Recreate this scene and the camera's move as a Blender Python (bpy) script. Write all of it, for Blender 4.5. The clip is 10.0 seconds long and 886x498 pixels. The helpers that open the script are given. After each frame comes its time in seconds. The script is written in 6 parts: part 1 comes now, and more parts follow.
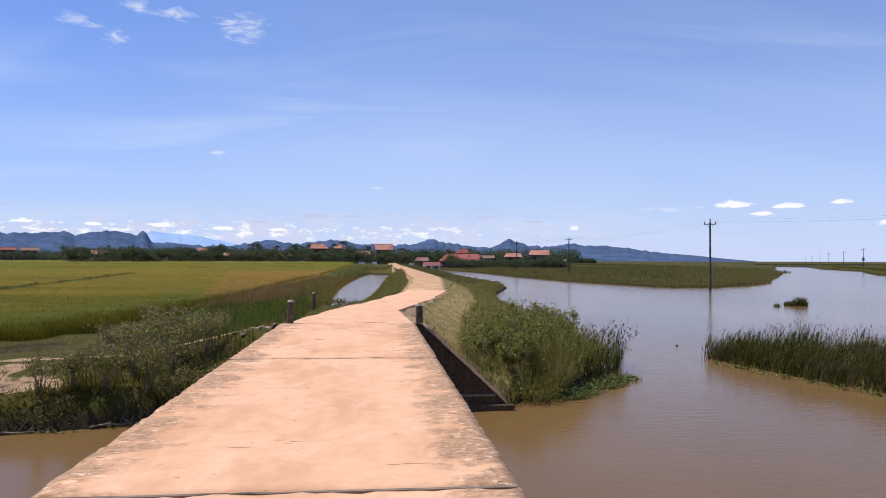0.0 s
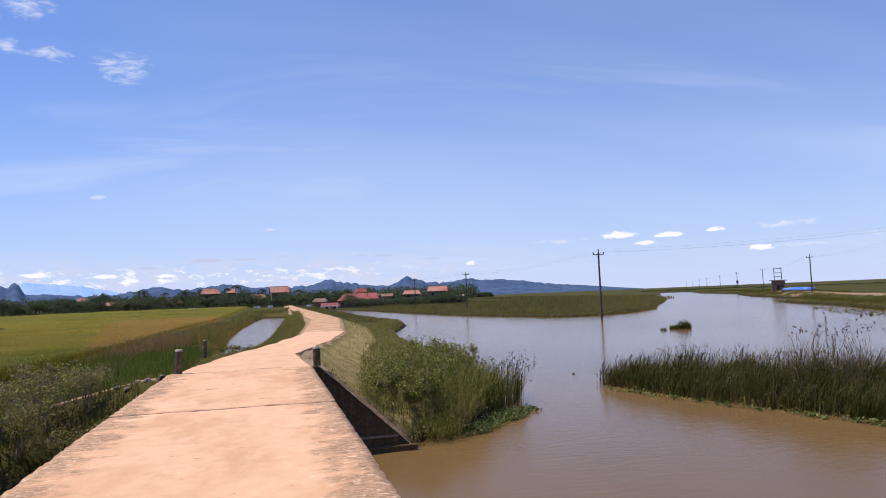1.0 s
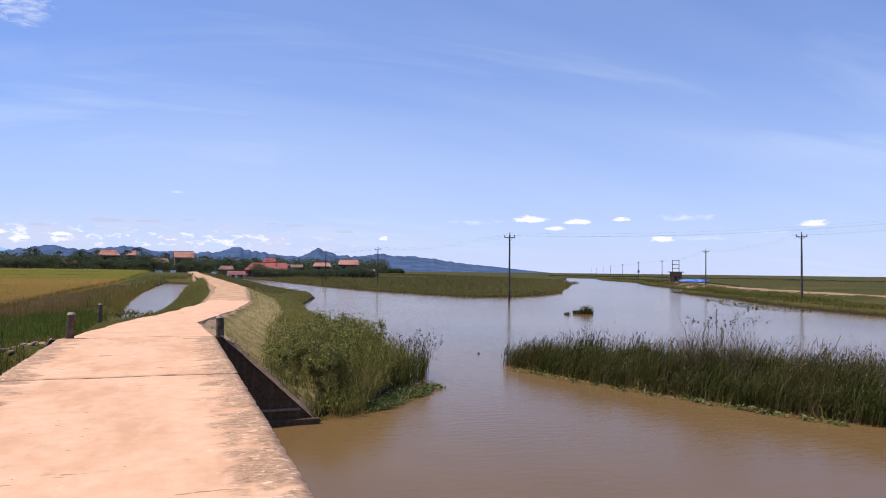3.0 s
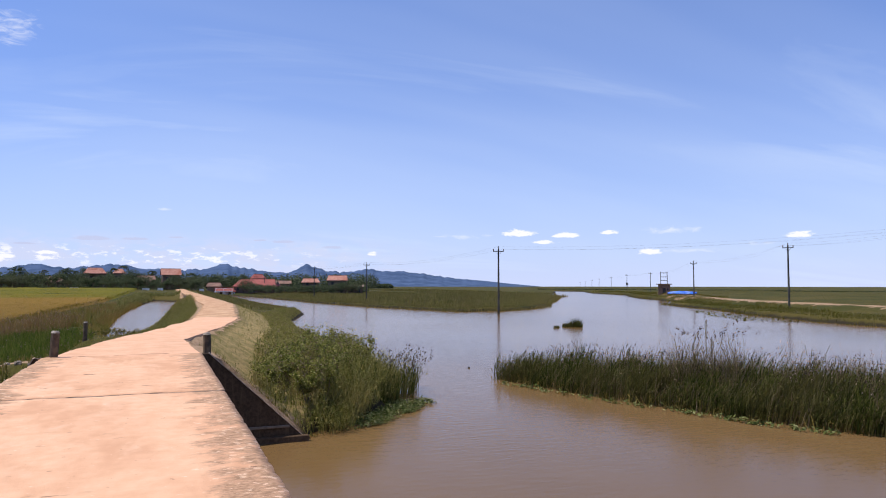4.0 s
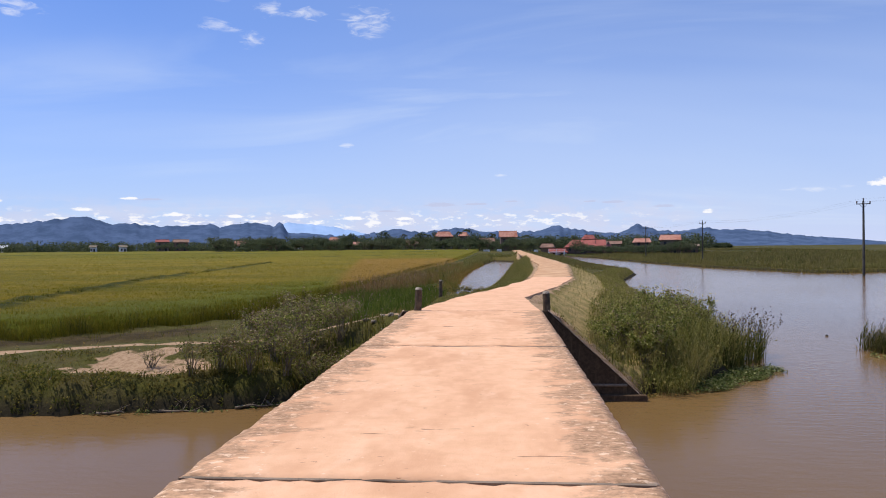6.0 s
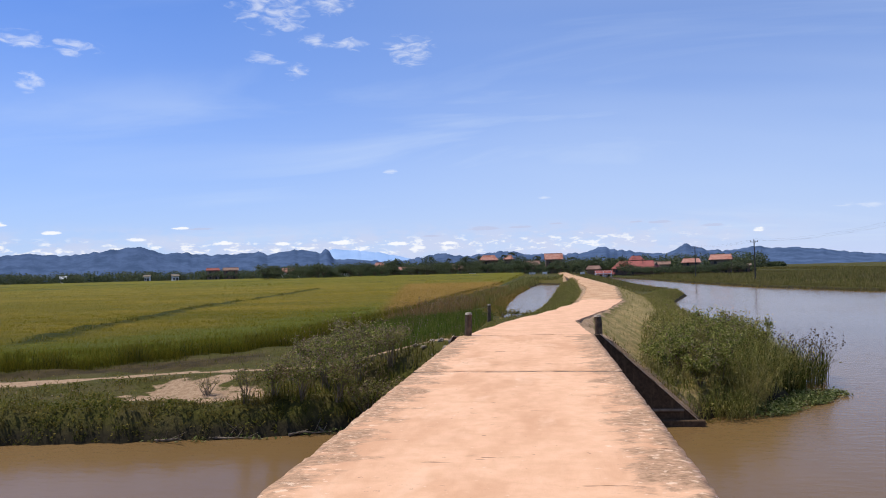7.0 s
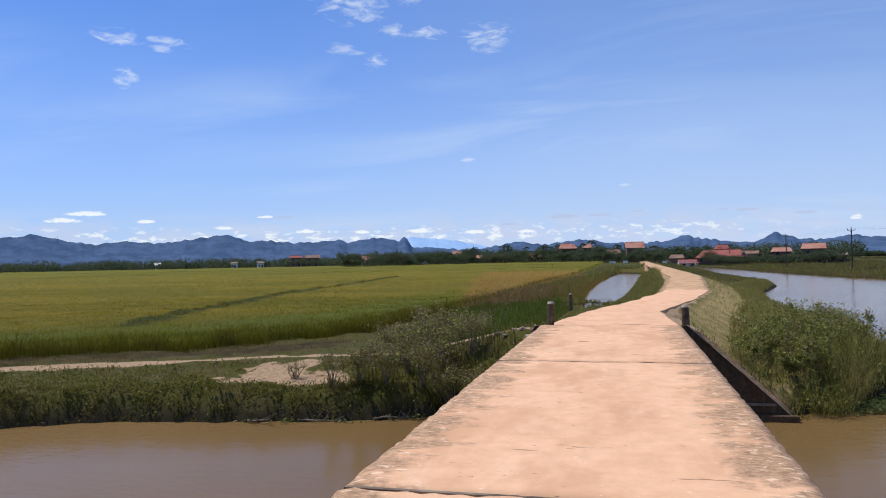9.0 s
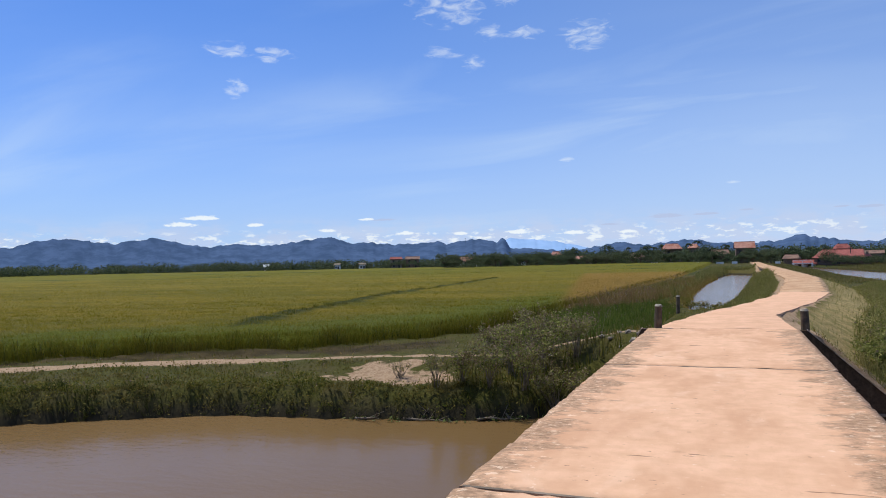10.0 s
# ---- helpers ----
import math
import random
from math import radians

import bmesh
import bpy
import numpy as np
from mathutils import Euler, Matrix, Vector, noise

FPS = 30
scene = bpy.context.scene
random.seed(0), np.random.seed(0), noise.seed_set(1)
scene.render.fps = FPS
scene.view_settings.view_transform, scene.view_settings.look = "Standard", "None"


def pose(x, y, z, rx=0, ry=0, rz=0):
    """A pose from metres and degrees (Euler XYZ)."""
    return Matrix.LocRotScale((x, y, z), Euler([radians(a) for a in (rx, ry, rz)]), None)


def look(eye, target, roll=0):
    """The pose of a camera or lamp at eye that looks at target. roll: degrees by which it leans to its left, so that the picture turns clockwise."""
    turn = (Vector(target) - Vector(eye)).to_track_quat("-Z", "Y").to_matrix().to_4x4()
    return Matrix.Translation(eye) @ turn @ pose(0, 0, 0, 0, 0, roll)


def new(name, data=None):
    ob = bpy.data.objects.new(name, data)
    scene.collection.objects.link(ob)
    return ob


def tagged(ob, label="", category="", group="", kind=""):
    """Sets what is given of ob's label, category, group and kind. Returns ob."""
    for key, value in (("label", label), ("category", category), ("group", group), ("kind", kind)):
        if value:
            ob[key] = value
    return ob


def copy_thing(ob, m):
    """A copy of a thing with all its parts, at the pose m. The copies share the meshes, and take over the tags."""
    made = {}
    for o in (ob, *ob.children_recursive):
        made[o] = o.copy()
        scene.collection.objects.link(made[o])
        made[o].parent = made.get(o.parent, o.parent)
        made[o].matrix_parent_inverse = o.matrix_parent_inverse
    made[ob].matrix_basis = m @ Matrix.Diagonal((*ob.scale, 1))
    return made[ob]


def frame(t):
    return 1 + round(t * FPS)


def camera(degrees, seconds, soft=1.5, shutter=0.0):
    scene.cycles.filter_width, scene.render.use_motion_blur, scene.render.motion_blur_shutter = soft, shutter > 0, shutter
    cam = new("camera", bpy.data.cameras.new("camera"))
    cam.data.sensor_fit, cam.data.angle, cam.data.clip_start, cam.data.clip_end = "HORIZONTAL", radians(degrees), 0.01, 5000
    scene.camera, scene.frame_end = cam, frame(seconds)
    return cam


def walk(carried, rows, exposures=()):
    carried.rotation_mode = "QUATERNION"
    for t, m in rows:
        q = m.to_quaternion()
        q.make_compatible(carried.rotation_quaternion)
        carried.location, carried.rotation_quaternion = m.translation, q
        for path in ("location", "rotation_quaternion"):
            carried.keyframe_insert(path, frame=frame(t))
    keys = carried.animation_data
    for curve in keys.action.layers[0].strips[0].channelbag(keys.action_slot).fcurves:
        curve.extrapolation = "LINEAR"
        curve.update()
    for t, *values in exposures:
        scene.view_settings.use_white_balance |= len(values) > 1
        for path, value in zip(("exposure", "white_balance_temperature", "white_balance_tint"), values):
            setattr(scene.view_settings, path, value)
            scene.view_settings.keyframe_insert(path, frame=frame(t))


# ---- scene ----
cam = camera(63.3, 10.0, soft=1.0)
PATH = [
    (0, (0.622, -0.426, 1.566), (0.814, 1.565, 1.597), 0.2),
    (0.5, (0.665, -0.362, 1.562), (1.014, 1.605, 1.64), -1.5),
    (1, (0.675, -0.327, 1.56), (1.148, 1.612, 1.691), -2.3),
    (1.5, (0.655, -0.243, 1.53), (1.124, 1.701, 1.571), -0.5),
    (2, (0.63, -0.257, 1.545), (0.986, 1.711, 1.533), 0.5),
    (2.5, (0.677, -0.304, 1.569), (1.223, 1.619, 1.612), 0.1),
    (3, (0.674, -0.297, 1.587), (1.378, 1.575, 1.649), 0.7),
    (3.2, (0.703, -0.289, 1.591), (1.445, 1.567, 1.665), 0.5),
    (4.3, (0.691, -0.207, 1.556), (1.404, 1.659, 1.668), -0.4),
    (4.5, (0.684, -0.204, 1.559), (1.296, 1.696, 1.673), -0.7),
    (5, (0.696, -0.2, 1.556), (1.163, 1.742, 1.669), -1.3),
    (5.5, (0.676, -0.235, 1.551), (0.882, 1.752, 1.649), 0.9),
    (6, (0.588, -0.283, 1.567), (0.435, 1.711, 1.563), -0.5),
    (6.2, (0.543, -0.294, 1.577), (0.258, 1.686, 1.598), -1.4),
    (7.3, (0.483, -0.302, 1.593), (0.21, 1.678, 1.661), -1.5),
    (7.5, (0.481, -0.308, 1.594), (0.175, 1.668, 1.662), -1.1),
    (8, (0.443, -0.302, 1.588), (0.063, 1.662, 1.61), -0.7),
    (8.5, (0.414, -0.337, 1.608), (0.014, 1.622, 1.66), -1.5),
    (9, (0.378, -0.375, 1.604), (-0.109, 1.565, 1.641), -1.2),
    (9.5, (0.336, -0.411, 1.619), (-0.273, 1.494, 1.655), -1.0),
    (10, (0.291, -0.471, 1.622), (-0.455, 1.384, 1.668), -1.3),
]
EXPOSURES = [(0.0, -0.04, 6750, 10), (3.0, 0.01, 6650, 11), (5.0, 0.02, 6650, 11), (5.8, -0.03, 6800, 10), (6.2, -0.07, 6750, 9), (7.5, -0.08, 6600, 7), (10.0, -0.17, 6350, 3)]
walk(cam, [(t, look(eye, target, roll)) for t, eye, target, roll in PATH], EXPOSURES)


# ---- light and colour of the day ----
SUN_STRENGTH = 4.6
SKY_STRENGTH = 0.11
SKY_TINT = (0.54, 0.86, 1.42, 1.0)
HAZE_COLOUR = (5.9, 6.7, 9.7, 1.0)
HAZE_POWER, HAZE_AMOUNT = 5.0, 0.9
CIRRUS, VEIL, CIRRUS_COLOUR, CLOUD_COLOUR = 0.46, 0.24, (6.6, 7.7, 9.6, 1.0), (9.4, 9.5, 10.0, 1.0)
MURK_COLOUR, GREY_CLOUD = (6.4, 6.5, 8.3, 1.0), (5.0, 5.3, 7.4, 1.0)
WATER_A, WATER_B = (0.152, 0.088, 0.034), (0.188, 0.112, 0.047)
RICE_A, RICE_B, RICE_GREEN, RICE_BROWN = (0.165, 0.134, 0.010), (0.275, 0.188, 0.016), (0.128, 0.140, 0.009), (0.28, 0.155, 0.027)
# hill blues and glow stand in for the haze of distance
HILL_HAZE_A, HILL_HAZE_B, HILL_HAZE_GLOW = (0.042, 0.068, 0.125), (0.066, 0.100, 0.180), 0.32

# ---- world, sun ----
SUN_TO = Vector((-0.42, 0.13, 0.90)).normalized()
world = bpy.data.worlds.new("sky")
scene.world = world
world.use_nodes = True
wt = world.node_tree
wn, wl = wt.nodes, wt.links


def wmath(op, a, b=None, c=None, clamp=False):
    n = wn.new("ShaderNodeMath")
    n.operation, n.use_clamp = op, clamp
    for k, v in enumerate((a, b, c)):
        if v is None:
            continue
        if isinstance(v, (int, float)):
            n.inputs[k].default_value = v
        else:
            wl.new(v, n.inputs[k])
    return n.outputs[0]


def wsmooth(v, lo, hi):
    n = wn.new("ShaderNodeMapRange")
    n.interpolation_type = "SMOOTHSTEP"
    wl.new(v, n.inputs[0])
    n.inputs[1].default_value, n.inputs[2].default_value = lo, hi
    return n.outputs[0]


def wmix(fac, a, b, kind="MIX"):
    n = wn.new("ShaderNodeMix")
    n.data_type, n.blend_type = "RGBA", kind
    for sock, v in ((n.inputs[0], fac), (n.inputs[6], a), (n.inputs[7], b)):
        if isinstance(v, (int, float)):
            sock.default_value = v
        elif isinstance(v, tuple):
            sock.default_value = v
        else:
            wl.new(v, sock)
    return n.outputs[2]


sky = wn.new("ShaderNodeTexSky")
sky.sky_type, sky.sun_disc = "NISHITA", False
sky.sun_elevation = math.asin(SUN_TO.z)
sky.sun_rotation = math.atan2(SUN_TO.x, SUN_TO.y)
sky.air_density, sky.dust_density, sky.ozone_density = 1.0, 0.4, 4.0
tc = wn.new("ShaderNodeTexCoord")
sep = wn.new("ShaderNodeSeparateXYZ")
wl.new(tc.outputs["Generated"], sep.inputs[0])
dx, dy, dz = sep.outputs
up = wmath("MAXIMUM", dz, 0.0)
azim = wmath("MULTIPLY", wmath("ARCTAN2", dx, dy), 57.2958)
elev = wmath("MULTIPLY", wmath("ARCSINE", dz), 57.2958)
# lavender haze low down, on top of the clear sky; thinner and bluer towards the hills in the west
tinted = wmix(1.0, sky.outputs[0], SKY_TINT, "MULTIPLY")
east = wsmooth(azim, -62.0, 8.0)
tinted = wmix(wmath("SUBTRACT", 1.0, east), tinted, (0.80, 0.88, 0.96, 1.0), "MULTIPLY")
low = wmath("POWER", wmath("SUBTRACT", 1.0, up, clamp=True), HAZE_POWER)
low = wmath("MULTIPLY", low, wmath("ADD", wmath("MULTIPLY", east, 0.22), 0.78))
hazed = wmix(wmath("MULTIPLY", low, HAZE_AMOUNT), tinted, HAZE_COLOUR)
# thin cirrus, on a plane high above
deep = wmath("ADD", up, 0.16)
plane = wn.new("ShaderNodeCombineXYZ")
wl.new(wmath("DIVIDE", dx, deep), plane.inputs[0])
wl.new(wmath("MULTIPLY", wmath("DIVIDE", dy, deep), 2.6), plane.inputs[1])


def wnoise(vec, scale, detail, rough, distort=0.0):
    n = wn.new("ShaderNodeTexNoise")
    n.inputs["Scale"].default_value, n.inputs["Detail"].default_value = scale, detail
    n.inputs["Roughness"].default_value, n.inputs["Distortion"].default_value = rough, distort
    wl.new(vec, n.inputs["Vector"])
    return n.outputs[0]


wisps = wmath("MULTIPLY", wsmooth(wnoise(plane.outputs[0], 0.55, 6, 0.55, 0.8), 0.38, 0.72), wsmooth(wnoise(plane.outputs[0], 0.23, 3, 0.5), 0.38, 0.62))
veil = wmath("MULTIPLY", wsmooth(wnoise(plane.outputs[0], 0.16, 4, 0.5, 0.5), 0.36, 0.66), wmath("MULTIPLY", wsmooth(azim, -32.0, 6.0), VEIL))
wisps = wmath("MAXIMUM", wmath("MULTIPLY", wisps, CIRRUS), veil)
# small fair-weather cumulus: a row of puffs low over the hills, and a few larger ones
polar = wn.new("ShaderNodeCombineXYZ")
wl.new(azim, polar.inputs[0])
wl.new(wmath("MULTIPLY", elev, 2.6), polar.inputs[1])
puff = wmath("SUBTRACT", wnoise(polar.outputs[0], 1.3, 6, 0.62), 0.5)
fray = wmath("SUBTRACT", wnoise(polar.outputs[0], 0.7, 5, 0.55, 0.7), 0.5)
band = wmath("MULTIPLY", wsmooth(elev, 1.2, 1.9), wmath("SUBTRACT", 1.0, wsmooth(elev, 2.3, 3.3)))
thin_out = wmath("SUBTRACT", 1.0, wsmooth(azim, 2.0, 19.0))
band = wmath("MULTIPLY", band, thin_out)
row = wmath("MULTIPLY", wsmooth(wmath("ADD", wnoise(polar.outputs[0], 0.85, 5, 0.6), wmath("MULTIPLY", band, 0.10)), 0.60, 0.72), band)
murk = wmath("MULTIPLY", wmath("MULTIPLY", wsmooth(wnoise(polar.outputs[0], 0.3, 4, 0.6), 0.38, 0.6), wmath("SUBTRACT", 1.0, wsmooth(elev, 2.6, 4.4))), wmath("SUBTRACT", 1.0, wsmooth(azim, 8.0, 24.0)))
PUFFS = [  # bearing, height, half width, half height, in degrees
    (-41.9, 3.45, 1.3, 0.26), (-40.4, 3.95, 1.5, 0.28), (-36.5, 3.42, 0.7, 0.22), (-27.9, 3.78, 0.7, 0.16), (-15.8, 2.5, 1.3, 0.28),
    (-11.5, 2.35, 1.0, 0.26), (-20.5, 2.5, 0.7, 0.2), (-24.8, 2.6, 0.8, 0.22), (-31.0, 2.9, 0.8, 0.22), (-7.5, 2.3, 0.9, 0.2), (27.5, 4.1, 1.5, 0.42),
    (31.2, 3.95, 1.15, 0.34), (29.5, 3.42, 1.15, 0.24), (34.5, 4.15, 0.8, 0.24), (37.5, 2.55, 1.1, 0.32), (48.0, 3.65, 1.2, 0.36), (15.9, 2.5, 0.5, 0.25),
]
SHREDS = [
    (-10.3, 17.4, 2.1, 1.2), (-20.8, 20.0, 3.4, 1.5), (-16.9, 20.6, 2.6, 0.8), (-17.7, 18.0, 1.2, 0.6), (-15.0, 17.85, 1.6, 0.5), (-19.1, 15.7, 0.9, 0.6),
    (-21.5, 16.6, 1.8, 0.5), (-38.6, 16.5, 1.9, 0.7), (-34.9, 16.3, 1.9, 0.55), (-37.8, 13.8, 1.0, 0.75), (39.2, 4.3, 2.3, 0.34), (23.0, 3.95, 2.0, 0.25),
    (-11.9, 8.1, 0.6, 0.2), (0.3, 5.68, 0.6, 0.13), (44.8, 3.2, 1.4, 0.2), (40.5, 2.7, 2.2, 0.2),
]
SHADED = [(-4.6, 3.37, 1.5, 0.26), (-1.7, 3.42, 1.1, 0.15), (1.0, 3.6, 0.7, 0.12), (9.0, 3.4, 1.0, 0.18), (7.2, 3.5, 0.6, 0.10), (-26.6, 3.72, 1.1, 0.14), (12.8, 3.0, 0.9, 0.2), (-8.8, 2.9, 1.1, 0.12)]


def flock(rows, flat_base):
    blobs = None
    for a0, e0, wa, we in rows:
        u = wmath("DIVIDE", wmath("SUBTRACT", azim, a0), wa)
        v = wmath("DIVIDE", wmath("SUBTRACT", elev, e0), we)
        if flat_base:
            v = wmath("MAXIMUM", v, wmath("MULTIPLY", v, -2.0))
        b = wmath("SUBTRACT", 1.0, wmath("ADD", wmath("MULTIPLY", u, u), wmath("MULTIPLY", v, v)))
        blobs = b if blobs is None else wmath("MAXIMUM", blobs, b)
    return wmath("MAXIMUM", blobs, -2.0)


heaps = wsmooth(wmath("ADD", flock(PUFFS, True), wmath("MULTIPLY", puff, 3.4)), 0.05, 0.75)
shreds = wmath("MULTIPLY", wsmooth(wmath("ADD", flock(SHREDS, False), wmath("MULTIPLY", fray, 5.4)), 0.0, 2.1), 0.5)
greys = wmath("MULTIPLY", wsmooth(wmath("ADD", flock(SHADED, True), wmath("MULTIPLY", puff, 2.6)), 0.0, 0.8), 0.55)
cloudy = wmix(wisps, hazed, CIRRUS_COLOUR)
cloudy = wmix(wmath("MULTIPLY", murk, 0.45), cloudy, MURK_COLOUR)
cloudy = wmix(greys, cloudy, GREY_CLOUD)
cloudy = wmix(wmath("MAXIMUM", shreds, wmath("MULTIPLY", row, 0.8)), cloudy, CLOUD_COLOUR)
cloudy = wmix(wmath("MULTIPLY", heaps, 0.9), cloudy, CLOUD_COLOUR)
wl.new(cloudy, wn["Background"].inputs[0])
wn["Background"].inputs[1].default_value = SKY_STRENGTH

sun = new("sun", bpy.data.lights.new("sun", "SUN"))
sun.data.energy, sun.data.angle, sun.data.color = SUN_STRENGTH, radians(0.5), (1.0, 0.95, 0.86)
sun.matrix_basis = look(SUN_TO * 100, (0, 0, 0))


# ---- materials ----
def material(name, build, rough=0.8, spec=0.3):
    m = bpy.data.materials.new(name)
    m.use_nodes = True
    nt = m.node_tree
    shader = nt.nodes["Principled BSDF"]
    shader.inputs["Roughness"].default_value = rough
    shader.inputs["Specular IOR Level"].default_value = spec
    build(nt.nodes, nt.links, shader, nt.nodes["Material Output"])
    return m


def noise_of(nodes, links, scale, detail=5, rough=0.55, vec=None, stretch=None, distort=0.0):
    n = nodes.new("ShaderNodeTexNoise")
    n.inputs["Scale"].default_value, n.inputs["Detail"].default_value = scale, detail
    n.inputs["Roughness"].default_value, n.inputs["Distortion"].default_value = rough, distort
    if vec is None:
        vec = nodes.new("ShaderNodeNewGeometry").outputs["Position"]
    if stretch:
        mp = nodes.new("ShaderNodeMapping")
        mp.inputs["Scale"].default_value = stretch
        links.new(vec, mp.inputs[0])
        vec = mp.outputs[0]
    links.new(vec, n.inputs["Vector"])
    return n.outputs[0]


def ranged(nodes, links, v, lo, hi, a=0.0, b=1.0):
    n = nodes.new("ShaderNodeMapRange")
    n.interpolation_type = "SMOOTHSTEP"
    links.new(v, n.inputs[0])
    for k, x in enumerate((lo, hi, a, b)):
        n.inputs[k + 1].default_value = x
    return n.outputs[0]


def mixed(nodes, links, fac, a, b, kind="MIX"):
    n = nodes.new("ShaderNodeMix")
    n.data_type, n.blend_type = "RGBA", kind
    for sock, v in ((n.inputs[0], fac), (n.inputs[6], a), (n.inputs[7], b)):
        if isinstance(v, (int, float)):
            sock.default_value = v
        elif isinstance(v, tuple):
            sock.default_value = (*v, 1.0)
        else:
            links.new(v, sock)
    return n.outputs[2]


def calc(nodes, links, op, a, b):
    n = nodes.new("ShaderNodeMath")
    n.operation = op
    for k, v in enumerate((a, b)):
        if isinstance(v, (int, float)):
            n.inputs[k].default_value = v
        else:
            links.new(v, n.inputs[k])
    return n.outputs[0]


def bumped(nodes, links, shader, height, strength, dist):
    b = nodes.new("ShaderNodeBump")
    b.inputs["Strength"].default_value, b.inputs["Distance"].default_value = strength, dist
    links.new(height, b.inputs["Height"])
    links.new(b.outputs[0], shader.inputs["Normal"])


def plain(name, c1, c2, scale=3.0, rough=0.8, bump=0.3, dist=0.01, stain=None, stain_scale=0.7, metal=0.0, vary=0.0):
    """Two tones in noise, a stain at a larger scale, and fine relief."""
    def build(nodes, links, shader, out):
        fine = noise_of(nodes, links, scale)
        col = mixed(nodes, links, ranged(nodes, links, fine, 0.3, 0.7), c1, c2)
        if stain:
            big = noise_of(nodes, links, stain_scale, 6, 0.65)
            col = mixed(nodes, links, ranged(nodes, links, big, 0.48, 0.68), col, stain)
        if vary:
            r = nodes.new("ShaderNodeObjectInfo").outputs["Random"]
            col = mixed(nodes, links, ranged(nodes, links, r, 0, 1, 0, vary), col, (0.02, 0.02, 0.02))
        links.new(col, shader.inputs["Base Color"])
        shader.inputs["Metallic"].default_value = metal
        bumped(nodes, links, shader, noise_of(nodes, links, scale * 6, 6), bump, dist)
    return material(name, build, rough)


def leafy(name, tones, patch=0.35, dry=None, through_light=0.4, rough=0.8):
    """Leaves and blades: each leaf its own tone, patches at a larger scale, some light through the leaf."""
    def build(nodes, links, shader, out):
        rnd = nodes.new("ShaderNodeNewGeometry").outputs["Random Per Island"]
        ramp = nodes.new("ShaderNodeValToRGB")
        ramp.color_ramp.elements[0].color, ramp.color_ramp.elements[1].color = (*tones[0], 1), (*tones[-1], 1)
        for k, c in enumerate(tones[1:-1]):
            ramp.color_ramp.elements.new((k + 1) / (len(tones) - 1)).color = (*c, 1)
        links.new(rnd, ramp.inputs[0])
        col = ramp.outputs[0]
        if dry:
            big = noise_of(nodes, links, patch, 4, 0.6)
            col = mixed(nodes, links, ranged(nodes, links, big, 0.45, 0.65, 0.0, 0.8), col, dry)
        links.new(col, shader.inputs["Base Color"])
        tr = nodes.new("ShaderNodeBsdfTranslucent")
        links.new(col, tr.inputs[0])
        mx = nodes.new("ShaderNodeMixShader")
        mx.inputs[0].default_value = through_light
        links.new(shader.outputs[0], mx.inputs[1])
        links.new(tr.outputs[0], mx.inputs[2])
        links.new(mx.outputs[0], out.inputs[0])
    return material(name, build, rough, 0.04)


def build_ground(nodes, links, shader, out):
    at = nodes.new("ShaderNodeAttribute")
    at.attribute_name = "cover"
    s = nodes.new("ShaderNodeSeparateColor")
    links.new(at.outputs["Color"], s.inputs[0])
    sand, field, verge = s.outputs
    fine = noise_of(nodes, links, 9.0, 6, 0.7)
    mid = noise_of(nodes, links, 1.1, 5, 0.6)
    big = noise_of(nodes, links, 0.05, 4, 0.6)
    turf = mixed(nodes, links, ranged(nodes, links, fine, 0.3, 0.7), (0.036, 0.035, 0.007), (0.084, 0.076, 0.016))
    turf = mixed(nodes, links, ranged(nodes, links, mid, 0.42, 0.64, 0, 0.6), turf, (0.086, 0.066, 0.028))
    far = mixed(nodes, links, ranged(nodes, links, big, 0.4, 0.62), (0.048, 0.050, 0.011), (0.085, 0.068, 0.017))
    col = mixed(nodes, links, field, turf, far)
    dryg = mixed(nodes, links, ranged(nodes, links, fine, 0.3, 0.7), (0.24, 0.170, 0.066), (0.42, 0.30, 0.135))
    dryg = mixed(nodes, links, ranged(nodes, links, noise_of(nodes, links, 2.6, 5, 0.65), 0.38, 0.66, 0, 0.8), dryg, (0.150, 0.135, 0.042))
    col = mixed(nodes, links, verge, col, dryg)
    silt = mixed(nodes, links, ranged(nodes, links, mid, 0.38, 0.62), (0.034, 0.024, 0.009), (0.064, 0.045, 0.017))
    col = mixed(nodes, links, at.outputs["Alpha"], col, silt)
    soil = mixed(nodes, links, ranged(nodes, links, fine, 0.3, 0.7), (0.25, 0.155, 0.09), (0.41, 0.28, 0.175))
    edge = calc(nodes, links, "ADD", sand, calc(nodes, links, "MULTIPLY", calc(nodes, links, "SUBTRACT", mid, 0.5), 2.0))
    col = mixed(nodes, links, ranged(nodes, links, edge, 0.40, 0.60), col, soil)
    # wet mud along the waterline, darkened further to paint the undercut bank's shade
    sp = nodes.new("ShaderNodeSeparateXYZ")
    links.new(nodes.new("ShaderNodeNewGeometry").outputs["Position"], sp.inputs[0])
    rise = calc(nodes, links, "ADD", sp.outputs[2], calc(nodes, links, "MULTIPLY", calc(nodes, links, "SUBTRACT", mid, 0.5), 0.5))
    col = mixed(nodes, links, ranged(nodes, links, rise, -2.06, -1.70), (0.030, 0.024, 0.013), col)
    links.new(col, shader.inputs["Base Color"])
    bumped(nodes, links, shader, fine, 0.8, 0.05)


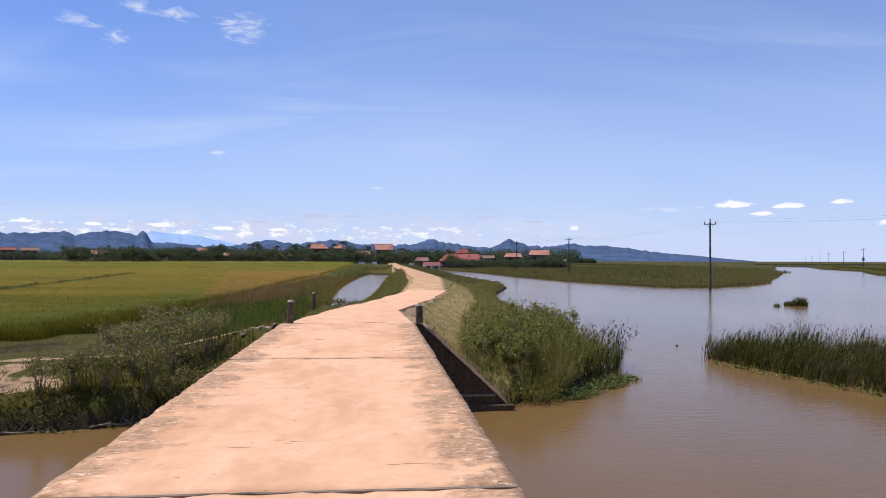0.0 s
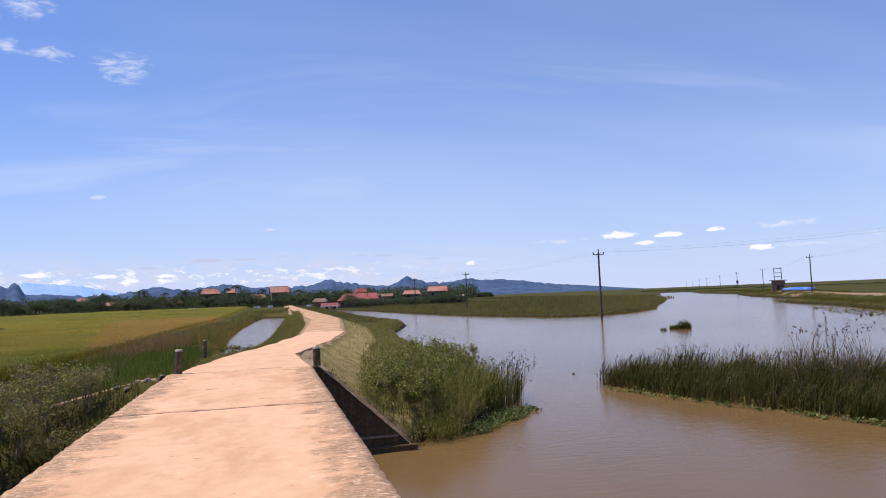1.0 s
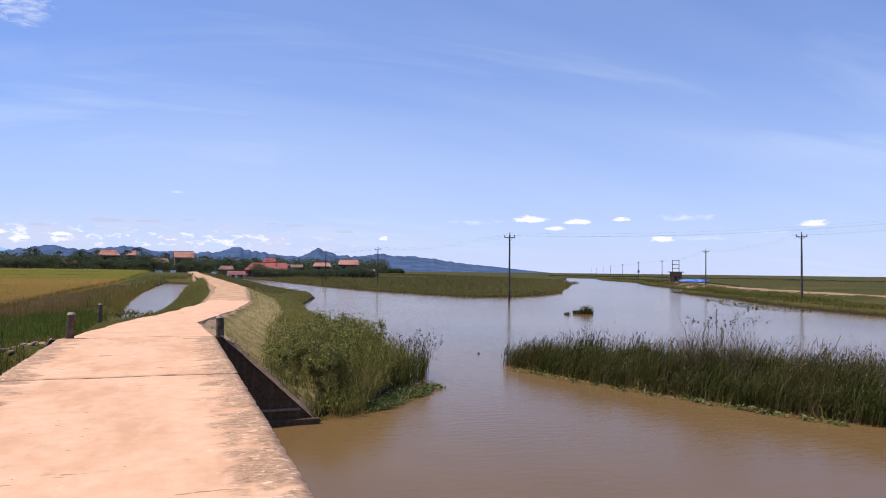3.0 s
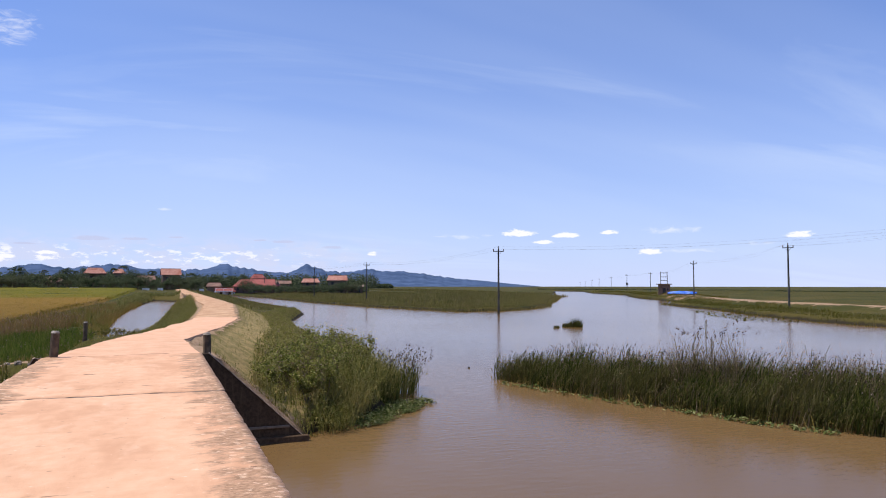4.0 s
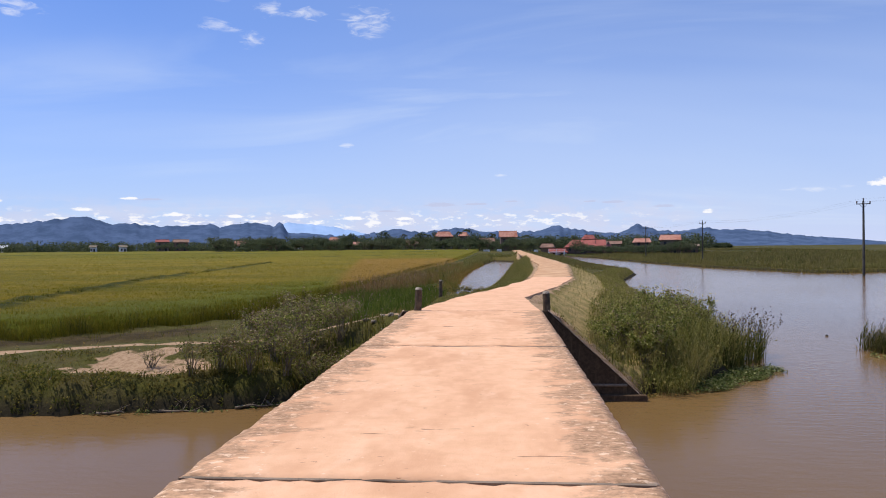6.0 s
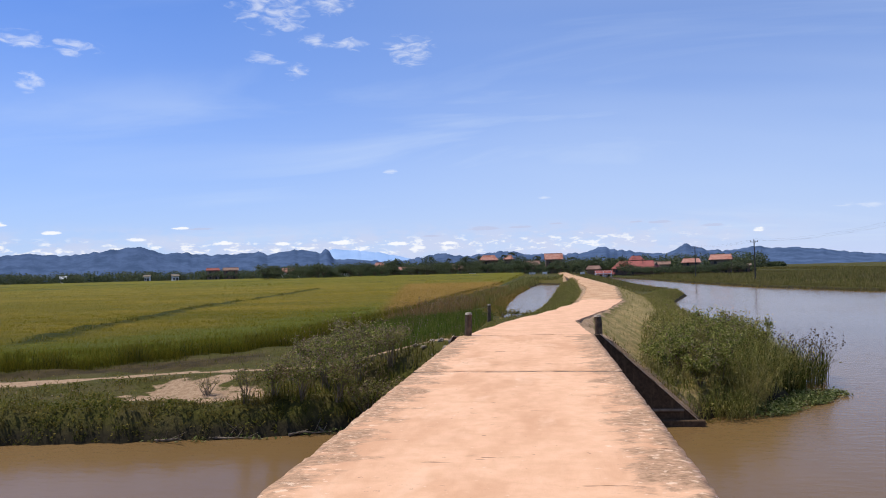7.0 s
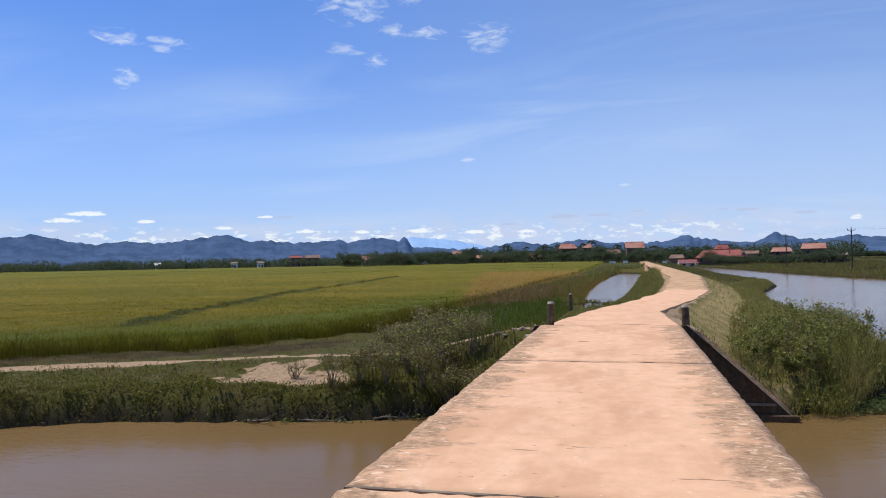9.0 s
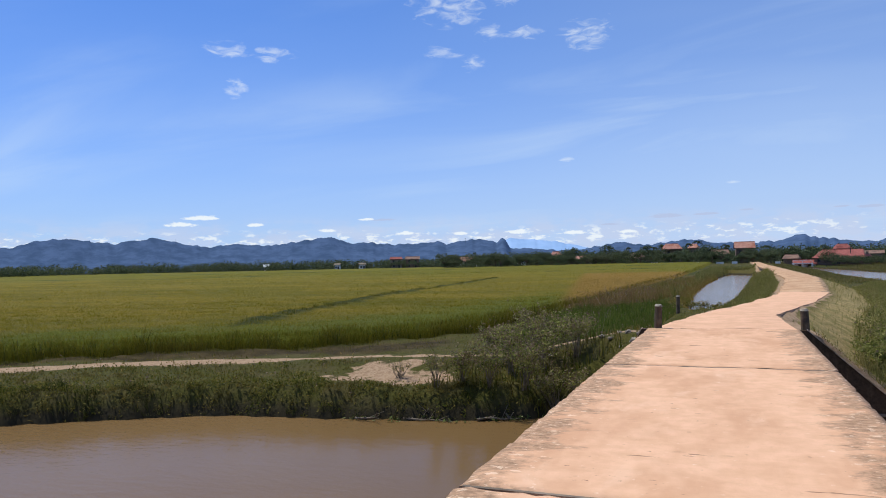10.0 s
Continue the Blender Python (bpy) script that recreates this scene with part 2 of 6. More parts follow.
def build_water(nodes, links, shader, out):
    mud = noise_of(nodes, links, 0.06, 4, 0.6, stretch=(1, 0.6, 1))
    col = mixed(nodes, links, ranged(nodes, links, mud, 0.35, 0.65), WATER_A, WATER_B)
    links.new(col, shader.inputs["Base Color"])
    shader.inputs["IOR"].default_value = 1.23
    shader.inputs["Specular IOR Level"].default_value = 0.35
    a = noise_of(nodes, links, 2.2, 3, 0.55, stretch=(1.0, 2.2, 1))
    b = noise_of(nodes, links, 11.0, 3, 0.5, stretch=(1.0, 1.8, 1))
    gust = ranged(nodes, links, noise_of(nodes, links, 0.035, 3, 0.5), 0.35, 0.7, 0.35, 1.0)
    h = calc(nodes, links, "MULTIPLY", calc(nodes, links, "ADD", a, calc(nodes, links, "MULTIPLY", b, 0.25)), gust)
    bumped(nodes, links, shader, h, 0.20, 0.08)


def build_deck(nodes, links, shader, out):
    pos = nodes.new("ShaderNodeNewGeometry").outputs["Position"]
    sp = nodes.new("ShaderNodeSeparateXYZ")
    links.new(pos, sp.inputs[0])
    side = calc(nodes, links, "ABSOLUTE", sp.outputs[0], 0.0)
    fine = noise_of(nodes, links, 38.0, 6, 0.7)
    mid = noise_of(nodes, links, 4.5, 6, 0.65)
    big = noise_of(nodes, links, 0.55, 4, 0.6, stretch=(1.6, 0.7, 1))
    dust = mixed(nodes, links, ranged(nodes, links, mid, 0.3, 0.7), (0.67, 0.385, 0.232), (0.77, 0.46, 0.288))
    dust = mixed(nodes, links, ranged(nodes, links, big, 0.40, 0.64, 0, 0.75), dust, (0.56, 0.300, 0.168))
    swirl = noise_of(nodes, links, 1.3, 5, 0.6, stretch=(1.2, 0.6, 1), distort=0.8)
    dust = mixed(nodes, links, ranged(nodes, links, swirl, 0.54, 0.72, 0, 0.5), dust, (0.80, 0.52, 0.35))
    worn = mixed(nodes, links, ranged(nodes, links, noise_of(nodes, links, 13.0, 5, 0.7, stretch=(0.85, 1.25, 1)), 0.36, 0.64), (0.25, 0.150, 0.088), (0.50, 0.300, 0.180))
    worn = mixed(nodes, links, ranged(nodes, links, fine, 0.55, 0.75, 0, 0.5), worn, (0.20, 0.125, 0.075))
    rim = ranged(nodes, links, side, 0.70, 1.62)
    blot = noise_of(nodes, links, 2.4, 6, 0.68, stretch=(0.8, 1.1, 1))
    bare = calc(nodes, links, "ADD", rim, calc(nodes, links, "MULTIPLY", calc(nodes, links, "SUBTRACT", blot, 0.5), 3.4))
    col = mixed(nodes, links, ranged(nodes, links, bare, 0.42, 0.98, 0, 0.92), dust, worn)
    # cream chips where the skin has flaked, drawn out across the deck, and small dark pits
    flake = noise_of(nodes, links, 10.0, 5, 0.62, stretch=(0.85, 1.35, 1))
    flake = calc(nodes, links, "ADD", flake, calc(nodes, links, "MULTIPLY", rim, 0.09))
    col = mixed(nodes, links, ranged(nodes, links, flake, 0.655, 0.70, 0, 0.6), col, (0.84, 0.61, 0.43))
    pit = noise_of(nodes, links, 5.5, 4, 0.6, stretch=(0.8, 1.9, 1))
    col = mixed(nodes, links, ranged(nodes, links, pit, 0.690, 0.712, 0, 0.85), col, (0.17, 0.085, 0.05))
    gouge = noise_of(nodes, links, 2.1, 3, 0.5, stretch=(0.6, 2.6, 1), distort=1.2)
    col = mixed(nodes, links, ranged(nodes, links, gouge, 0.715, 0.735, 0, 0.8), col, (0.24, 0.125, 0.07))
    speck = noise_of(nodes, links, 24.0, 3, 0.6)
    col = mixed(nodes, links, ranged(nodes, links, speck, 0.68, 0.74, 0, 0.6), col, (0.33, 0.19, 0.11))
    # brown dirt gathered at the far end of the deck
    silt = calc(nodes, links, "ADD", ranged(nodes, links, sp.outputs[1], 15.2, 17.6, 0, 0.55), calc(nodes, links, "MULTIPLY", rim, 0.35))
    silt = calc(nodes, links, "ADD", silt, calc(nodes, links, "MULTIPLY", calc(nodes, links, "SUBTRACT", noise_of(nodes, links, 1.7, 4, 0.6), 0.5), 1.8))
    col = mixed(nodes, links, ranged(nodes, links, silt, 0.55, 0.95, 0, 0.75), col, (0.47, 0.275, 0.155))
    links.new(col, shader.inputs["Base Color"])
    hgt = calc(nodes, links, "ADD", mid, calc(nodes, links, "MULTIPLY", fine, 0.5))
    bumped(nodes, links, shader, hgt, 0.45, 0.02)


def build_road(nodes, links, shader, out):
    fine = noise_of(nodes, links, 22.0, 6, 0.7)
    mid = noise_of(nodes, links, 1.6, 6, 0.65)
    col = mixed(nodes, links, ranged(nodes, links, mid, 0.3, 0.7), (0.63, 0.36, 0.218), (0.76, 0.45, 0.285))
    col = mixed(nodes, links, ranged(nodes, links, fine, 0.5, 0.75, 0, 0.4), col, (0.46, 0.27, 0.16))
    links.new(col, shader.inputs["Base Color"])
    bumped(nodes, links, shader, fine, 0.4, 0.02)


def build_dirt(nodes, links, shader, out):
    fine = noise_of(nodes, links, 12.0, 6, 0.7)
    mid = noise_of(nodes, links, 0.8, 6, 0.65)
    col = mixed(nodes, links, ranged(nodes, links, mid, 0.35, 0.65), (0.42, 0.23, 0.12), (0.60, 0.39, 0.24))
    col = mixed(nodes, links, ranged(nodes, links, fine, 0.5, 0.75, 0, 0.6), col, (0.30, 0.16, 0.08))
    links.new(col, shader.inputs["Base Color"])
    bumped(nodes, links, shader, fine, 0.6, 0.03)


def build_wall_stain(nodes, links, shader, out):
    fine = noise_of(nodes, links, 14.0, 6, 0.7)
    streak = noise_of(nodes, links, 3.0, 5, 0.6, stretch=(3.0, 1, 0.35))
    col = mixed(nodes, links, ranged(nodes, links, fine, 0.3, 0.7), (0.060, 0.037, 0.021), (0.11, 0.068, 0.040))
    col = mixed(nodes, links, ranged(nodes, links, streak, 0.5, 0.75, 0, 0.6), col, (0.18, 0.115, 0.068))
    links.new(col, shader.inputs["Base Color"])
    bumped(nodes, links, shader, fine, 0.5, 0.02)


def build_canopy(nodes, links, shader, out):
    at = nodes.new("ShaderNodeAttribute")
    at.attribute_name = "cover"
    s = nodes.new("ShaderNodeSeparateColor")
    links.new(at.outputs["Color"], s.inputs[0])
    brown, bund, green = s.outputs
    fine = noise_of(nodes, links, 5.0, 6, 0.75)
    big = noise_of(nodes, links, 0.06, 4, 0.6, stretch=(0.5, 1.2, 1))
    col = mixed(nodes, links, ranged(nodes, links, big, 0.36, 0.64), RICE_A, RICE_B)
    patch = noise_of(nodes, links, 0.45, 5, 0.65, stretch=(0.6, 1.3, 1))
    col = mixed(nodes, links, ranged(nodes, links, patch, 0.42, 0.66, 0, 0.45), col, (0.120, 0.118, 0.010))
    col = mixed(nodes, links, green, col, RICE_GREEN)
    col = mixed(nodes, links, brown, col, RICE_BROWN)
    col = mixed(nodes, links, bund, col, (0.040, 0.050, 0.011))
    col = mixed(nodes, links, ranged(nodes, links, fine, 0.35, 0.7, 0.45, 0.0), col, (0.06, 0.062, 0.01))
    links.new(col, shader.inputs["Base Color"])
    bumped(nodes, links, shader, fine, 1.0, 0.25)


# distance haze is put into the base colour and a faint emission
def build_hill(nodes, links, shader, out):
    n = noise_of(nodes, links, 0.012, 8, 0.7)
    col = mixed(nodes, links, ranged(nodes, links, n, 0.35, 0.65), HILL_HAZE_A, HILL_HAZE_B)
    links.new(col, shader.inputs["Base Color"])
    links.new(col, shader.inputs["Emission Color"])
    shader.inputs["Emission Strength"].default_value = HILL_HAZE_GLOW


# thicker haze, again as paler blue colour and emission
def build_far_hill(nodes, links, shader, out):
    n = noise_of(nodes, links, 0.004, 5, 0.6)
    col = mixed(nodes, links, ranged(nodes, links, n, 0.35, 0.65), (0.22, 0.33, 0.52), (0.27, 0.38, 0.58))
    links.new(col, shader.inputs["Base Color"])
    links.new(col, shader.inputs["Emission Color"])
    shader.inputs["Emission Strength"].default_value = HILL_HAZE_GLOW


M_GROUND = material("earth", build_ground, 0.95, 0.1)
M_WATER = material("muddy_water", build_water, 0.15, 0.5)
M_DECK = material("deck_concrete", build_deck, 0.9, 0.15)
M_ROAD = material("road_concrete", build_road, 0.92, 0.12)
M_DIRT = material("laterite", build_dirt, 0.95, 0.1)
M_WALL = material("stained_concrete", build_wall_stain, 0.9, 0.15)
M_CANOPY = material("rice_crop", build_canopy, 0.9, 0.1)
M_HILL = material("hill_painted_haze", build_hill, 1.0, 0.0)
M_FAR_HILL = material("far_hill_painted_haze", build_far_hill, 1.0, 0.0)
M_SLAB_SIDE = plain("slab_side", (0.16, 0.12, 0.085), (0.28, 0.21, 0.15), 6, 0.92, 0.5, 0.02, (0.07, 0.05, 0.035), 1.5)
M_POST = plain("post_concrete", (0.07, 0.048, 0.029), (0.14, 0.10, 0.062), 9, 0.9, 0.5, 0.01, (0.05, 0.04, 0.03), 3.0)
M_POST_CAP = plain("cap_paint", (0.32, 0.27, 0.20), (0.45, 0.38, 0.30), 12, 0.85, 0.4, 0.01, (0.2, 0.16, 0.12), 5.0)
M_COPING = plain("coping", (0.52, 0.36, 0.23), (0.68, 0.50, 0.35), 9, 0.92, 0.5, 0.02, (0.16, 0.12, 0.08), 2.0)
M_STONE = plain("field_stone", (0.22, 0.17, 0.12), (0.46, 0.38, 0.29), 7, 0.9, 0.6, 0.02, (0.10, 0.08, 0.06), 2.0, vary=0.4)
M_POLE = plain("pole_concrete", (0.055, 0.05, 0.045), (0.095, 0.09, 0.08), 2, 0.9, 0.2, 0.01, (0.04, 0.037, 0.034), 0.6)
M_STEEL = plain("dark_steel", (0.07, 0.07, 0.075), (0.13, 0.12, 0.12), 5, 0.6, 0.2, 0.005, metal=0.4)
M_PORCELAIN = plain("insulator_glaze", (0.10, 0.06, 0.04), (0.16, 0.10, 0.07), 5, 0.3, 0.1, 0.005)
M_BARK = plain("bark", (0.06, 0.045, 0.03), (0.13, 0.10, 0.07), 6, 0.95, 0.7, 0.03)
M_TWIG = plain("dry_twig", (0.10, 0.075, 0.05), (0.22, 0.17, 0.12), 9, 0.95, 0.5, 0.01)
M_TILE_A = plain("orange_tile", (0.35, 0.155, 0.11), (0.46, 0.235, 0.175), 1.5, 0.85, 0.4, 0.05, (0.30, 0.10, 0.06), 0.3)
M_TILE_B = plain("red_tile", (0.24, 0.065, 0.055), (0.34, 0.105, 0.085), 1.5, 0.85, 0.4, 0.05, (0.20, 0.05, 0.04), 0.3)
M_TILE_C = plain("brown_tile", (0.20, 0.11, 0.08), (0.30, 0.18, 0.13), 1.5, 0.88, 0.4, 0.05, (0.13, 0.08, 0.06), 0.3)
M_PLASTER = plain("old_plaster", (0.15, 0.12, 0.085), (0.22, 0.18, 0.13), 1.0, 0.9, 0.2, 0.02, (0.28, 0.23, 0.17), 0.3)
M_WHITE = plain("white_paint", (0.68, 0.68, 0.66), (0.80, 0.80, 0.78), 1.0, 0.8, 0.15, 0.01, (0.55, 0.54, 0.50), 0.3)
M_DARK = plain("dark_opening", (0.02, 0.02, 0.022), (0.04, 0.04, 0.04), 2.0, 0.4, 0.1, 0.01)
M_BRICK = plain("raw_brick", (0.13, 0.085, 0.06), (0.22, 0.15, 0.11), 3.0, 0.9, 0.4, 0.03, (0.14, 0.10, 0.08), 0.6)
M_BLUE = plain("blue_sheet", (0.03, 0.13, 0.62), (0.06, 0.22, 0.80), 0.8, 0.55, 0.2, 0.03, (0.30, 0.42, 0.75), 0.35)
M_WIRE = plain("wire", (0.05, 0.05, 0.055), (0.08, 0.08, 0.085), 3, 0.6, 0.0, 0.001)
M_REED = leafy("reed_green", [(0.018, 0.027, 0.006), (0.044, 0.058, 0.010), (0.085, 0.096, 0.019), (0.200, 0.170, 0.065)], 0.5, (0.095, 0.082, 0.026))
M_SEDGE = leafy("sedge_green", [(0.072, 0.086, 0.020), (0.168, 0.172, 0.042), (0.270, 0.245, 0.068), (0.410, 0.345, 0.130)], 0.8, (0.250, 0.200, 0.078), 0.46)
M_VERGE = leafy("verge_blades", [(0.22, 0.160, 0.055), (0.33, 0.230, 0.085), (0.19, 0.160, 0.048), (0.44, 0.310, 0.135)], 0.6, (0.20, 0.170, 0.052), 0.3)
M_UMBEL = leafy("dark_umbel", [(0.030, 0.022, 0.014), (0.060, 0.042, 0.028), (0.110, 0.078, 0.052)], 0.5, None, 0.2)
M_PLUME = leafy("reed_plume", [(0.105, 0.076, 0.042), (0.180, 0.126, 0.078), (0.130, 0.120, 0.040), (0.300, 0.220, 0.150)], 0.6, (0.085, 0.088, 0.024), 0.35)
M_LUSH = leafy("lush_grass", [(0.046, 0.078, 0.011), (0.088, 0.130, 0.018), (0.140, 0.175, 0.028), (0.230, 0.225, 0.060)], 0.4, (0.120, 0.128, 0.026))
M_BUSH = leafy("bush_leaf", [(0.066, 0.084, 0.018), (0.152, 0.172, 0.036), (0.260, 0.262, 0.064), (0.450, 0.405, 0.155)], 0.9, (0.240, 0.205, 0.074), 0.45)
M_WITHER = leafy("withered_leaf", [(0.120, 0.080, 0.048), (0.220, 0.150, 0.092), (0.380, 0.285, 0.185)], 0.9, None, 0.3)
M_PLUM = leafy("plum_grass", [(0.18, 0.100, 0.042), (0.27, 0.160, 0.072), (0.18, 0.140, 0.042), (0.37, 0.23, 0.11)], 0.25, None, 0.4)
M_HEAD = leafy("reed_head", [(0.140, 0.090, 0.062), (0.260, 0.175, 0.125), (0.440, 0.325, 0.250)], 0.5, None, 0.3)
M_STRAW = leafy("dry_grass", [(0.203, 0.154, 0.042), (0.290, 0.210, 0.060), (0.160, 0.147, 0.036), (0.406, 0.280, 0.102)], 0.6, None, 0.25)
M_TURF = leafy("turf_blades", [(0.056, 0.066, 0.010), (0.098, 0.104, 0.016), (0.160, 0.146, 0.026), (0.270, 0.205, 0.055)], 0.8, (0.150, 0.112, 0.036))
M_RICE = leafy("rice_blades", [(0.130, 0.122, 0.010), (0.200, 0.170, 0.014), (0.275, 0.215, 0.020), (0.360, 0.260, 0.042)], 0.06, (0.17, 0.152, 0.010), 0.4)
M_RICE_BROWN = leafy("rice_straw", [(0.15, 0.105, 0.018), (0.21, 0.145, 0.026), (0.28, 0.19, 0.04), (0.16, 0.13, 0.02)], 0.05, None, 0.4)
M_RICE_EDGE = leafy("rice_edge", [(0.090, 0.090, 0.008), (0.122, 0.116, 0.010), (0.165, 0.142, 0.013), (0.230, 0.180, 0.024)], 0.25, (0.135, 0.104, 0.016))
M_RUSSET = leafy("russet_grass", [(0.205, 0.130, 0.042), (0.295, 0.190, 0.066), (0.190, 0.170, 0.037), (0.400, 0.265, 0.110)], 0.25, (0.155, 0.160, 0.030), 0.4)
M_MARSH = leafy("marsh_grass", [(0.090, 0.092, 0.024), (0.160, 0.148, 0.040), (0.225, 0.190, 0.060), (0.320, 0.250, 0.095)], 0.16, (0.215, 0.165, 0.066))
M_SHRUB = leafy("shrub_leaf", [(0.068, 0.078, 0.015), (0.121, 0.130, 0.026), (0.203, 0.182, 0.046), (0.365, 0.286, 0.110)], 0.9, (0.270, 0.195, 0.088))
# far tree greens, lightened and blued to paint in distance haze
M_TREE = leafy("hazed_tree_leaf", [(0.040, 0.056, 0.031), (0.068, 0.090, 0.046), (0.098, 0.120, 0.060), (0.140, 0.150, 0.080)], 0.03, (0.105, 0.110, 0.064), 0.38)
M_PAD = leafy("floating_leaf", [(0.045, 0.064, 0.018), (0.088, 0.112, 0.030), (0.140, 0.160, 0.050), (0.270, 0.262, 0.125)], 1.2, None, 0.2)


# ---- mesh helpers ----
def part(name, bm, mat, parent, label=""):
    me = bpy.data.meshes.new(name)
    bm.to_mesh(me)
    bm.free()
    me.materials.append(mat)
    ob = new(name, me)
    ob.parent = parent
    return tagged(ob, label)


def mesh_np(name, verts, faces, mats, index=None, smooth=False):
    """A mesh object from arrays: faces of one size each."""
    me = bpy.data.meshes.new(name)
    verts, faces = np.asarray(verts, np.float32), np.asarray(faces, np.int32)
    k = faces.shape[1]
    me.vertices.add(len(verts))
    me.vertices.foreach_set("co", verts.ravel())
    me.loops.add(faces.size)
    me.loops.foreach_set("vertex_index", faces.ravel())
    me.polygons.add(len(faces))
    me.polygons.foreach_set("loop_start", np.arange(0, faces.size, k, dtype=np.int32))
    for m in mats:
        me.materials.append(m)
    if index is not None:
        me.polygons.foreach_set("material_index", np.asarray(index, np.int32))
    me.update(calc_edges=True)
    me.validate()
    me.polygons.foreach_set("use_smooth", np.full(len(faces), smooth))
    return new(name, me)


def empty(name, m=None):
    ob = new(name)
    ob.matrix_basis = m or Matrix()
    return ob


def bm_box(bm, x0, y0, z0, x1, y1, z1, bevel=0.0):
    r = bmesh.ops.create_cube(bm, size=1)
    for v in r["verts"]:
        v.co = Vector((x0 + (v.co.x + 0.5) * (x1 - x0), y0 + (v.co.y + 0.5) * (y1 - y0), z0 + (v.co.z + 0.5) * (z1 - z0)))
    if bevel:
        es = list({e for v in r["verts"] for e in v.link_edges})
        bmesh.ops.bevel(bm, geom=es, offset=bevel, segments=1, affect="EDGES")
    return bm


def bm_tube(bm, a, b, ra, rb, n=8, caps=True):
    a, b = Vector(a), Vector(b)
    q = (b - a).to_track_quat("Z", "Y").to_matrix().to_4x4()
    m = Matrix.Translation((a + b) / 2) @ q
    bmesh.ops.create_cone(bm, cap_ends=caps, segments=n, radius1=ra, radius2=rb, depth=(b - a).length, matrix=m)
    return bm


def bm_prism(bm, outline, y0, y1):
    """An outline in x and z, drawn out along y."""
    a = [bm.verts.new((x, y0, z)) for x, z in outline]
    b = [bm.verts.new((x, y1, z)) for x, z in outline]
    bm.faces.new(a)
    bm.faces.new(b[::-1])
    n = len(a)
    for i in range(n):
        bm.faces.new((a[i], b[i], b[(i + 1) % n], a[(i + 1) % n]))
    bmesh.ops.recalc_face_normals(bm, faces=bm.faces)
    return bm


def inside(px, py, poly):
    poly = np.asarray(poly, float)
    res = np.zeros(np.shape(px), bool)
    for (x0, y0), (x1, y1) in zip(poly, np.roll(poly, -1, 0)):
        if y0 == y1:
            continue
        c = ((y0 > py) != (y1 > py)) & (px < (x1 - x0) * (py - y0) / (y1 - y0) + x0)
        res ^= c
    return res


def line_distance(px, py, pts, closed=False):
    pts = [tuple(p) for p in pts]
    best = np.full(np.shape(px), 1e9)
    for (x0, y0), (x1, y1) in zip(pts, pts[1:] + (pts[:1] if closed else [])):
        ex, ey = x1 - x0, y1 - y0
        t = np.clip(((px - x0) * ex + (py - y0) * ey) / (ex * ex + ey * ey), 0, 1)
        best = np.minimum(best, np.hypot(px - x0 - t * ex, py - y0 - t * ey))
    return best


def signed(px, py, poly):
    d = line_distance(px, py, poly, True)
    return np.where(inside(px, py, poly), d, -d)


def smoothstep(v, lo, hi):
    t = np.clip((v - lo) / (hi - lo), 0, 1)
    return t * t * (3 - 2 * t)


def waves(x, y, size, seed=0):
    """Cheap smooth unevenness about -1 to 1."""
    r = np.random.RandomState(seed)
    s = 0
    for k in range(5):
        a, p = r.uniform(0, 6.28, 2)
        f = 6.28 / size * r.uniform(0.6, 1.7)
        s = s + np.sin((x * np.cos(a) + y * np.sin(a)) * f + p)
    return s / 3.2


def scatter(rng, poly, count):
    poly = np.asarray(poly, float)
    lo, hi = poly.min(0), poly.max(0)
    out = np.zeros((0, 2))
    while len(out) < count:
        p = rng.uniform(lo, hi, (count * 2, 2))
        out = np.vstack((out, p[inside(p[:, 0], p[:, 1], poly)]))
    return out[:count]


def area_of(poly):
    p = np.asarray(poly, float)
    q = np.roll(p, -1, 0)
    return abs(np.sum(p[:, 0] * q[:, 1] - q[:, 0] * p[:, 1])) / 2


def blades(rng, base, high, wide, lean, bearing=None):
    """Bent tapering blades, five vertices and three triangles each."""
    n = len(base)
    a = rng.uniform(0, 6.283, n) if bearing is None else bearing
    f = rng.uniform(0, 6.283, n)
    side = np.c_[np.cos(f), np.sin(f), np.zeros(n)] * (wide / 2)[:, None]
    way = np.c_[np.cos(a), np.sin(a), np.zeros(n)]
    mid = base + way * (lean * high * 0.28)[:, None]
    mid[:, 2] += high * 0.58
    tip = base + way * (lean * high)[:, None]
    tip[:, 2] += high * np.sqrt(np.clip(1 - 0.6 * lean ** 2, 0.1, 1))
    v = np.stack((base - side, base + side, mid + side * 0.8, mid - side * 0.8, tip), 1).reshape(-1, 3)
    k = np.arange(n)[:, None] * 5
    f = np.stack((k + [0, 1, 2], k + [0, 2, 3], k + [3, 2, 4]), 1).reshape(-1, 3)
    return v, f, tip


def petals(rng, centre, size, flat=0.0):
    """Small leaf-shaped quads at random angles; flat 1 lies level."""
    n = len(centre)
    a = rng.normal(size=(n, 3))
    a[:, 2] *= 1 - flat
    a /= np.linalg.norm(a, axis=1)[:, None] + 1e-9
    b = rng.normal(size=(n, 3))
    b[:, 2] *= 1 - flat
    b -= a * np.sum(a * b, 1)[:, None]
    b /= np.linalg.norm(b, axis=1)[:, None] + 1e-9
    s = np.reshape(size, (-1, 1)) * np.ones((n, 1))
    v = np.stack((centre - a * s, centre + b * s * 0.42, centre + a * s, centre - b * s * 0.42), 1).reshape(-1, 3)
    f = np.arange(n * 4).reshape(-1, 4)
    return v, f


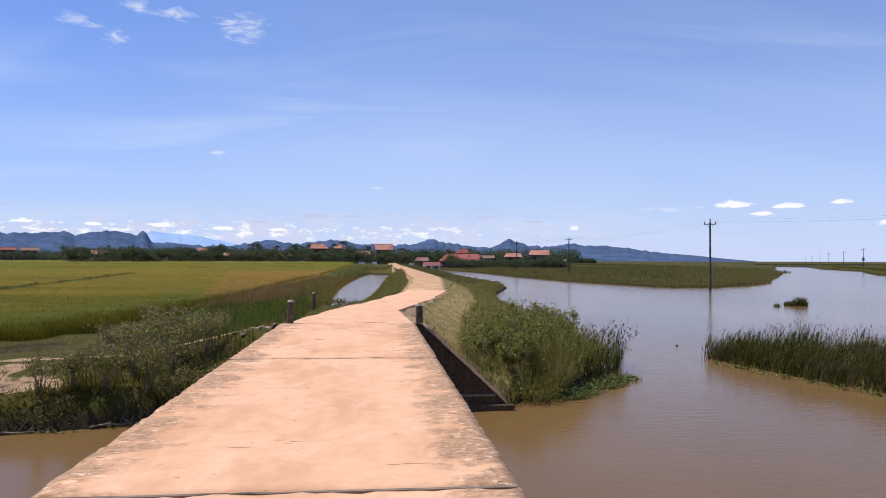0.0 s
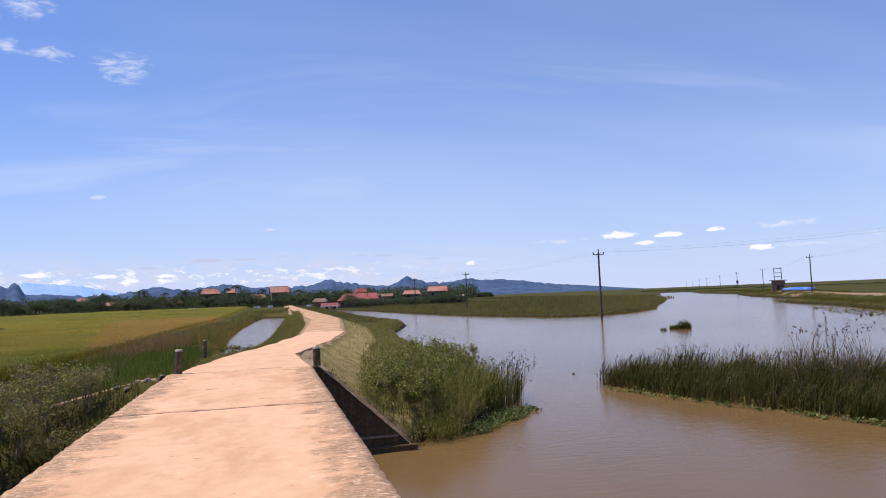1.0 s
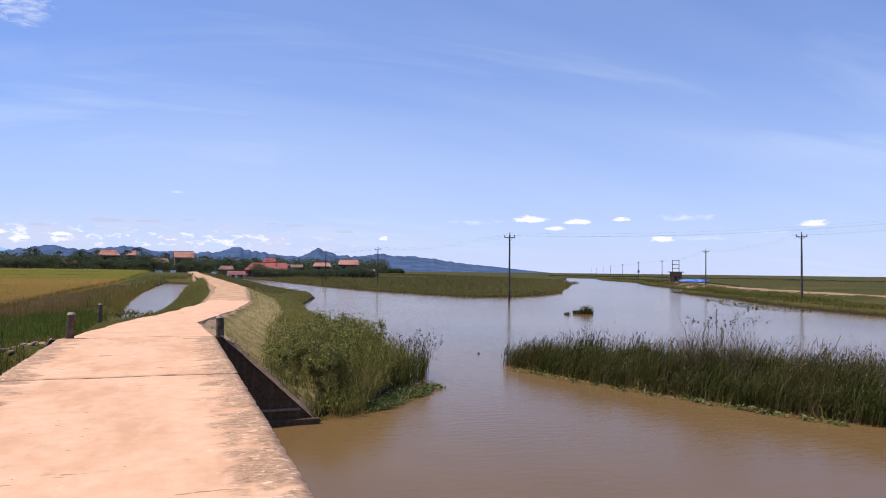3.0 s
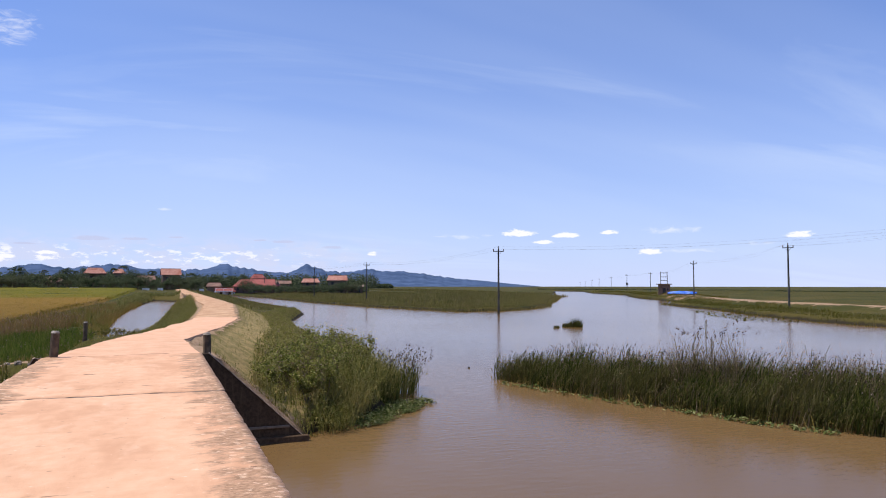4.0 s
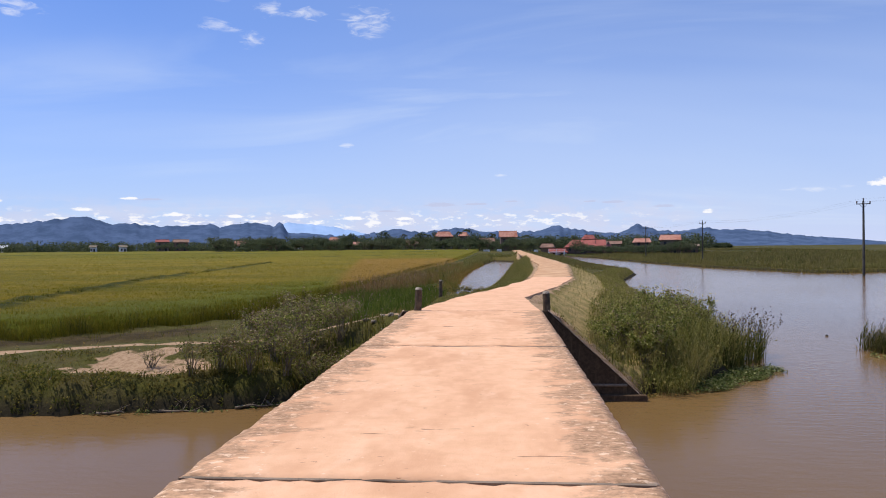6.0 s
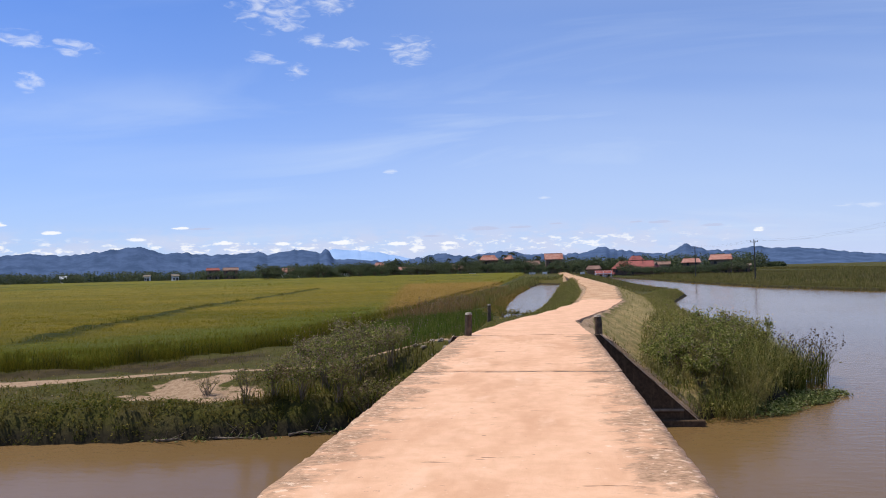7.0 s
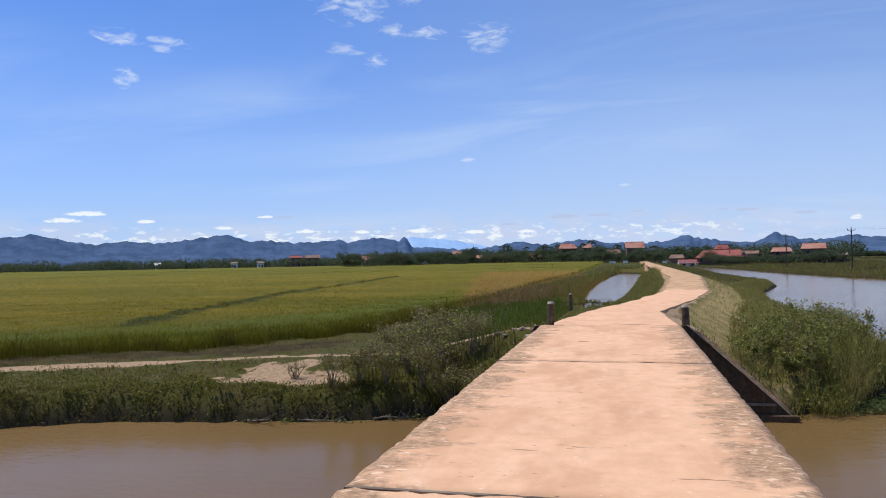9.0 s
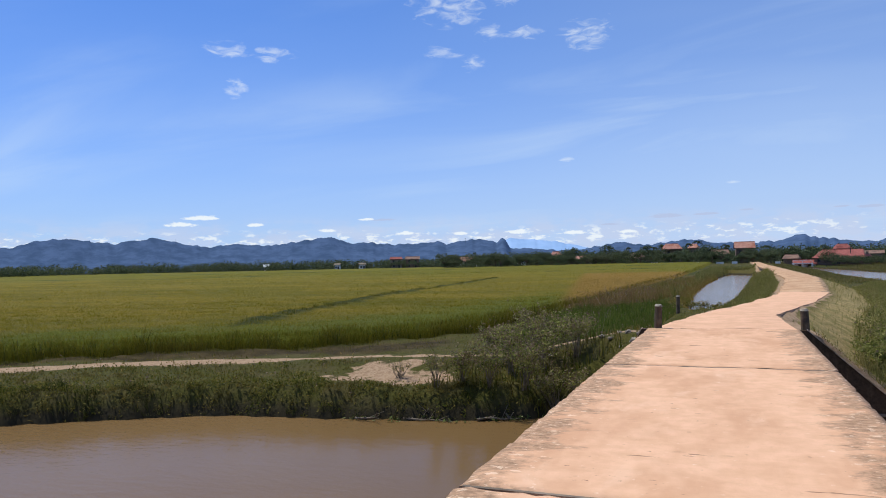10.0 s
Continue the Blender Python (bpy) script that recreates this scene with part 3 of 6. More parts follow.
def stuff(name, pieces, mats, label, category):
    """Joins pieces (vertices, triangles, material number) into one object that nobody could count."""
    vs, fs, ms, n = [], [], [], 0
    for v, f, m in pieces:
        if f.shape[1] == 4:
            f = np.vstack((f[:, [0, 1, 2]], f[:, [0, 2, 3]]))
        vs.append(v)
        fs.append(f + n)
        ms.append(np.full(len(f), m))
        n += len(v)
    ob = mesh_np(name, np.vstack(vs), np.vstack(fs), mats, np.hstack(ms))
    return tagged(ob, label, category, kind="stuff")

# ---- plan: levels and outlines ----
WATER = -2.2
FIELD = -1.5
ROAD_RIGHT = [(1.65, 17.6), (1.5, 20.0), (1.42, 22.5), (3.0, 29.0), (4.25, 36.0), (4.75, 42.0), (5.5, 50.0), (6.8, 66.0), (7.1, 80.0),
              (7.5, 110.0), (8.0, 150.0), (8.6, 200.0), (9.2, 265.0), (9.5, 300.0)]
ROAD_WIDTH = [(17.6, 3.2), (20.0, 2.7), (22.5, 2.2), (29.0, 2.15), (36.0, 2.0), (50.0, 2.2), (80.0, 2.7), (300.0, 2.8)]


def road_right(y):
    return np.interp(y, [p[1] for p in ROAD_RIGHT], [p[0] for p in ROAD_RIGHT])


def road_wide(y):
    return np.interp(y, [p[0] for p in ROAD_WIDTH], [p[1] for p in ROAD_WIDTH])


MAIN = [(-4500, -900), (-120, -34), (-40, -3), (-22, 8.6), (-17.2, 12.2), (-14.2, 14.0), (-12.2, 15.0), (-9.2, 15.4), (-6.2, 16.0), (-4.6, 16.6),
        (-3.9, 17.6), (4.35, 17.6), (5.0, 18.0), (6.0, 19.2), (7.3, 21.2), (8.4, 25), (9.4, 32), (10.2, 42), (11.0, 56), (13.5, 75), (18.8, 96),
        (19.0, 112), (18.8, 140), (19.4, 180), (19.2, 214), (19.6, 290), (19.6, 345), (24, 4500), (-4500, 4500)]
MARSH = [(10, 352), (25, 345), (26, 292), (30, 235), (31.5, 200), (32.4, 161), (35.6, 122), (41.8, 97), (50, 98.6), (58, 105), (67, 116), (78, 135), (93, 158), (127, 213),
         (150, 256), (172, 295), (200, 340), (322, 552), (640, 1095), (2620, 4500), (10, 4500)]
EAST = [(61, 38), (65, 55.6), (72, 71), (82.5, 89), (89, 104), (98, 122), (112, 130), (122, 150), (146, 196), (180, 247), (216, 330), (294, 465),
        (424, 684), (664, 1090), (2660, 4490), (4500, 4490), (4500, -530), (90, -530), (74, -30), (63, 10)]
SOUTH = [(-4500, -1200), (-90, -52), (-30, -18), (-3, -14), (3, -14), (40, -22), (80, -520), (4500, -560), (4500, -4500), (-4500, -4500)]
CANAL = [(-1.5, 48.5), (-0.2, 62), (1.4, 95), (3.0, 125), (4.3, 152), (4.4, 178), (-0.4, 190), (-2.6, 150), (-3.8, 118), (-4.0, 90), (-3.6, 66), (-3.4, 54)]
RICE = [(-36, 8), (-27, 15.2), (-20.7, 20.1), (-14.6, 24.6), (-11.1, 30.1), (-9.3, 42), (-8.6, 60), (-9.0, 90), (-8.0, 150), (-6.5, 230), (-6, 290),
        (-420, 330), (-420, -120), (-70, -12)]
LANE = [(-60, -10), (-30, 9.5), (-18.3, 17.6), (-14.1, 19.4), (-10.5, 20.3), (-6.0, 20.2), (-2.4, 19.4), (-1.3, 19.2)]
EAST_TRACK = [(72, 25), (80, 48), (88, 68), (94, 85), (101, 102), (109, 118), (120, 136), (133, 157), (150, 186)]
SAND = [(-10.9, 17.6), (-9.9, 16.8), (-8.6, 17.1), (-7.5, 16.6), (-6.9, 17.6), (-7.3, 18.8), (-8.6, 19.5), (-10.0, 19.3), (-10.9, 18.7)]
DITCH = [(-60, -6.5), (-30, 12.2), (-21, 18.6), (-17.4, 20.3), (-14.0, 21.6), (-11.2, 23.2), (-9.8, 25.4), (-10.8, 27.6), (-14.8, 24.4), (-20.8, 20.2), (-27, 15.4), (-60, -4)]


def land_height(x, y):
    """Height of the bare ground at x, y."""
    d_main, d_marsh, d_east, d_south = (signed(x, y, p) for p in (MAIN, MARSH, EAST, SOUTH))
    d = np.maximum(np.maximum(d_main, d_marsh), np.maximum(d_east, d_south))
    rise = smoothstep(y, 130, 310) * smoothstep(-x, -60, 20)
    base = FIELD + 1.9 * rise + 0.08 * waves(x, y, 3.0, 1) + 0.05 * waves(x, y, 0.9, 2)
    base = np.where((d_east > 0) & (x > 55), -1.6 + 0.08 * waves(x, y, 9, 3) + 0.35 * smoothstep(d_east, 16, 45) + 0.45 * smoothstep(np.hypot(x, y), 150, 260), base)
    base = base + np.where(d_east > 0, 0.66 * (1 - smoothstep(line_distance(x, y, EAST_TRACK), 2.2, 5.5)), 0)
    base = np.where((d_marsh > 0) & (y < 300), -1.75 + 0.12 * waves(x, y, 12, 4), base)
    # the dirt lane climbs to the bridge end
    lane = line_distance(x, y, LANE)
    climb = np.interp(x, [-60, -14, -6, -2.4], [-1.42, -1.38, -1.1, -0.25])
    base = np.where((x < -1.2) & (y < 26), base + (climb - base) * (1 - smoothstep(lane, 0.5, 2.2)), base)
    # road bank
    right, wide = road_right(y), road_wide(y)
    over_r, over_l = x - right, (right - wide) - x
    flat = 0.42 * (1 - smoothstep(y, 19.5, 23.0))
    over_r = np.where(over_r > 0, np.maximum(over_r - flat, 0.001), over_r)
    slope_r = np.interp(y, [17.6, 30, 60, 200], [0.92, 0.34, 0.40, 0.5])
    bank = np.maximum(np.where(over_r > 0, np.interp(y, [18.5, 22, 24.5], [-0.05, -0.12, -0.02]) - slope_r * over_r, -0.05), -9)
    bank = np.where(over_l > 0, -0.08 - np.interp(y, [17.6, 24, 60], [0.55, 0.45, 0.5]) * over_l, bank)
    bank = bank + 0.02 * waves(x, y, 1.1, 5) * (np.maximum(over_r, over_l) > 0.3)
    bank = np.where((y < 17.66) | (y > 330), -9, bank) + 0.4 * smoothstep(y, 200, 310)
    h = np.maximum(base, bank)
    # earth heaped round the guard post at the bend
    h = h + 0.56 * np.exp(-((x + 1.5) ** 2 + (y - 25.6) ** 2) / 0.9)
    # shores
    steep = np.where((x > -3.9) & (x < 4.5) & (y > 17.62) & (y < 23), 40.0, np.where(x < 0, np.where(y < 30, 1.5, 1.15), np.where(x < 25, 0.8, 1.3)))
    edge = WATER - 0.04 + steep * (d + 0.12 * waves(x, y, 1.3, 6))
    h = np.minimum(h, edge)
    h = np.minimum(h, WATER - 0.05 - 0.75 * signed(x, y, CANAL))
    # behind the wing wall the bank follows its slope
    wing = 0.09 - 0.93 * (x - 1.80) + 0.85 * np.maximum(y - 18.1, 0) + 0.03 * waves(x, y, 0.5, 7)
    h = np.where((x > 1.8) & (y > 17.6) & (y < 20.5), np.minimum(h, wing), h)
    h = np.maximum(h, -3.6)
    return h


def graded(*runs):
    out = [runs[0][0]]
    for a, b, step in runs:
        n = max(1, int(round((b - a) / step)))
        out += list(a + (b - a) * (np.arange(n) + 1) / n)
    return np.array(out)


XS = graded((-4600, -1000, 400), (-1000, -300, 50), (-300, -80, 9), (-80, -28, 1.6), (-28, 14, 0.34), (14, 30, 0.8), (30, 110, 1.8), (110, 300, 8), (300, 1000, 60), (1000, 4600, 400))
YS = graded((-4600, -600, 400), (-600, -60, 30), (-60, 6, 2.0), (6, 17.58, 0.36), (17.58, 17.70, 0.12), (17.70, 40, 0.36), (40, 110, 0.9), (110, 240, 2.6), (240, 420, 9), (420, 1000, 50), (1000, 4600, 300))
gx, gy = np.meshgrid(XS, YS)
gz = land_height(gx, gy)
ny, nx = gx.shape
quad = (np.arange(ny - 1)[:, None] * nx + np.arange(nx - 1)[None, :]).ravel()
ground = mesh_np("ground", np.c_[gx.ravel(), gy.ravel(), gz.ravel()], np.c_[quad, quad + 1, quad + nx + 1, quad + nx], [M_GROUND], smooth=True)
tagged(ground, "grassy earth banks and flat fields with bare sandy patches", "ground", kind="structure")


def cover_colours(x, y):
    wide = np.interp(x, [-20, -14.6, -13.2, -6.0, -2.4], [0.95, 0.95, 0.42, 0.5, 0.7])
    sand = 1 - smoothstep(line_distance(x, y, LANE) + 0.16 * waves(x, y, 1.7, 8), 0.25 * wide, wide)
    sand = np.where(x < -6.5, sand, sand * 0.56)
    sand = np.maximum(sand, 0.78 * smoothstep(signed(x, y, SAND) + 0.4 * waves(x, y, 1.2, 9) + 0.35 * waves(x, y, 0.5, 10), -0.4, 0.6))
    shoulder = (1 - smoothstep(x - road_right(y), 0.0, np.where(y < 24, 1.0, 0.35))) * (1 - smoothstep(road_right(y) - road_wide(y) - x, 0.1, 0.8)) * (y > 17.6) * (y < 330)
    east = 1 - smoothstep(line_distance(x, y, EAST_TRACK) + 0.5 * waves(x, y, 6, 12), 1.7, 3.4)
    sand = np.maximum(np.maximum(sand, shoulder * 0.9), east * 0.95 * smoothstep(waves(x, y, 30, 11), -1.0, -0.5))
    sand = np.maximum(sand, 0.62 * (1 - smoothstep(y, 18.05, 18.5)) * (y > 17.6) * (x > 1.8) * (x < 4.8))
    far = smoothstep(y, 60, 120) + (x > 30)
    verge = smoothstep(x - road_right(y), 0.0, 0.5) * (1 - smoothstep(x - road_right(y), 2.2, 4.0)) * (y > 17.6) * (y < 120)
    mud = smoothstep(signed(x, y, DITCH) + 0.25 * waves(x, y, 2.1, 13), -0.25, 0.35)
    return np.clip(np.stack((sand, far, verge, mud), -1), 0, 1)


def paint_cover(ob, rgb):
    at = ob.data.color_attributes.new("cover", "FLOAT_COLOR", "POINT")
    flat = rgb.reshape(-1, rgb.shape[-1])
    if flat.shape[1] == 3:
        flat = np.c_[flat, np.ones(len(flat))]
    at.data.foreach_set("color", flat.astype(np.float32).ravel())


paint_cover(ground, cover_colours(gx, gy))

wx, wy = 4600, 4600
water = mesh_np("water", [(-wx, -wy, WATER), (wx, -wy, WATER), (wx, wy, WATER), (-wx, wy, WATER)], [(0, 1, 2, 3)], [M_WATER])
tagged(water, "still brown silty river water with fine ripples", "water", kind="structure")


# ---- hills on the horizon ----
def ridge(name, points, dist, mat, seed, label, rough):
    """A ridge line given as bearing and height in degrees, with slopes that fall towards the viewer."""
    a = np.arange(points[0][0], points[-1][0], 0.12)
    e = np.interp(a, [p[0] for p in points], [p[1] for p in points])
    r = np.random.RandomState(seed)
    e = e + rough * (np.convolve(r.normal(size=len(a)), np.ones(3) / 3, "same") * 0.75 + waves(a, a * 0, 2.9, seed) * 0.45 + waves(a, a * 0, 0.9, seed + 9) * 0.35) * np.clip(e, 0, 1)
    rows, lay = [], 9
    for k in range(lay):
        s = k / (lay - 1)
        dd = dist - 520 * s + 18 * s * waves(a, a * 0 + k, 2.4, seed + 1)
        zz = 1.6 + dist * np.tan(np.radians(np.maximum(e, -0.3))) * (1 - s) ** 1.25 * (1 + 0.05 * np.sin(s * 3.14) * waves(a, a * 0 + 7 * k, 1.6, seed + 2)) - 6 * s
        rows.append(np.c_[dd * np.sin(np.radians(a)), dd * np.cos(np.radians(a)), zz])
    v = np.vstack(rows)
    n = len(a)
    q = (np.arange(lay - 1)[:, None] * n + np.arange(n - 1)[None, :]).ravel()
    ob = mesh_np(name, v, np.c_[q + n, q + n + 1, q + 1, q], [mat], smooth=True)
    return tagged(ob, label, "hills", kind="structure")


WEST_RIDGE = [(-75, 1.4), (-60, 1.7), (-53.5, 1.83), (-51.5, 2.28), (-49.6, 2.47), (-46.5, 2.09), (-43.9, 2.49), (-40.3, 1.78), (-38.2, 2.01), (-35.5, 1.84),
              (-33, 2.2), (-30.7, 2.43), (-29.2, 1.93), (-27.9, 2.0), (-25.8, 1.71), (-22.3, 1.92), (-21.6, 1.68), (-19.6, 2.09), (-18.3, 1.93), (-17.6, 1.74),
              (-17.2, 2.05), (-16.9, 1.95), (-16.6, 1.3), (-13, 1.05), (-11, 0.95)]
EAST_RIDGE = [(-12, 0.9), (-10.2, 1.15), (-8.0, 1.5), (-6.2, 1.2), (-3.1, 1.58), (-1.0, 1.26), (2.0, 1.17), (4.6, 1.61), (7.6, 1.09), (9.5, 1.05), (10.2, 1.4),
              (10.65, 1.77), (11.2, 1.5), (12.4, 1.15), (13.6, 1.12), (15.7, 1.36), (16.7, 1.22), (19.4, 1.05), (21.7, 0.71), (24.3, 0.4), (26.5, 0.02), (29, -0.2)]
FAR_RIDGE = [(-17.5, 1.6), (-16.6, 2.08), (-14.2, 1.85), (-12.3, 1.6), (-10.7, 1.2), (-9, 0.6)]
LOW_RIDGE = [(18, 0.55), (22, 0.62), (24.5, 0.45), (27, 0.18), (29, 0.0), (31, -0.3)]
# ridges carry their haze as painted blue and glow
ridge("backdrop_hills_west", WEST_RIDGE, 4050, M_HILL, 3, "limestone hills on the horizon, blue haze painted into their colour", 0.075)
ridge("backdrop_hills_east", EAST_RIDGE, 4080, M_HILL, 5, "hills with one pointed peak, blue haze painted into their colour", 0.09)
ridge("backdrop_hills_far", FAR_RIDGE, 4450, M_FAR_HILL, 7, "distant mountain range behind the hills, paled by painted haze", 0.05)
ridge("backdrop_hills_low", LOW_RIDGE, 4400, M_HILL, 9, "low far shore on the horizon, faint with painted haze", 0.01)


# ---- bridge ----
def bridge():
    thing = tagged(empty("bridge"), "narrow concrete slab bridge dusted with pinkish sand, without railings", "bridge")
    joints = [-14.0, -8.7, -2.1, 4.56, 11.20, 17.60]
    rng = np.random.RandomState(4)
    for y0, y1 in zip(joints, joints[1:]):
        a, b = y0 + 0.008, y1 - 0.008
        us, vs = np.linspace(-1.65, 1.65, 34), np.linspace(a, b, 62)
        X, Y = np.meshgrid(us, vs)
        Z = {11.20: 0.007}.get(y0, 0.0) + 0.006 * waves(X, Y, 1.9, 21) + 0.002 * rng.normal(size=X.shape)
        rim = np.minimum(1.65 - np.abs(X), np.minimum(Y - a, b - Y) * 3)
        Z = Z - 0.016 * (1 - smoothstep(rim, 0.0, 0.10)) - 0.012 * np.maximum(rng.normal(size=X.shape), 0) * (rim < 0.06)
        chip = 0.004 * np.abs(rng.normal(size=X.shape)) + 0.005 * np.abs(waves(X * 0, Y, 1.3, 22))
        X = np.where(np.abs(X) > 1.64, np.sign(X) * (1.655 - chip), X)
        ends = (np.arange(len(vs)) == 0)[:, None] | (np.arange(len(vs)) == len(vs) - 1)[:, None]
        Y = Y + ends * 0.004 * rng.normal(size=X.shape)
        n, m = X.shape
        top = np.c_[X.ravel(), Y.ravel(), Z.ravel()]
        q = (np.arange(n - 1)[:, None] * m + np.arange(m - 1)[None, :]).ravel()
        faces = [np.c_[q, q + 1, q + m + 1, q + m]]
        loop = np.r_[np.arange(m), np.arange(1, n) * m + m - 1, (n - 1) * m + np.arange(m - 2, -1, -1), np.arange(n - 2, 0, -1) * m]
        low = top[loop].copy()
        low[:, 2] = -0.32
        base = len(top)
        nxt = np.roll(np.arange(len(loop)), -1)
        faces.append(np.c_[loop, base + np.arange(len(loop)), base + nxt, loop[nxt]])
        faces = np.vstack(faces)
        idx = np.r_[np.zeros(len(q)), np.ones(len(loop))]
        slab = mesh_np("slab", np.vstack((top, low)), faces, [M_DECK, M_SLAB_SIDE], idx, smooth=True)
        slab.data.polygons.foreach_set("use_smooth", idx < 0.5)
        slab.parent = thing
        # sand packed into the joint
        bm = bm_box(bmesh.new(), -1.62, b - 0.012, -0.20, 1.62, b + 0.028, -0.014)
        part("joint_filling", bm, M_SLAB_SIDE, thing, "dark packed dirt in the joint")
    for x in (-0.95, 0.95):
        part("girder", bm_box(bmesh.new(), x - 0.2, -13.6, -0.85, x + 0.2, 17.5, -0.322, 0.02), M_SLAB_SIDE, thing, "weathered concrete girder under the deck")
    for y in (-8.7, -2.1, 4.56, 11.20):
        bm = bm_box(bmesh.new(), -1.5, y - 0.25, -1.15, 1.5, y + 0.25, -0.852, 0.02)
        part("crosshead", bm, M_SLAB_SIDE, thing)
        for x in (-1.0, 1.0):
            part("pier_column", bm_tube(bmesh.new(), (x, y, -3.6), (x, y, -1.152), 0.2, 0.2, 14), M_WALL, thing)
    return thing


bridge()


def abutment():
    thing = tagged(empty("abutment"), "dark stained concrete abutment with sloping wing walls at the water", "abutment")
    part("breast_wall", bm_box(bmesh.new(), -1.65, 17.56, -3.5, 1.65, 17.86, -0.34), M_WALL, thing)
    for s, run in ((1, 2.72), (-1, 1.35)):
        end = 1.80 + run
        out = [(s * 1.655, -0.02), (s * 1.655, -3.5), (s * end, -3.5), (s * end, -2.55), (s * 1.80, -0.02)]
        part("wing_wall", bm_prism(bmesh.new(), out, 17.55, 17.75), M_WALL, thing, "nearly black damp wing wall")
        # coping along the slope, and the footing at the water
        w = Vector((s * run, 0, -2.53)).normalized()
        n = Vector((-w.z * s, 0, w.x * s))
        n = n if n.z > 0 else -n
        a, b = Vector((s * 1.80, 0, -0.018)), Vector((s * end, 0, -2.548))
        o = [(p.x, p.z) for p in (a + n * 0.002, b + n * 0.002, b + n * 0.022, a + n * 0.022)]
        part("coping", bm_prism(bmesh.new(), o, 17.52, 17.80), M_COPING, thing, "pale sandy coping strip")
        x0, x1 = sorted((s * 1.66, s * (end - 0.82)))
        part("ledge", bm_box(bmesh.new(), x0, 17.50, -1.86, x1, 17.548, -1.80, 0.01), M_SLAB_SIDE, thing, "narrow worn ledge on the wall")
        x0, x1 = sorted((s * 1.66, s * (end - 0.36)))
        part("footing", bm_box(bmesh.new(), x0, 17.40, -3.4, x1, 17.545, WATER + 0.15, 0.02), M_WALL, thing, "wet footing step at the waterline")
    return thing


abutment()


def guard_post(x, y, z, high, lean, label, thick=1.0):
    thing = tagged(empty("guard_post", pose(x, y, z, lean[0], lean[1], lean[2])), label, "post", "posts at the bridge end")
    bm = bmesh.new()
    r = bmesh.ops.create_cone(bm, cap_ends=True, segments=10, radius1=0.098 * thick, radius2=0.088 * thick, depth=high + 0.5, matrix=Matrix.Translation((0, 0, (high - 0.5) / 2)))
    rnd = random.Random(int(y * 10))
    bmesh.ops.subdivide_edges(bm, edges=[e for e in bm.edges if abs(e.verts[0].co.z - e.verts[1].co.z) > 0.1], cuts=5)
    for v in bm.verts:
        v.co.x += rnd.uniform(-0.006, 0.006)
        v.co.y += rnd.uniform(-0.006, 0.006)
    part("shaft", bm, M_POST, thing)
    bm = bm_tube(bmesh.new(), (0, 0, high - 0.002), (0, 0, high + 0.045), 0.096 * thick, 0.070 * thick, 10)
    part("cap", bm, M_POST_CAP, thing, "paler worn top of the post")
    return thing


guard_post(-1.42, 17.5, -0.03, 0.56, (1, 3, 10), "round weathered concrete guard post with pale worn top")
guard_post(1.78, 17.72, -0.05, 0.46, (-2, -1, 40), "shorter weathered concrete guard post beside the wing wall")
guard_post(-1.50, 25.6, -0.18, 0.54, (0, 1, 0), "weathered concrete guard post in the grass beside the road bend", 0.72)


# ---- road beyond the bridge ----
def road_strip(name, y0, y1, step, mat, thick, label, jag, seed, lift=0.0):
    ys = np.arange(y0, y1 + step / 2, step)
    r = np.random.RandomState(seed)
    rr = road_right(ys) + jag * (waves(ys, ys * 0, 2.3, seed) * 0.7 + 0.25 * r.normal(size=len(ys)))
    ll = road_right(ys) - road_wide(ys) + jag * (waves(ys, ys * 0, 2.9, seed + 1) * 0.7 + 0.25 * r.normal(size=len(ys)))
    us = np.linspace(0, 1, 12)
    X = ll[:, None] + (rr - ll)[:, None] * us
    Y = ys[:, None] + X * 0
    Z = lift + 0.4 * smoothstep(Y, 200, 310) + 0.02 * waves(X, Y, 3.0, seed + 2) - 0.03 * (np.abs(us - 0.5) * 2)[None, :] ** 4
    top = np.stack((X, Y, Z), -1).reshape(-1, 3)
    n, m = X.shape
    q = (np.arange(n - 1)[:, None] * m + np.arange(m - 1)[None, :]).ravel()
    loop = np.r_[np.arange(m), np.arange(1, n) * m + m - 1, (n - 1) * m + np.arange(m - 2, -1, -1), np.arange(n - 2, 0, -1) * m]
    low = top[loop].copy()
    low[:, 2] -= thick
    nxt = np.roll(np.arange(len(loop)), -1)
    f = np.vstack((np.c_[q, q + 1, q + m + 1, q + m], np.c_[loop, len(top) + np.arange(len(loop)), len(top) + nxt, loop[nxt]]))
    ob = mesh_np(name, np.vstack((top, low)), f, [mat])
    return tagged(ob, label, "road", kind="structure")


road_strip("road", 17.66, 37.6, 0.25, M_ROAD, 0.22, "pale pinkish concrete lane with broken edges", 0.05, 31, 0.005)
road_strip("road_dirt", 37.63, 300.0, 0.6, M_DIRT, 0.2, "reddish laterite dirt road winding to the village", 0.16, 33, -0.02)


# ---- vegetation by the water and in the fields ----
def on_ground(p):
    return np.c_[p, land_height(p[:, 0], p[:, 1])]


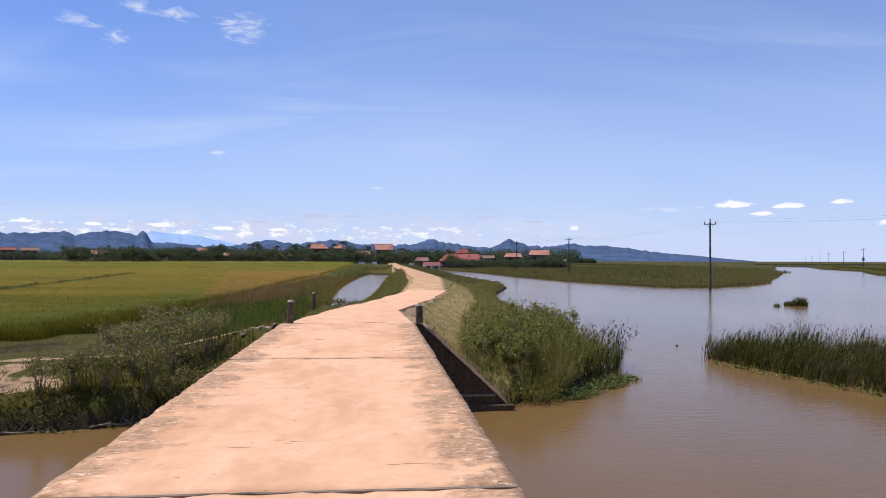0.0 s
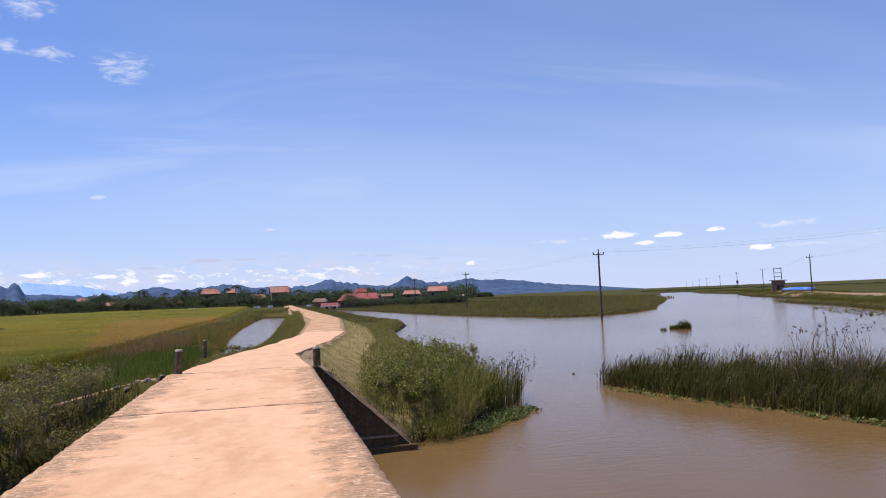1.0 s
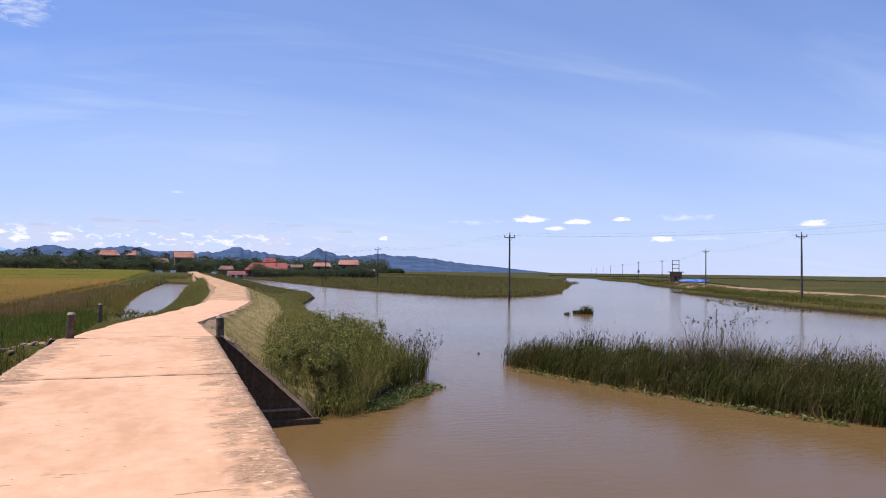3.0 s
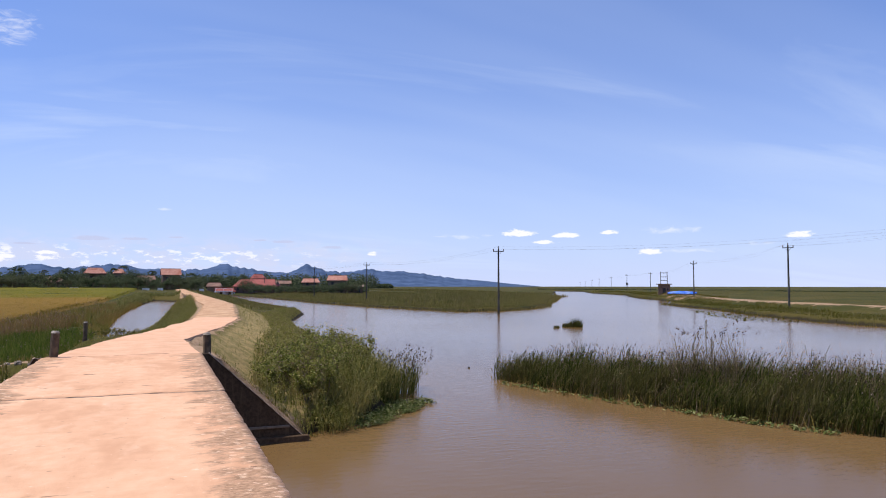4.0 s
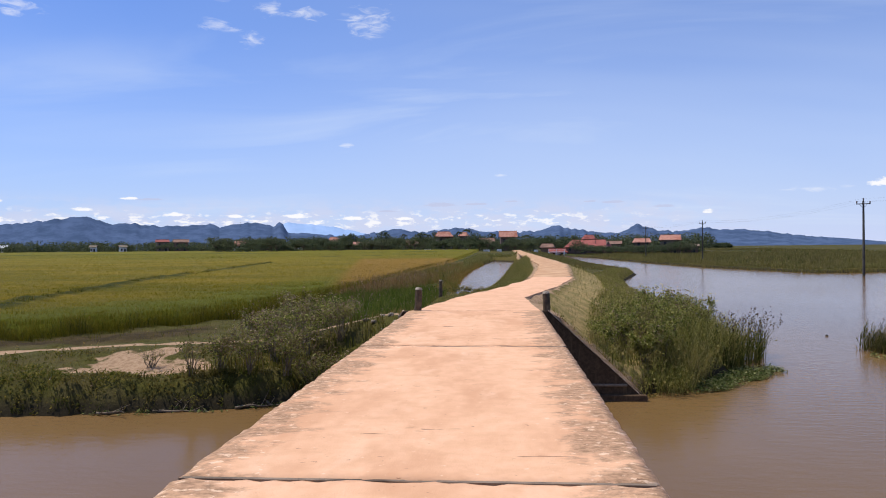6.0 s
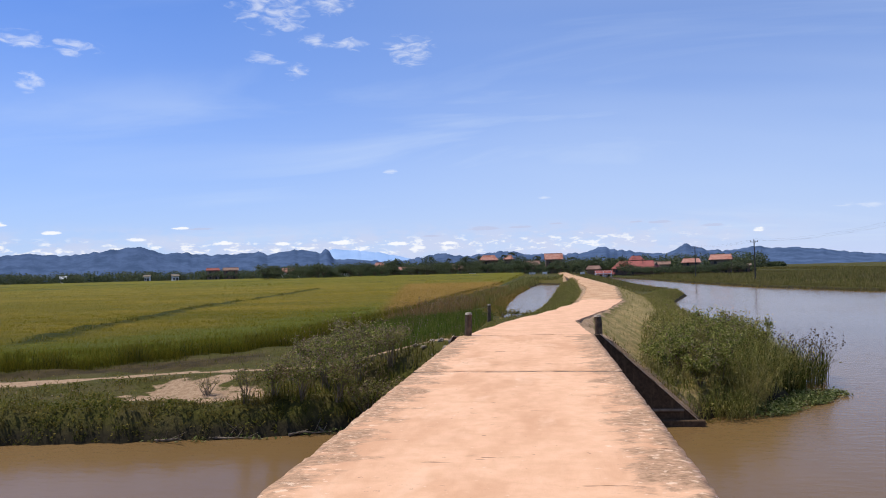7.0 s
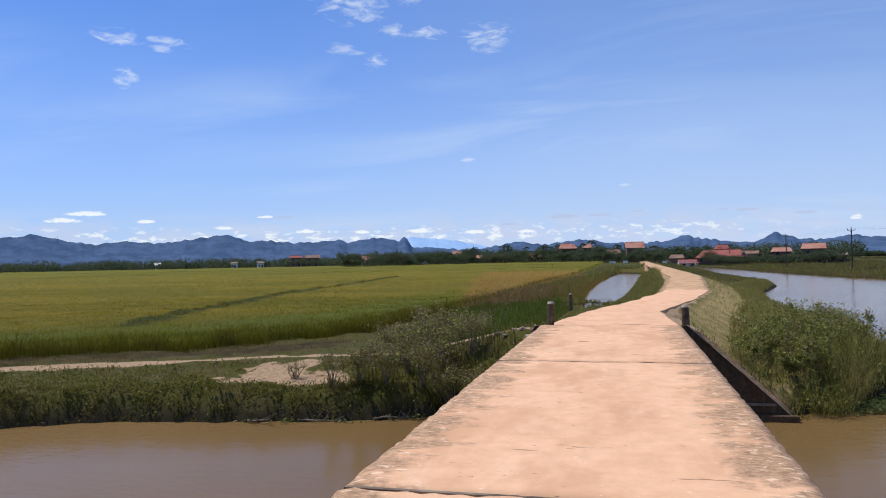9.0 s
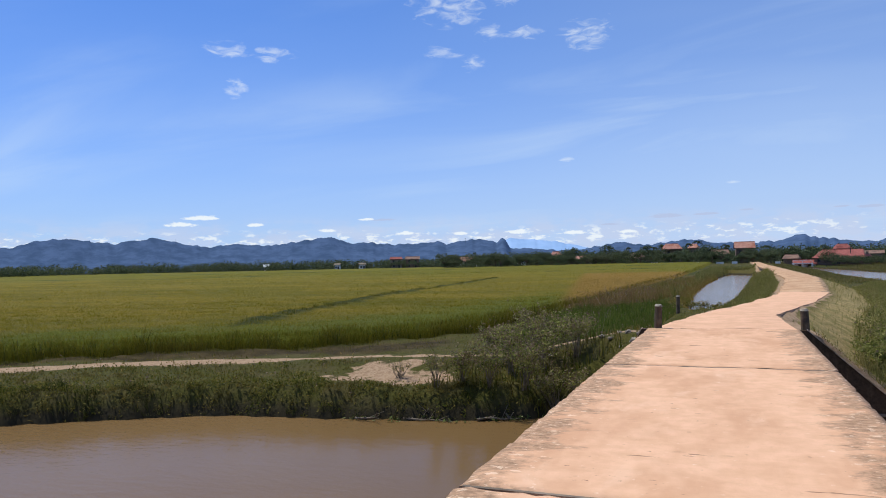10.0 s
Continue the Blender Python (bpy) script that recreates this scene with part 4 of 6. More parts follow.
def tall_grass(name, poly, density, high, wide, mats, label, seed, lean=(0.1, 0.5), heads=0.0, floor=None, shape=None, category="grass", leaves=0, bushy=0, bend=None, head=(0.013, 0.033)):
    """Blades over an outline; some carry a tuft of seed. floor: least height of their feet; shape: a factor on height by place; bend: the way they lean, and its spread."""
    rng = np.random.RandomState(seed)
    n = int(area_of(poly) * density)
    p = scatter(rng, poly, n)
    b = on_ground(p)
    if floor is not None:
        b[:, 2] = np.maximum(b[:, 2], floor)
    clump = 0.80 + 0.28 * waves(p[:, 0], p[:, 1], 1.6, seed) + 0.12 * waves(p[:, 0], p[:, 1], 0.5, seed + 1)
    h = rng.uniform(high[0], high[1], n) * clump
    if shape is not None:
        h = h * shape(p[:, 0], p[:, 1])
    keep = h > 0.06
    p, b, h = p[keep], b[keep], h[keep]
    n = len(p)
    w = rng.uniform(wide[0], wide[1], n)
    v, f, tip = blades(rng, b, h, w, rng.uniform(lean[0], lean[1], n) ** 1.3, None if bend is None else rng.normal(bend[0], bend[1], n))
    pieces = [(v, f, 0)]
    for k in range(leaves):
        u = rng.uniform(0.15, 0.85, n)
        root = b + (tip - b) * u[:, None] * np.array((0.6, 0.6, 1.0))
        lv, lf, _ = blades(rng, root, rng.uniform(0.28, 0.55, n) * h * 0.62, w * rng.uniform(0.7, 1.3, n), rng.uniform(0.5, 1.25, n), None if bend is None else rng.normal(bend[0], bend[1] * 1.3, n))
        pieces.append((lv, lf, 0))
    for k in range(bushy):
        u = rng.uniform(0.25, 1.0, n)
        c = b + (tip - b) * u[:, None] + rng.normal(size=(n, 3)) * 0.05
        pv, pf = petals(rng, c, rng.uniform(0.02, 0.052, n), 0.3)
        pieces.append((pv, pf, 0))
    if heads:
        pick = (rng.uniform(size=n) < heads * 2.2) & (h > np.quantile(h, 0.72))
        t = tip[pick]
        for k in range(5):
            hv, hf = petals(rng, t + rng.normal(size=t.shape) * np.array((0.012, 0.012, 0.045)), rng.uniform(head[0], head[1], len(t)))
            pieces.append((hv, hf, 1))
    return stuff(name, pieces, mats, label, category)


# reed bed standing in the river
ISLAND = [(13.3, 26.3), (13.6, 24.9), (14.2, 21.8), (14.9, 19.2), (16.0, 16.0), (17.0, 13.4), (19.0, 9.5), (22.0, 6.0), (27.0, 6.0),
          (26.0, 11.0), (23.0, 16.0), (20.5, 20.0), (18.2, 23.2), (16.4, 25.6), (14.4, 27.4)]


def island_form(x, y):
    d = signed(x, y, ISLAND)
    return (0.72 + 0.36 * smoothstep(d, 0.0, 1.6)) * (1 + 0.10 * waves(x, y, 2.3, 143))


WIND = (-0.7, 0.8)
tall_grass("reed_bed", ISLAND, 165, (1.0, 1.6), (0.012, 0.027), [M_REED, M_UMBEL], "dense green river reeds with dark seed heads standing in water", 41,
           (0.1, 0.9), 0.10, WATER - 0.05, island_form, "reeds", 3, 1, WIND, (0.018, 0.042))
tall_grass("reed_plumes", ISLAND, 55, (1.25, 1.75), (0.008, 0.018), [M_PLUME, M_HEAD], "pinkish brown flowering tops of the reeds", 42,
           (0.2, 0.9), 0.35, WATER - 0.05, island_form, "reeds", 1, 1, WIND)
tall_grass("dead_reed", [(13.2, 26.3), (13.5, 24.9), (14.1, 21.8), (14.8, 19.2), (15.9, 16.0), (16.9, 13.4), (17.4, 13.6), (16.4, 16.3), (15.3, 19.4), (14.7, 22.0), (14.1, 25.0), (13.8, 26.6)], 26, (0.25, 0.8), (0.012, 0.026), [M_STRAW, M_HEAD], "pale dead reed leaves at the foot of the bed", 142, (0.5, 1.4), 0.0, WATER - 0.02, None, "reeds", 1)
# a few taller flowering stalks over the bed
tall_grass("tall_reed", [(15.9, 18.9), (17.2, 17.2), (18.2, 17.6), (16.8, 19.6)], 75, (1.9, 2.9), (0.010, 0.020), [M_PLUME, M_UMBEL], "tall dry flowering stalks above the reed bed", 43,
           (0.05, 0.5), 1.0, WATER, None, "reeds", 3, 2, None, (0.02, 0.05))
# bank beside the bridge: tall sedge, dark at the waterline
SEDGE = [(4.55, 17.85), (5.3, 18.1), (5.9, 19.2), (6.6, 20.5), (7.6, 22.2), (8.5, 23.8), (8.9, 26.0), (8.2, 27.0), (6.9, 24.0), (5.5, 21.0), (4.6, 19.2)]
tall_grass("sedge", SEDGE, 210, (0.85, 1.75), (0.007, 0.016), [M_SEDGE, M_HEAD], "lush green sedge leaning over the river bank", 45, (0.15, 1.0), 0.0, WATER - 0.02,
           lambda x, y: np.clip(0.95 + 0.30 * waves(x, y, 1.5, 46) + 0.16 * waves(x, y, 0.5, 47), 0.35, 1.4) * (1 - 0.15 * smoothstep(y, 19.5, 23.5)), "grass", 3, 3)
tall_grass("dry_sedge", SEDGE, 9, (0.9, 1.6), (0.012, 0.022), [M_STRAW, M_HEAD], "bent dry yellow blades among the sedge", 44, (0.6, 1.3), 0.0, WATER - 0.02, None, "grass", 1)
tall_grass("bulrush", [(6.6, 21.0), (7.6, 21.6), (8.6, 22.6), (9.4, 24.0), (9.5, 25.6), (8.4, 25.6), (7.2, 23.4)], 85, (0.95, 1.65), (0.012, 0.022), [M_REED, M_UMBEL], "dark thin bulrush stalks leaning out over shallow water", 47,
           (0.08, 0.75), 0.6, WATER - 0.02, None, "reeds", 1, 0, (-0.25, 0.9), (0.02, 0.045))
SLOPE_TALL = [(3.5, 18.9), (4.4, 18.6), (5.0, 22), (6.2, 25.6), (7.4, 29), (9.6, 31), (10.2, 42), (11.0, 56), (13.3, 75), (18.2, 95), (15.0, 95), (10.4, 75), (8.3, 56), (6.9, 44), (5.4, 33), (3.9, 26.5), (3.3, 22)]
tall_grass("bank_grass", SLOPE_TALL, 64, (0.25, 0.75), (0.012, 0.028), [M_SEDGE, M_HEAD], "tall olive grass along the river bank", 49, (0.1, 0.9), 0.04, WATER - 0.02, lambda x, y: (0.95 + 0.3 * waves(x, y, 1.8, 48) + 0.2 * waves(x, y, 0.7, 148)) * (1 - 0.5 * smoothstep(y, 27, 34)), "grass", 1, 3)
tall_grass("bank_grass", [(2.7, 18.0), (3.5, 17.95), (4.5, 17.85), (4.6, 19.2), (3.6, 19.8), (3.0, 19.0)], 90, (0.25, 0.7), (0.012, 0.026), [M_SEDGE, M_STRAW], "green weeds behind the wing wall", 50, (0.1, 0.8), 0.02, WATER, None, "grass", 1, 2)
SLOPE_DRY = [(1.95, 18.0), (3.7, 18.5), (3.8, 21.0), (4.4, 26), (6.0, 33), (7.2, 44), (8.6, 58), (10.8, 76), (8.0, 80), (6.5, 58), (5.2, 45), (4.6, 36), (3.3, 29), (1.75, 22.6)]
tall_grass("verge_grass", SLOPE_DRY, 420, (0.015, 0.06), (0.005, 0.012), [M_VERGE, M_HEAD], "short straw-coloured grass on the road embankment", 51, (0.2, 0.8))
tall_grass("straw_litter", [(1.9, 17.78), (4.45, 17.74), (4.5, 18.05), (3.2, 18.12), (1.95, 18.15)], 420, (0.04, 0.20), (0.008, 0.018), [M_STRAW, M_WITHER], "dry straw litter strewn along the wing wall", 151, (0.8, 1.5), 0.0, WATER)
tall_grass("slope_weeds", SLOPE_DRY, 16, (0.08, 0.26), (0.006, 0.014), [M_SEDGE, M_HEAD], "scattered green weeds in the dry grass", 52, (0.1, 0.7))
FAR_BANK = [(17.6, 97), (18.4, 98), (17.4, 112), (17.0, 140), (18.2, 180), (19.7, 214), (22.2, 290), (14, 300), (11, 214), (10, 150), (9.5, 110), (12.5, 92)]
tall_grass("bank_grass", FAR_BANK, 9, (0.12, 0.35), (0.05, 0.11), [M_MARSH, M_HEAD], "olive grass on the bank towards the village", 53, (0.1, 0.6))

# floating plants
PADS = [(5.5, 18.3), (6.5, 18.75), (7.7, 20.1), (9.1, 21.6), (8.9, 22.4), (7.6, 22.0), (6.4, 20.6), (5.5, 19.0)]


def floating(name, poly, density, seed, size, label, mat=M_PAD, flat=0.55):
    rng = np.random.RandomState(seed)
    p = scatter(rng, poly, int(area_of(poly) * density))
    edge = signed(p[:, 0], p[:, 1], poly)
    p = p[rng.uniform(size=len(p)) < 0.15 + smoothstep(edge + 0.5 * waves(p[:, 0], p[:, 1], 0.7, seed), 0.0, 0.45)]
    c = np.c_[p, WATER + 0.02 + np.abs(rng.normal(size=len(p))) * 0.055]
    v, f = petals(rng, c, rng.uniform(size[0], size[1], len(p)), flat)
    return stuff(name, [(v, f, 0)], [mat], label, "water plants")


floating("water_plants", PADS, 1300, 61, (0.024, 0.058), "mat of bright green floating water plants")
floating("water_plants", [(13.2, 25.1), (14.0, 21.8), (14.8, 19.0), (15.9, 15.9), (16.9, 13.2), (16.5, 13.1), (15.3, 16.2), (14.4, 19.0), (13.6, 21.6), (12.9, 24.8)], 360, 62, (0.035, 0.085), "sparse floating plants along the reed bed")
floating("water_plants", [(-9.0, 15.2), (-6.4, 15.6), (-4.6, 16.3), (-3.9, 17.0), (-4.4, 17.2), (-6.2, 16.2), (-9.0, 15.7)], 150, 63, (0.03, 0.07), "sparse floating plants along the grassy bank")
floating("water_plants", [(63, 55), (68, 66), (73, 77), (79, 89), (77, 90), (70, 79), (64, 70), (59, 58)], 4, 64, (0.10, 0.28), "dark drifting rafts of water plants off the far bank", M_REED, 0.93)

# grass on the bank beside the bridge
BANK_L = [(-40, -2.5), (-22, 9.2), (-17.2, 12.6), (-14.2, 14.4), (-12.2, 15.4), (-9.3, 15.7), (-6.3, 16.2), (-4.6, 16.9), (-3.4, 18.4), (-2.6, 19.2), (-6, 20.6),
          (-10.5, 20.9), (-14.4, 20.2), (-19, 18.3), (-30, 10.5), (-42, 1.5)]


def bank_form(x, y):
    s = smoothstep(line_distance(x, y, LANE), 0.25, 0.9) * (1 - smoothstep(signed(x, y, SAND) + 0.3 * waves(x, y, 1.2, 9) + 0.3 * waves(x, y, 0.45, 10), -0.2, 0.3))
    return s * (1 + 0.35 * waves(x, y, 0.6, 64)) * (0.75 + 0.35 * (1 - smoothstep(line_distance(x, y, MAIN[3:11]), 0.2, 1.1)))


def ragged(x, y):
    return np.clip(0.6 + 0.5 * waves(x, y, 1.1, 161) + 0.35 * waves(x, y, 0.4, 162), 0.15, 1.5)


tall_grass("bank_turf", BANK_L, 260, (0.04, 0.15), (0.008, 0.020), [M_TURF, M_HEAD], "cropped dark green turf on the river bank", 65, (0.2, 0.9), 0, None, bank_form, "grass", 0, 1)
tall_grass("bank_tufts", [(-20, 10.1), (-17.2, 12.25), (-14.6, 13.8), (-13.6, 14.4), (-14.2, 15.6), (-16.5, 14.2), (-20, 12)], 520, (0.12, 0.42), (0.008, 0.018), [M_REED, M_STRAW], "tufts of longer grass hanging over the water", 67, (0.4, 1.2), 0.03, None, lambda x, y: 0.8 * ragged(x, y) ** 1.7, "grass", 2)
tall_grass("bank_tufts", [(-13.4, 14.45), (-12.2, 14.98), (-9.3, 15.38), (-6.3, 15.98), (-4.8, 16.6), (-5.4, 17.2), (-9.2, 16.1), (-12.2, 15.8), (-13.6, 15.3)], 520, (0.06, 0.26), (0.007, 0.016), [M_REED, M_STRAW], "tufts of longer grass hanging over the water", 68, (0.5, 1.4), 0.03, None, lambda x, y: 0.8 * ragged(x, y) ** 1.7, "grass", 2)
HOLLOW = [(-38, 6.5), (-27, 13.6), (-20.5, 18.6), (-14.6, 22.0), (-10.6, 23.6), (-7, 25), (-8, 29), (-11.2, 29.6), (-14.7, 24.3), (-20.8, 19.9), (-27, 15)]
tall_grass("hollow_grass", HOLLOW, 30, (0.04, 0.16), (0.008, 0.018), [M_TURF, M_STRAW], "thin brownish grass between lane and crop", 69, (0.2, 0.8))

tall_grass("bank_herbs", [(-21, 9.6), (-17.2, 12.3), (-14.2, 14.1), (-12.2, 15.05), (-9.3, 15.45), (-6.3, 16.05), (-4.8, 16.7), (-5.4, 17.4), (-9.2, 16.6), (-12.2, 16.4), (-14.6, 15.4), (-17.6, 13.6), (-21, 11.2)], 110, (0.04, 0.14), (0.008, 0.016),
           [M_TURF, M_HEAD], "low leafy herbs on the brink of the bank", 154, (0.3, 1.2), 0.0, None, lambda x, y: 0.75 + 0.6 * ragged(x, y), "weeds", 0, 4)
tall_grass("bank_weeds", BANK_L, 5, (0.15, 0.38), (0.012, 0.026), [M_STRAW, M_HEAD], "dry weed stalks in the turf", 66, (0.1, 0.8), 0.3, None, bank_form, "grass", 1, 2)

# rice crop: a thick uneven canopy with blades on top
CROP = -0.92
RICE_END = [(-9.8, 43.3), (-12.3, 57.4), (-18.6, 92.3), (-30.4, 159.3), (-43, 300)]
BUNDS = [  # dikes: half width, gaps, line
    (0.55, 0.9, [(-20.5, 26.5), (-22.8, 33.5), (-25.2, 44.6), (-28.6, 57.0), (-30.9, 71.6), (-33.5, 88.2), (-40.8, 128.2)]),
    (1.2, 0.55, [(-96, 181), (-65.6, 182.4), (-47.4, 181.5), (-33.5, 187.5), (-10, 196)]),
    (1.3, 0.45, [(-250, 184), (-200, 178), (-160, 172.5), (-140, 183), (-112, 190)]),
    (1.4, 0.5, [(-260, 235), (-120, 226), (-12, 232)]),
]


def crop_cover(x, y):
    side = np.interp(y, [p[1] for p in RICE_END], [p[0] for p in RICE_END])
    brown = smoothstep(x - side, -0.8, 0.8) * smoothstep(y, 40, 52)
    bund = np.zeros_like(x)
    for k, (wide, gaps, line) in enumerate(BUNDS):
        near = 1 - smoothstep(line_distance(x, y, line) + 0.3 * waves(x, y, 4, 70 + k), wide * 0.5, wide * 1.4)
        bund = np.maximum(bund, near * (waves(x, y, 26, 75 + k) > -gaps))
    green = (1 - smoothstep(line_distance(x, y, RICE[1:7]) + 1.5 * waves(x, y, 9, 80), 2.5, 9)) * 0.95
    green = np.maximum(green, 0.45 * smoothstep(y + 12 * waves(x, y, 60, 83), 150, 185))
    return np.clip(np.stack((brown * (1 - smoothstep(y, 150, 170)), bund, green), -1), 0, 1)


cxs = graded((-420, -150, 9), (-150, -60, 2.2), (-60, -5, 0.55))
cys = graded((-120, 0, 6), (0, 75, 0.6), (75, 160, 1.5), (160, 335, 4))
cx, cy = np.meshgrid(cxs, cys)
cd = signed(cx, cy, RICE)
cz = CROP + 1.9 * smoothstep(cy, 130, 310) * smoothstep(-cx, -60, 20) + 0.05 * waves(cx, cy, 2.6, 81) + 0.035 * waves(cx, cy, 0.9, 82) + 0.03 * np.random.RandomState(5).normal(size=cx.shape)
cc = crop_cover(cx, cy)
cz = cz + 0.14 * cc[..., 1]
cz = np.where(cd > 0, cz - 0.75 * (1 - smoothstep(cd, 0.5, 1.3)), CROP - 0.75)
ny, nx = cx.shape
quad = (np.arange(ny - 1)[:, None] * nx + np.arange(nx - 1)[None, :])
live = (cd[:-1, :-1] > -0.1) & (cd[1:, :-1] > -0.1) & (cd[:-1, 1:] > -0.1) & (cd[1:, 1:] > -0.1)
quad = quad[live]
canopy = mesh_np("rice_field", np.c_[cx.ravel(), cy.ravel(), cz.ravel()], np.c_[quad, quad + 1, quad + nx + 1, quad + nx], [M_CANOPY], smooth=True)
tagged(canopy, "ripening yellow-green rice crop in level paddies", "rice field", kind="stuff")
paint_cover(canopy, cc)


def rice_tufts(name, poly, density, high, wide, seed, mats, label, edge_only=0.0):
    rng = np.random.RandomState(seed)
    p = scatter(rng, poly, int(area_of(poly) * density))
    d = signed(p[:, 0], p[:, 1], RICE)
    p, d = p[d > 0.02], d[d > 0.02]
    if edge_only:
        keep = d < edge_only
        p, d = p[keep], d[keep]
    z = CROP - 0.12 + 1.9 * smoothstep(p[:, 1], 130, 310) * smoothstep(-p[:, 0], -60, 20)
    if edge_only:
        z = land_height(p[:, 0], p[:, 1])
    cov = crop_cover(p[:, 0], p[:, 1])
    h = rng.uniform(high[0], high[1], len(p)) * (1 + (0.32 if edge_only else 0.18) * waves(p[:, 0], p[:, 1], 1.4, seed) + (0.2 if edge_only else 0) * waves(p[:, 0], p[:, 1], 0.45, seed + 1)) * (1 + 0.5 * cov[:, 1])
    v, f, tip = blades(rng, np.c_[p, z], h, rng.uniform(wide[0], wide[1], len(p)), rng.uniform(0.3, 1.15, len(p)) if edge_only else rng.uniform(0.15, 0.7, len(p)))
    kind = np.where(cov[:, 1] + cov[:, 2] + rng.uniform(-0.35, 0.35, len(p)) > 0.55, 1, np.where(cov[:, 0] > 0.5, 2, 0))
    vs = v.reshape(-1, 5, 3)
    pieces = []
    for k in range(3):
        s = vs[kind == k]
        if len(s):
            i = np.arange(len(s))[:, None] * 5
            pieces.append((s.reshape(-1, 3), np.stack((i + [0, 1, 2], i + [0, 2, 3], i + [3, 2, 4]), 1).reshape(-1, 3), k))
    return stuff(name, pieces, mats, label, "rice")


RICE_MATS = [M_RICE, M_RICE_EDGE, M_RICE_BROWN]
rice_tufts("rice_plants", [(-45, 4), (-20, 19), (-14, 24), (-10, 30), (-8.6, 52), (-30, 52), (-58, 34), (-58, 4)], 50, (0.14, 0.28), (0.012, 0.026), 85, RICE_MATS, "rice plants with drooping ripe ears")
rice_tufts("rice_plants", [(-58, 34), (-30, 52), (-8.6, 52), (-8, 110), (-70, 110), (-100, 60), (-90, 10), (-58, 4)], 9, (0.13, 0.24), (0.03, 0.065), 86, RICE_MATS, "rice plants with drooping ripe ears")
rice_tufts("rice_plants", [(-100, 60), (-70, 110), (-8, 110), (-7, 230), (-180, 230), (-180, 60)], 1.0, (0.14, 0.26), (0.09, 0.19), 87, RICE_MATS, "distant rice plants in the paddies")
rice_tufts("rice_border", [(-36, 8), (-27, 15.2), (-20.7, 20.1), (-14.6, 24.6), (-11.1, 30.1), (-9.2, 44), (-11.5, 44), (-13.2, 31.5), (-16, 26.5), (-21.8, 21.8), (-28, 17), (-37, 10)], 330, (0.30, 0.84), (0.006, 0.014), 88, [M_RICE_EDGE, M_RICE_EDGE, M_RICE_EDGE], "dense green border of the rice crop", 1.8)

tall_grass("border_weeds", [(-36, 8.4), (-27, 15.4), (-20.7, 20.3), (-14.6, 24.8), (-11.1, 30.3), (-9.3, 42), (-9.9, 42), (-11.8, 31), (-15.0, 25.6), (-21.1, 21.0), (-27.5, 16.1), (-36.4, 9.2)], 80, (0.35, 1.1), (0.010, 0.022),
           [M_REED, M_STRAW], "dark weeds along the edge of the rice crop", 188, (0.2, 1.0), 0.05, None, lambda x, y: np.clip(0.75 + 0.55 * waves(x, y, 2.4, 189) + 0.25 * waves(x, y, 0.8, 190), 0.2, 1.5), "weeds", 1)


def strip(line, wide):
    line = np.asarray(line, float)
    way = np.gradient(line, axis=0)
    side = np.c_[-way[:, 1], way[:, 0]] / np.linalg.norm(way, axis=1)[:, None] * wide / 2
    return [tuple(p) for p in np.vstack((line + side, (line - side)[::-1]))]


for k, (line, wide, dens, high) in enumerate([(BUNDS[0][2][:5], 0.9, 90, (0.3, 0.62)), (BUNDS[0][2][4:6], 0.9, 22, (0.25, 0.5)), (BUNDS[0][2][5:], 1.1, 26, (0.3, 0.6)),
                                              (BUNDS[1][2], 1.8, 9, (0.4, 0.75)), (BUNDS[2][2], 1.8, 4, (0.4, 0.8))]):
    tall_grass("bund_grass", strip(line, wide), dens, high, (0.02 + 0.01 * k, 0.045 + 0.025 * k), [M_TURF, M_HEAD], "dark grass on a low dike between paddies", 160 + k, (0.1, 0.7), 0.0,
               CROP - 0.1, lambda x, y: (0.7 + 0.4 * waves(x, y, 2.2, 171)) * (waves(x, y, 14, 170) > -0.75))

# russet grass and green growth between crop and canal
tall_grass("russet_grass", [(-9.4, 58), (-8.2, 52), (-6.0, 52), (-4.6, 60), (-4.4, 90), (-5.0, 118), (-7.5, 118), (-9.0, 80)], 30, (0.45, 0.85), (0.025, 0.055), [M_RUSSET, M_HEAD], "purplish brown seeding grass beside the canal", 91, (0.1, 0.6), 0.10, None, lambda x, y: 1 + 0.3 * waves(x, y, 4, 191))
tall_grass("plum_grass", [(-11.0, 50), (-9.8, 45.5), (-7.2, 47), (-5.2, 53), (-5.0, 66), (-7.6, 72), (-10.2, 64)], 36, (0.5, 0.95), (0.028, 0.055), [M_PLUM, M_HEAD], "reddish brown seeding grass beside the paddies", 90, (0.1, 0.6), 0.15, None, None, "grass", 0, 1)
tall_grass("canal_grass", [(-8.8, 29), (-6.6, 24.5), (-2.4, 24.0), (-2.0, 30), (-2.8, 46), (-3.5, 55), (-5.6, 52), (-9.4, 46), (-9.2, 38)], 130, (0.25, 0.66), (0.012, 0.028), [M_LUSH, M_HEAD], "green grass growing by the canal", 92, (0.1, 0.7), 0.02, None, lambda x, y: np.clip(0.85 + 0.4 * waves(x, y, 2.8, 192) + 0.2 * waves(x, y, 0.9, 193), 0.3, 1.6))
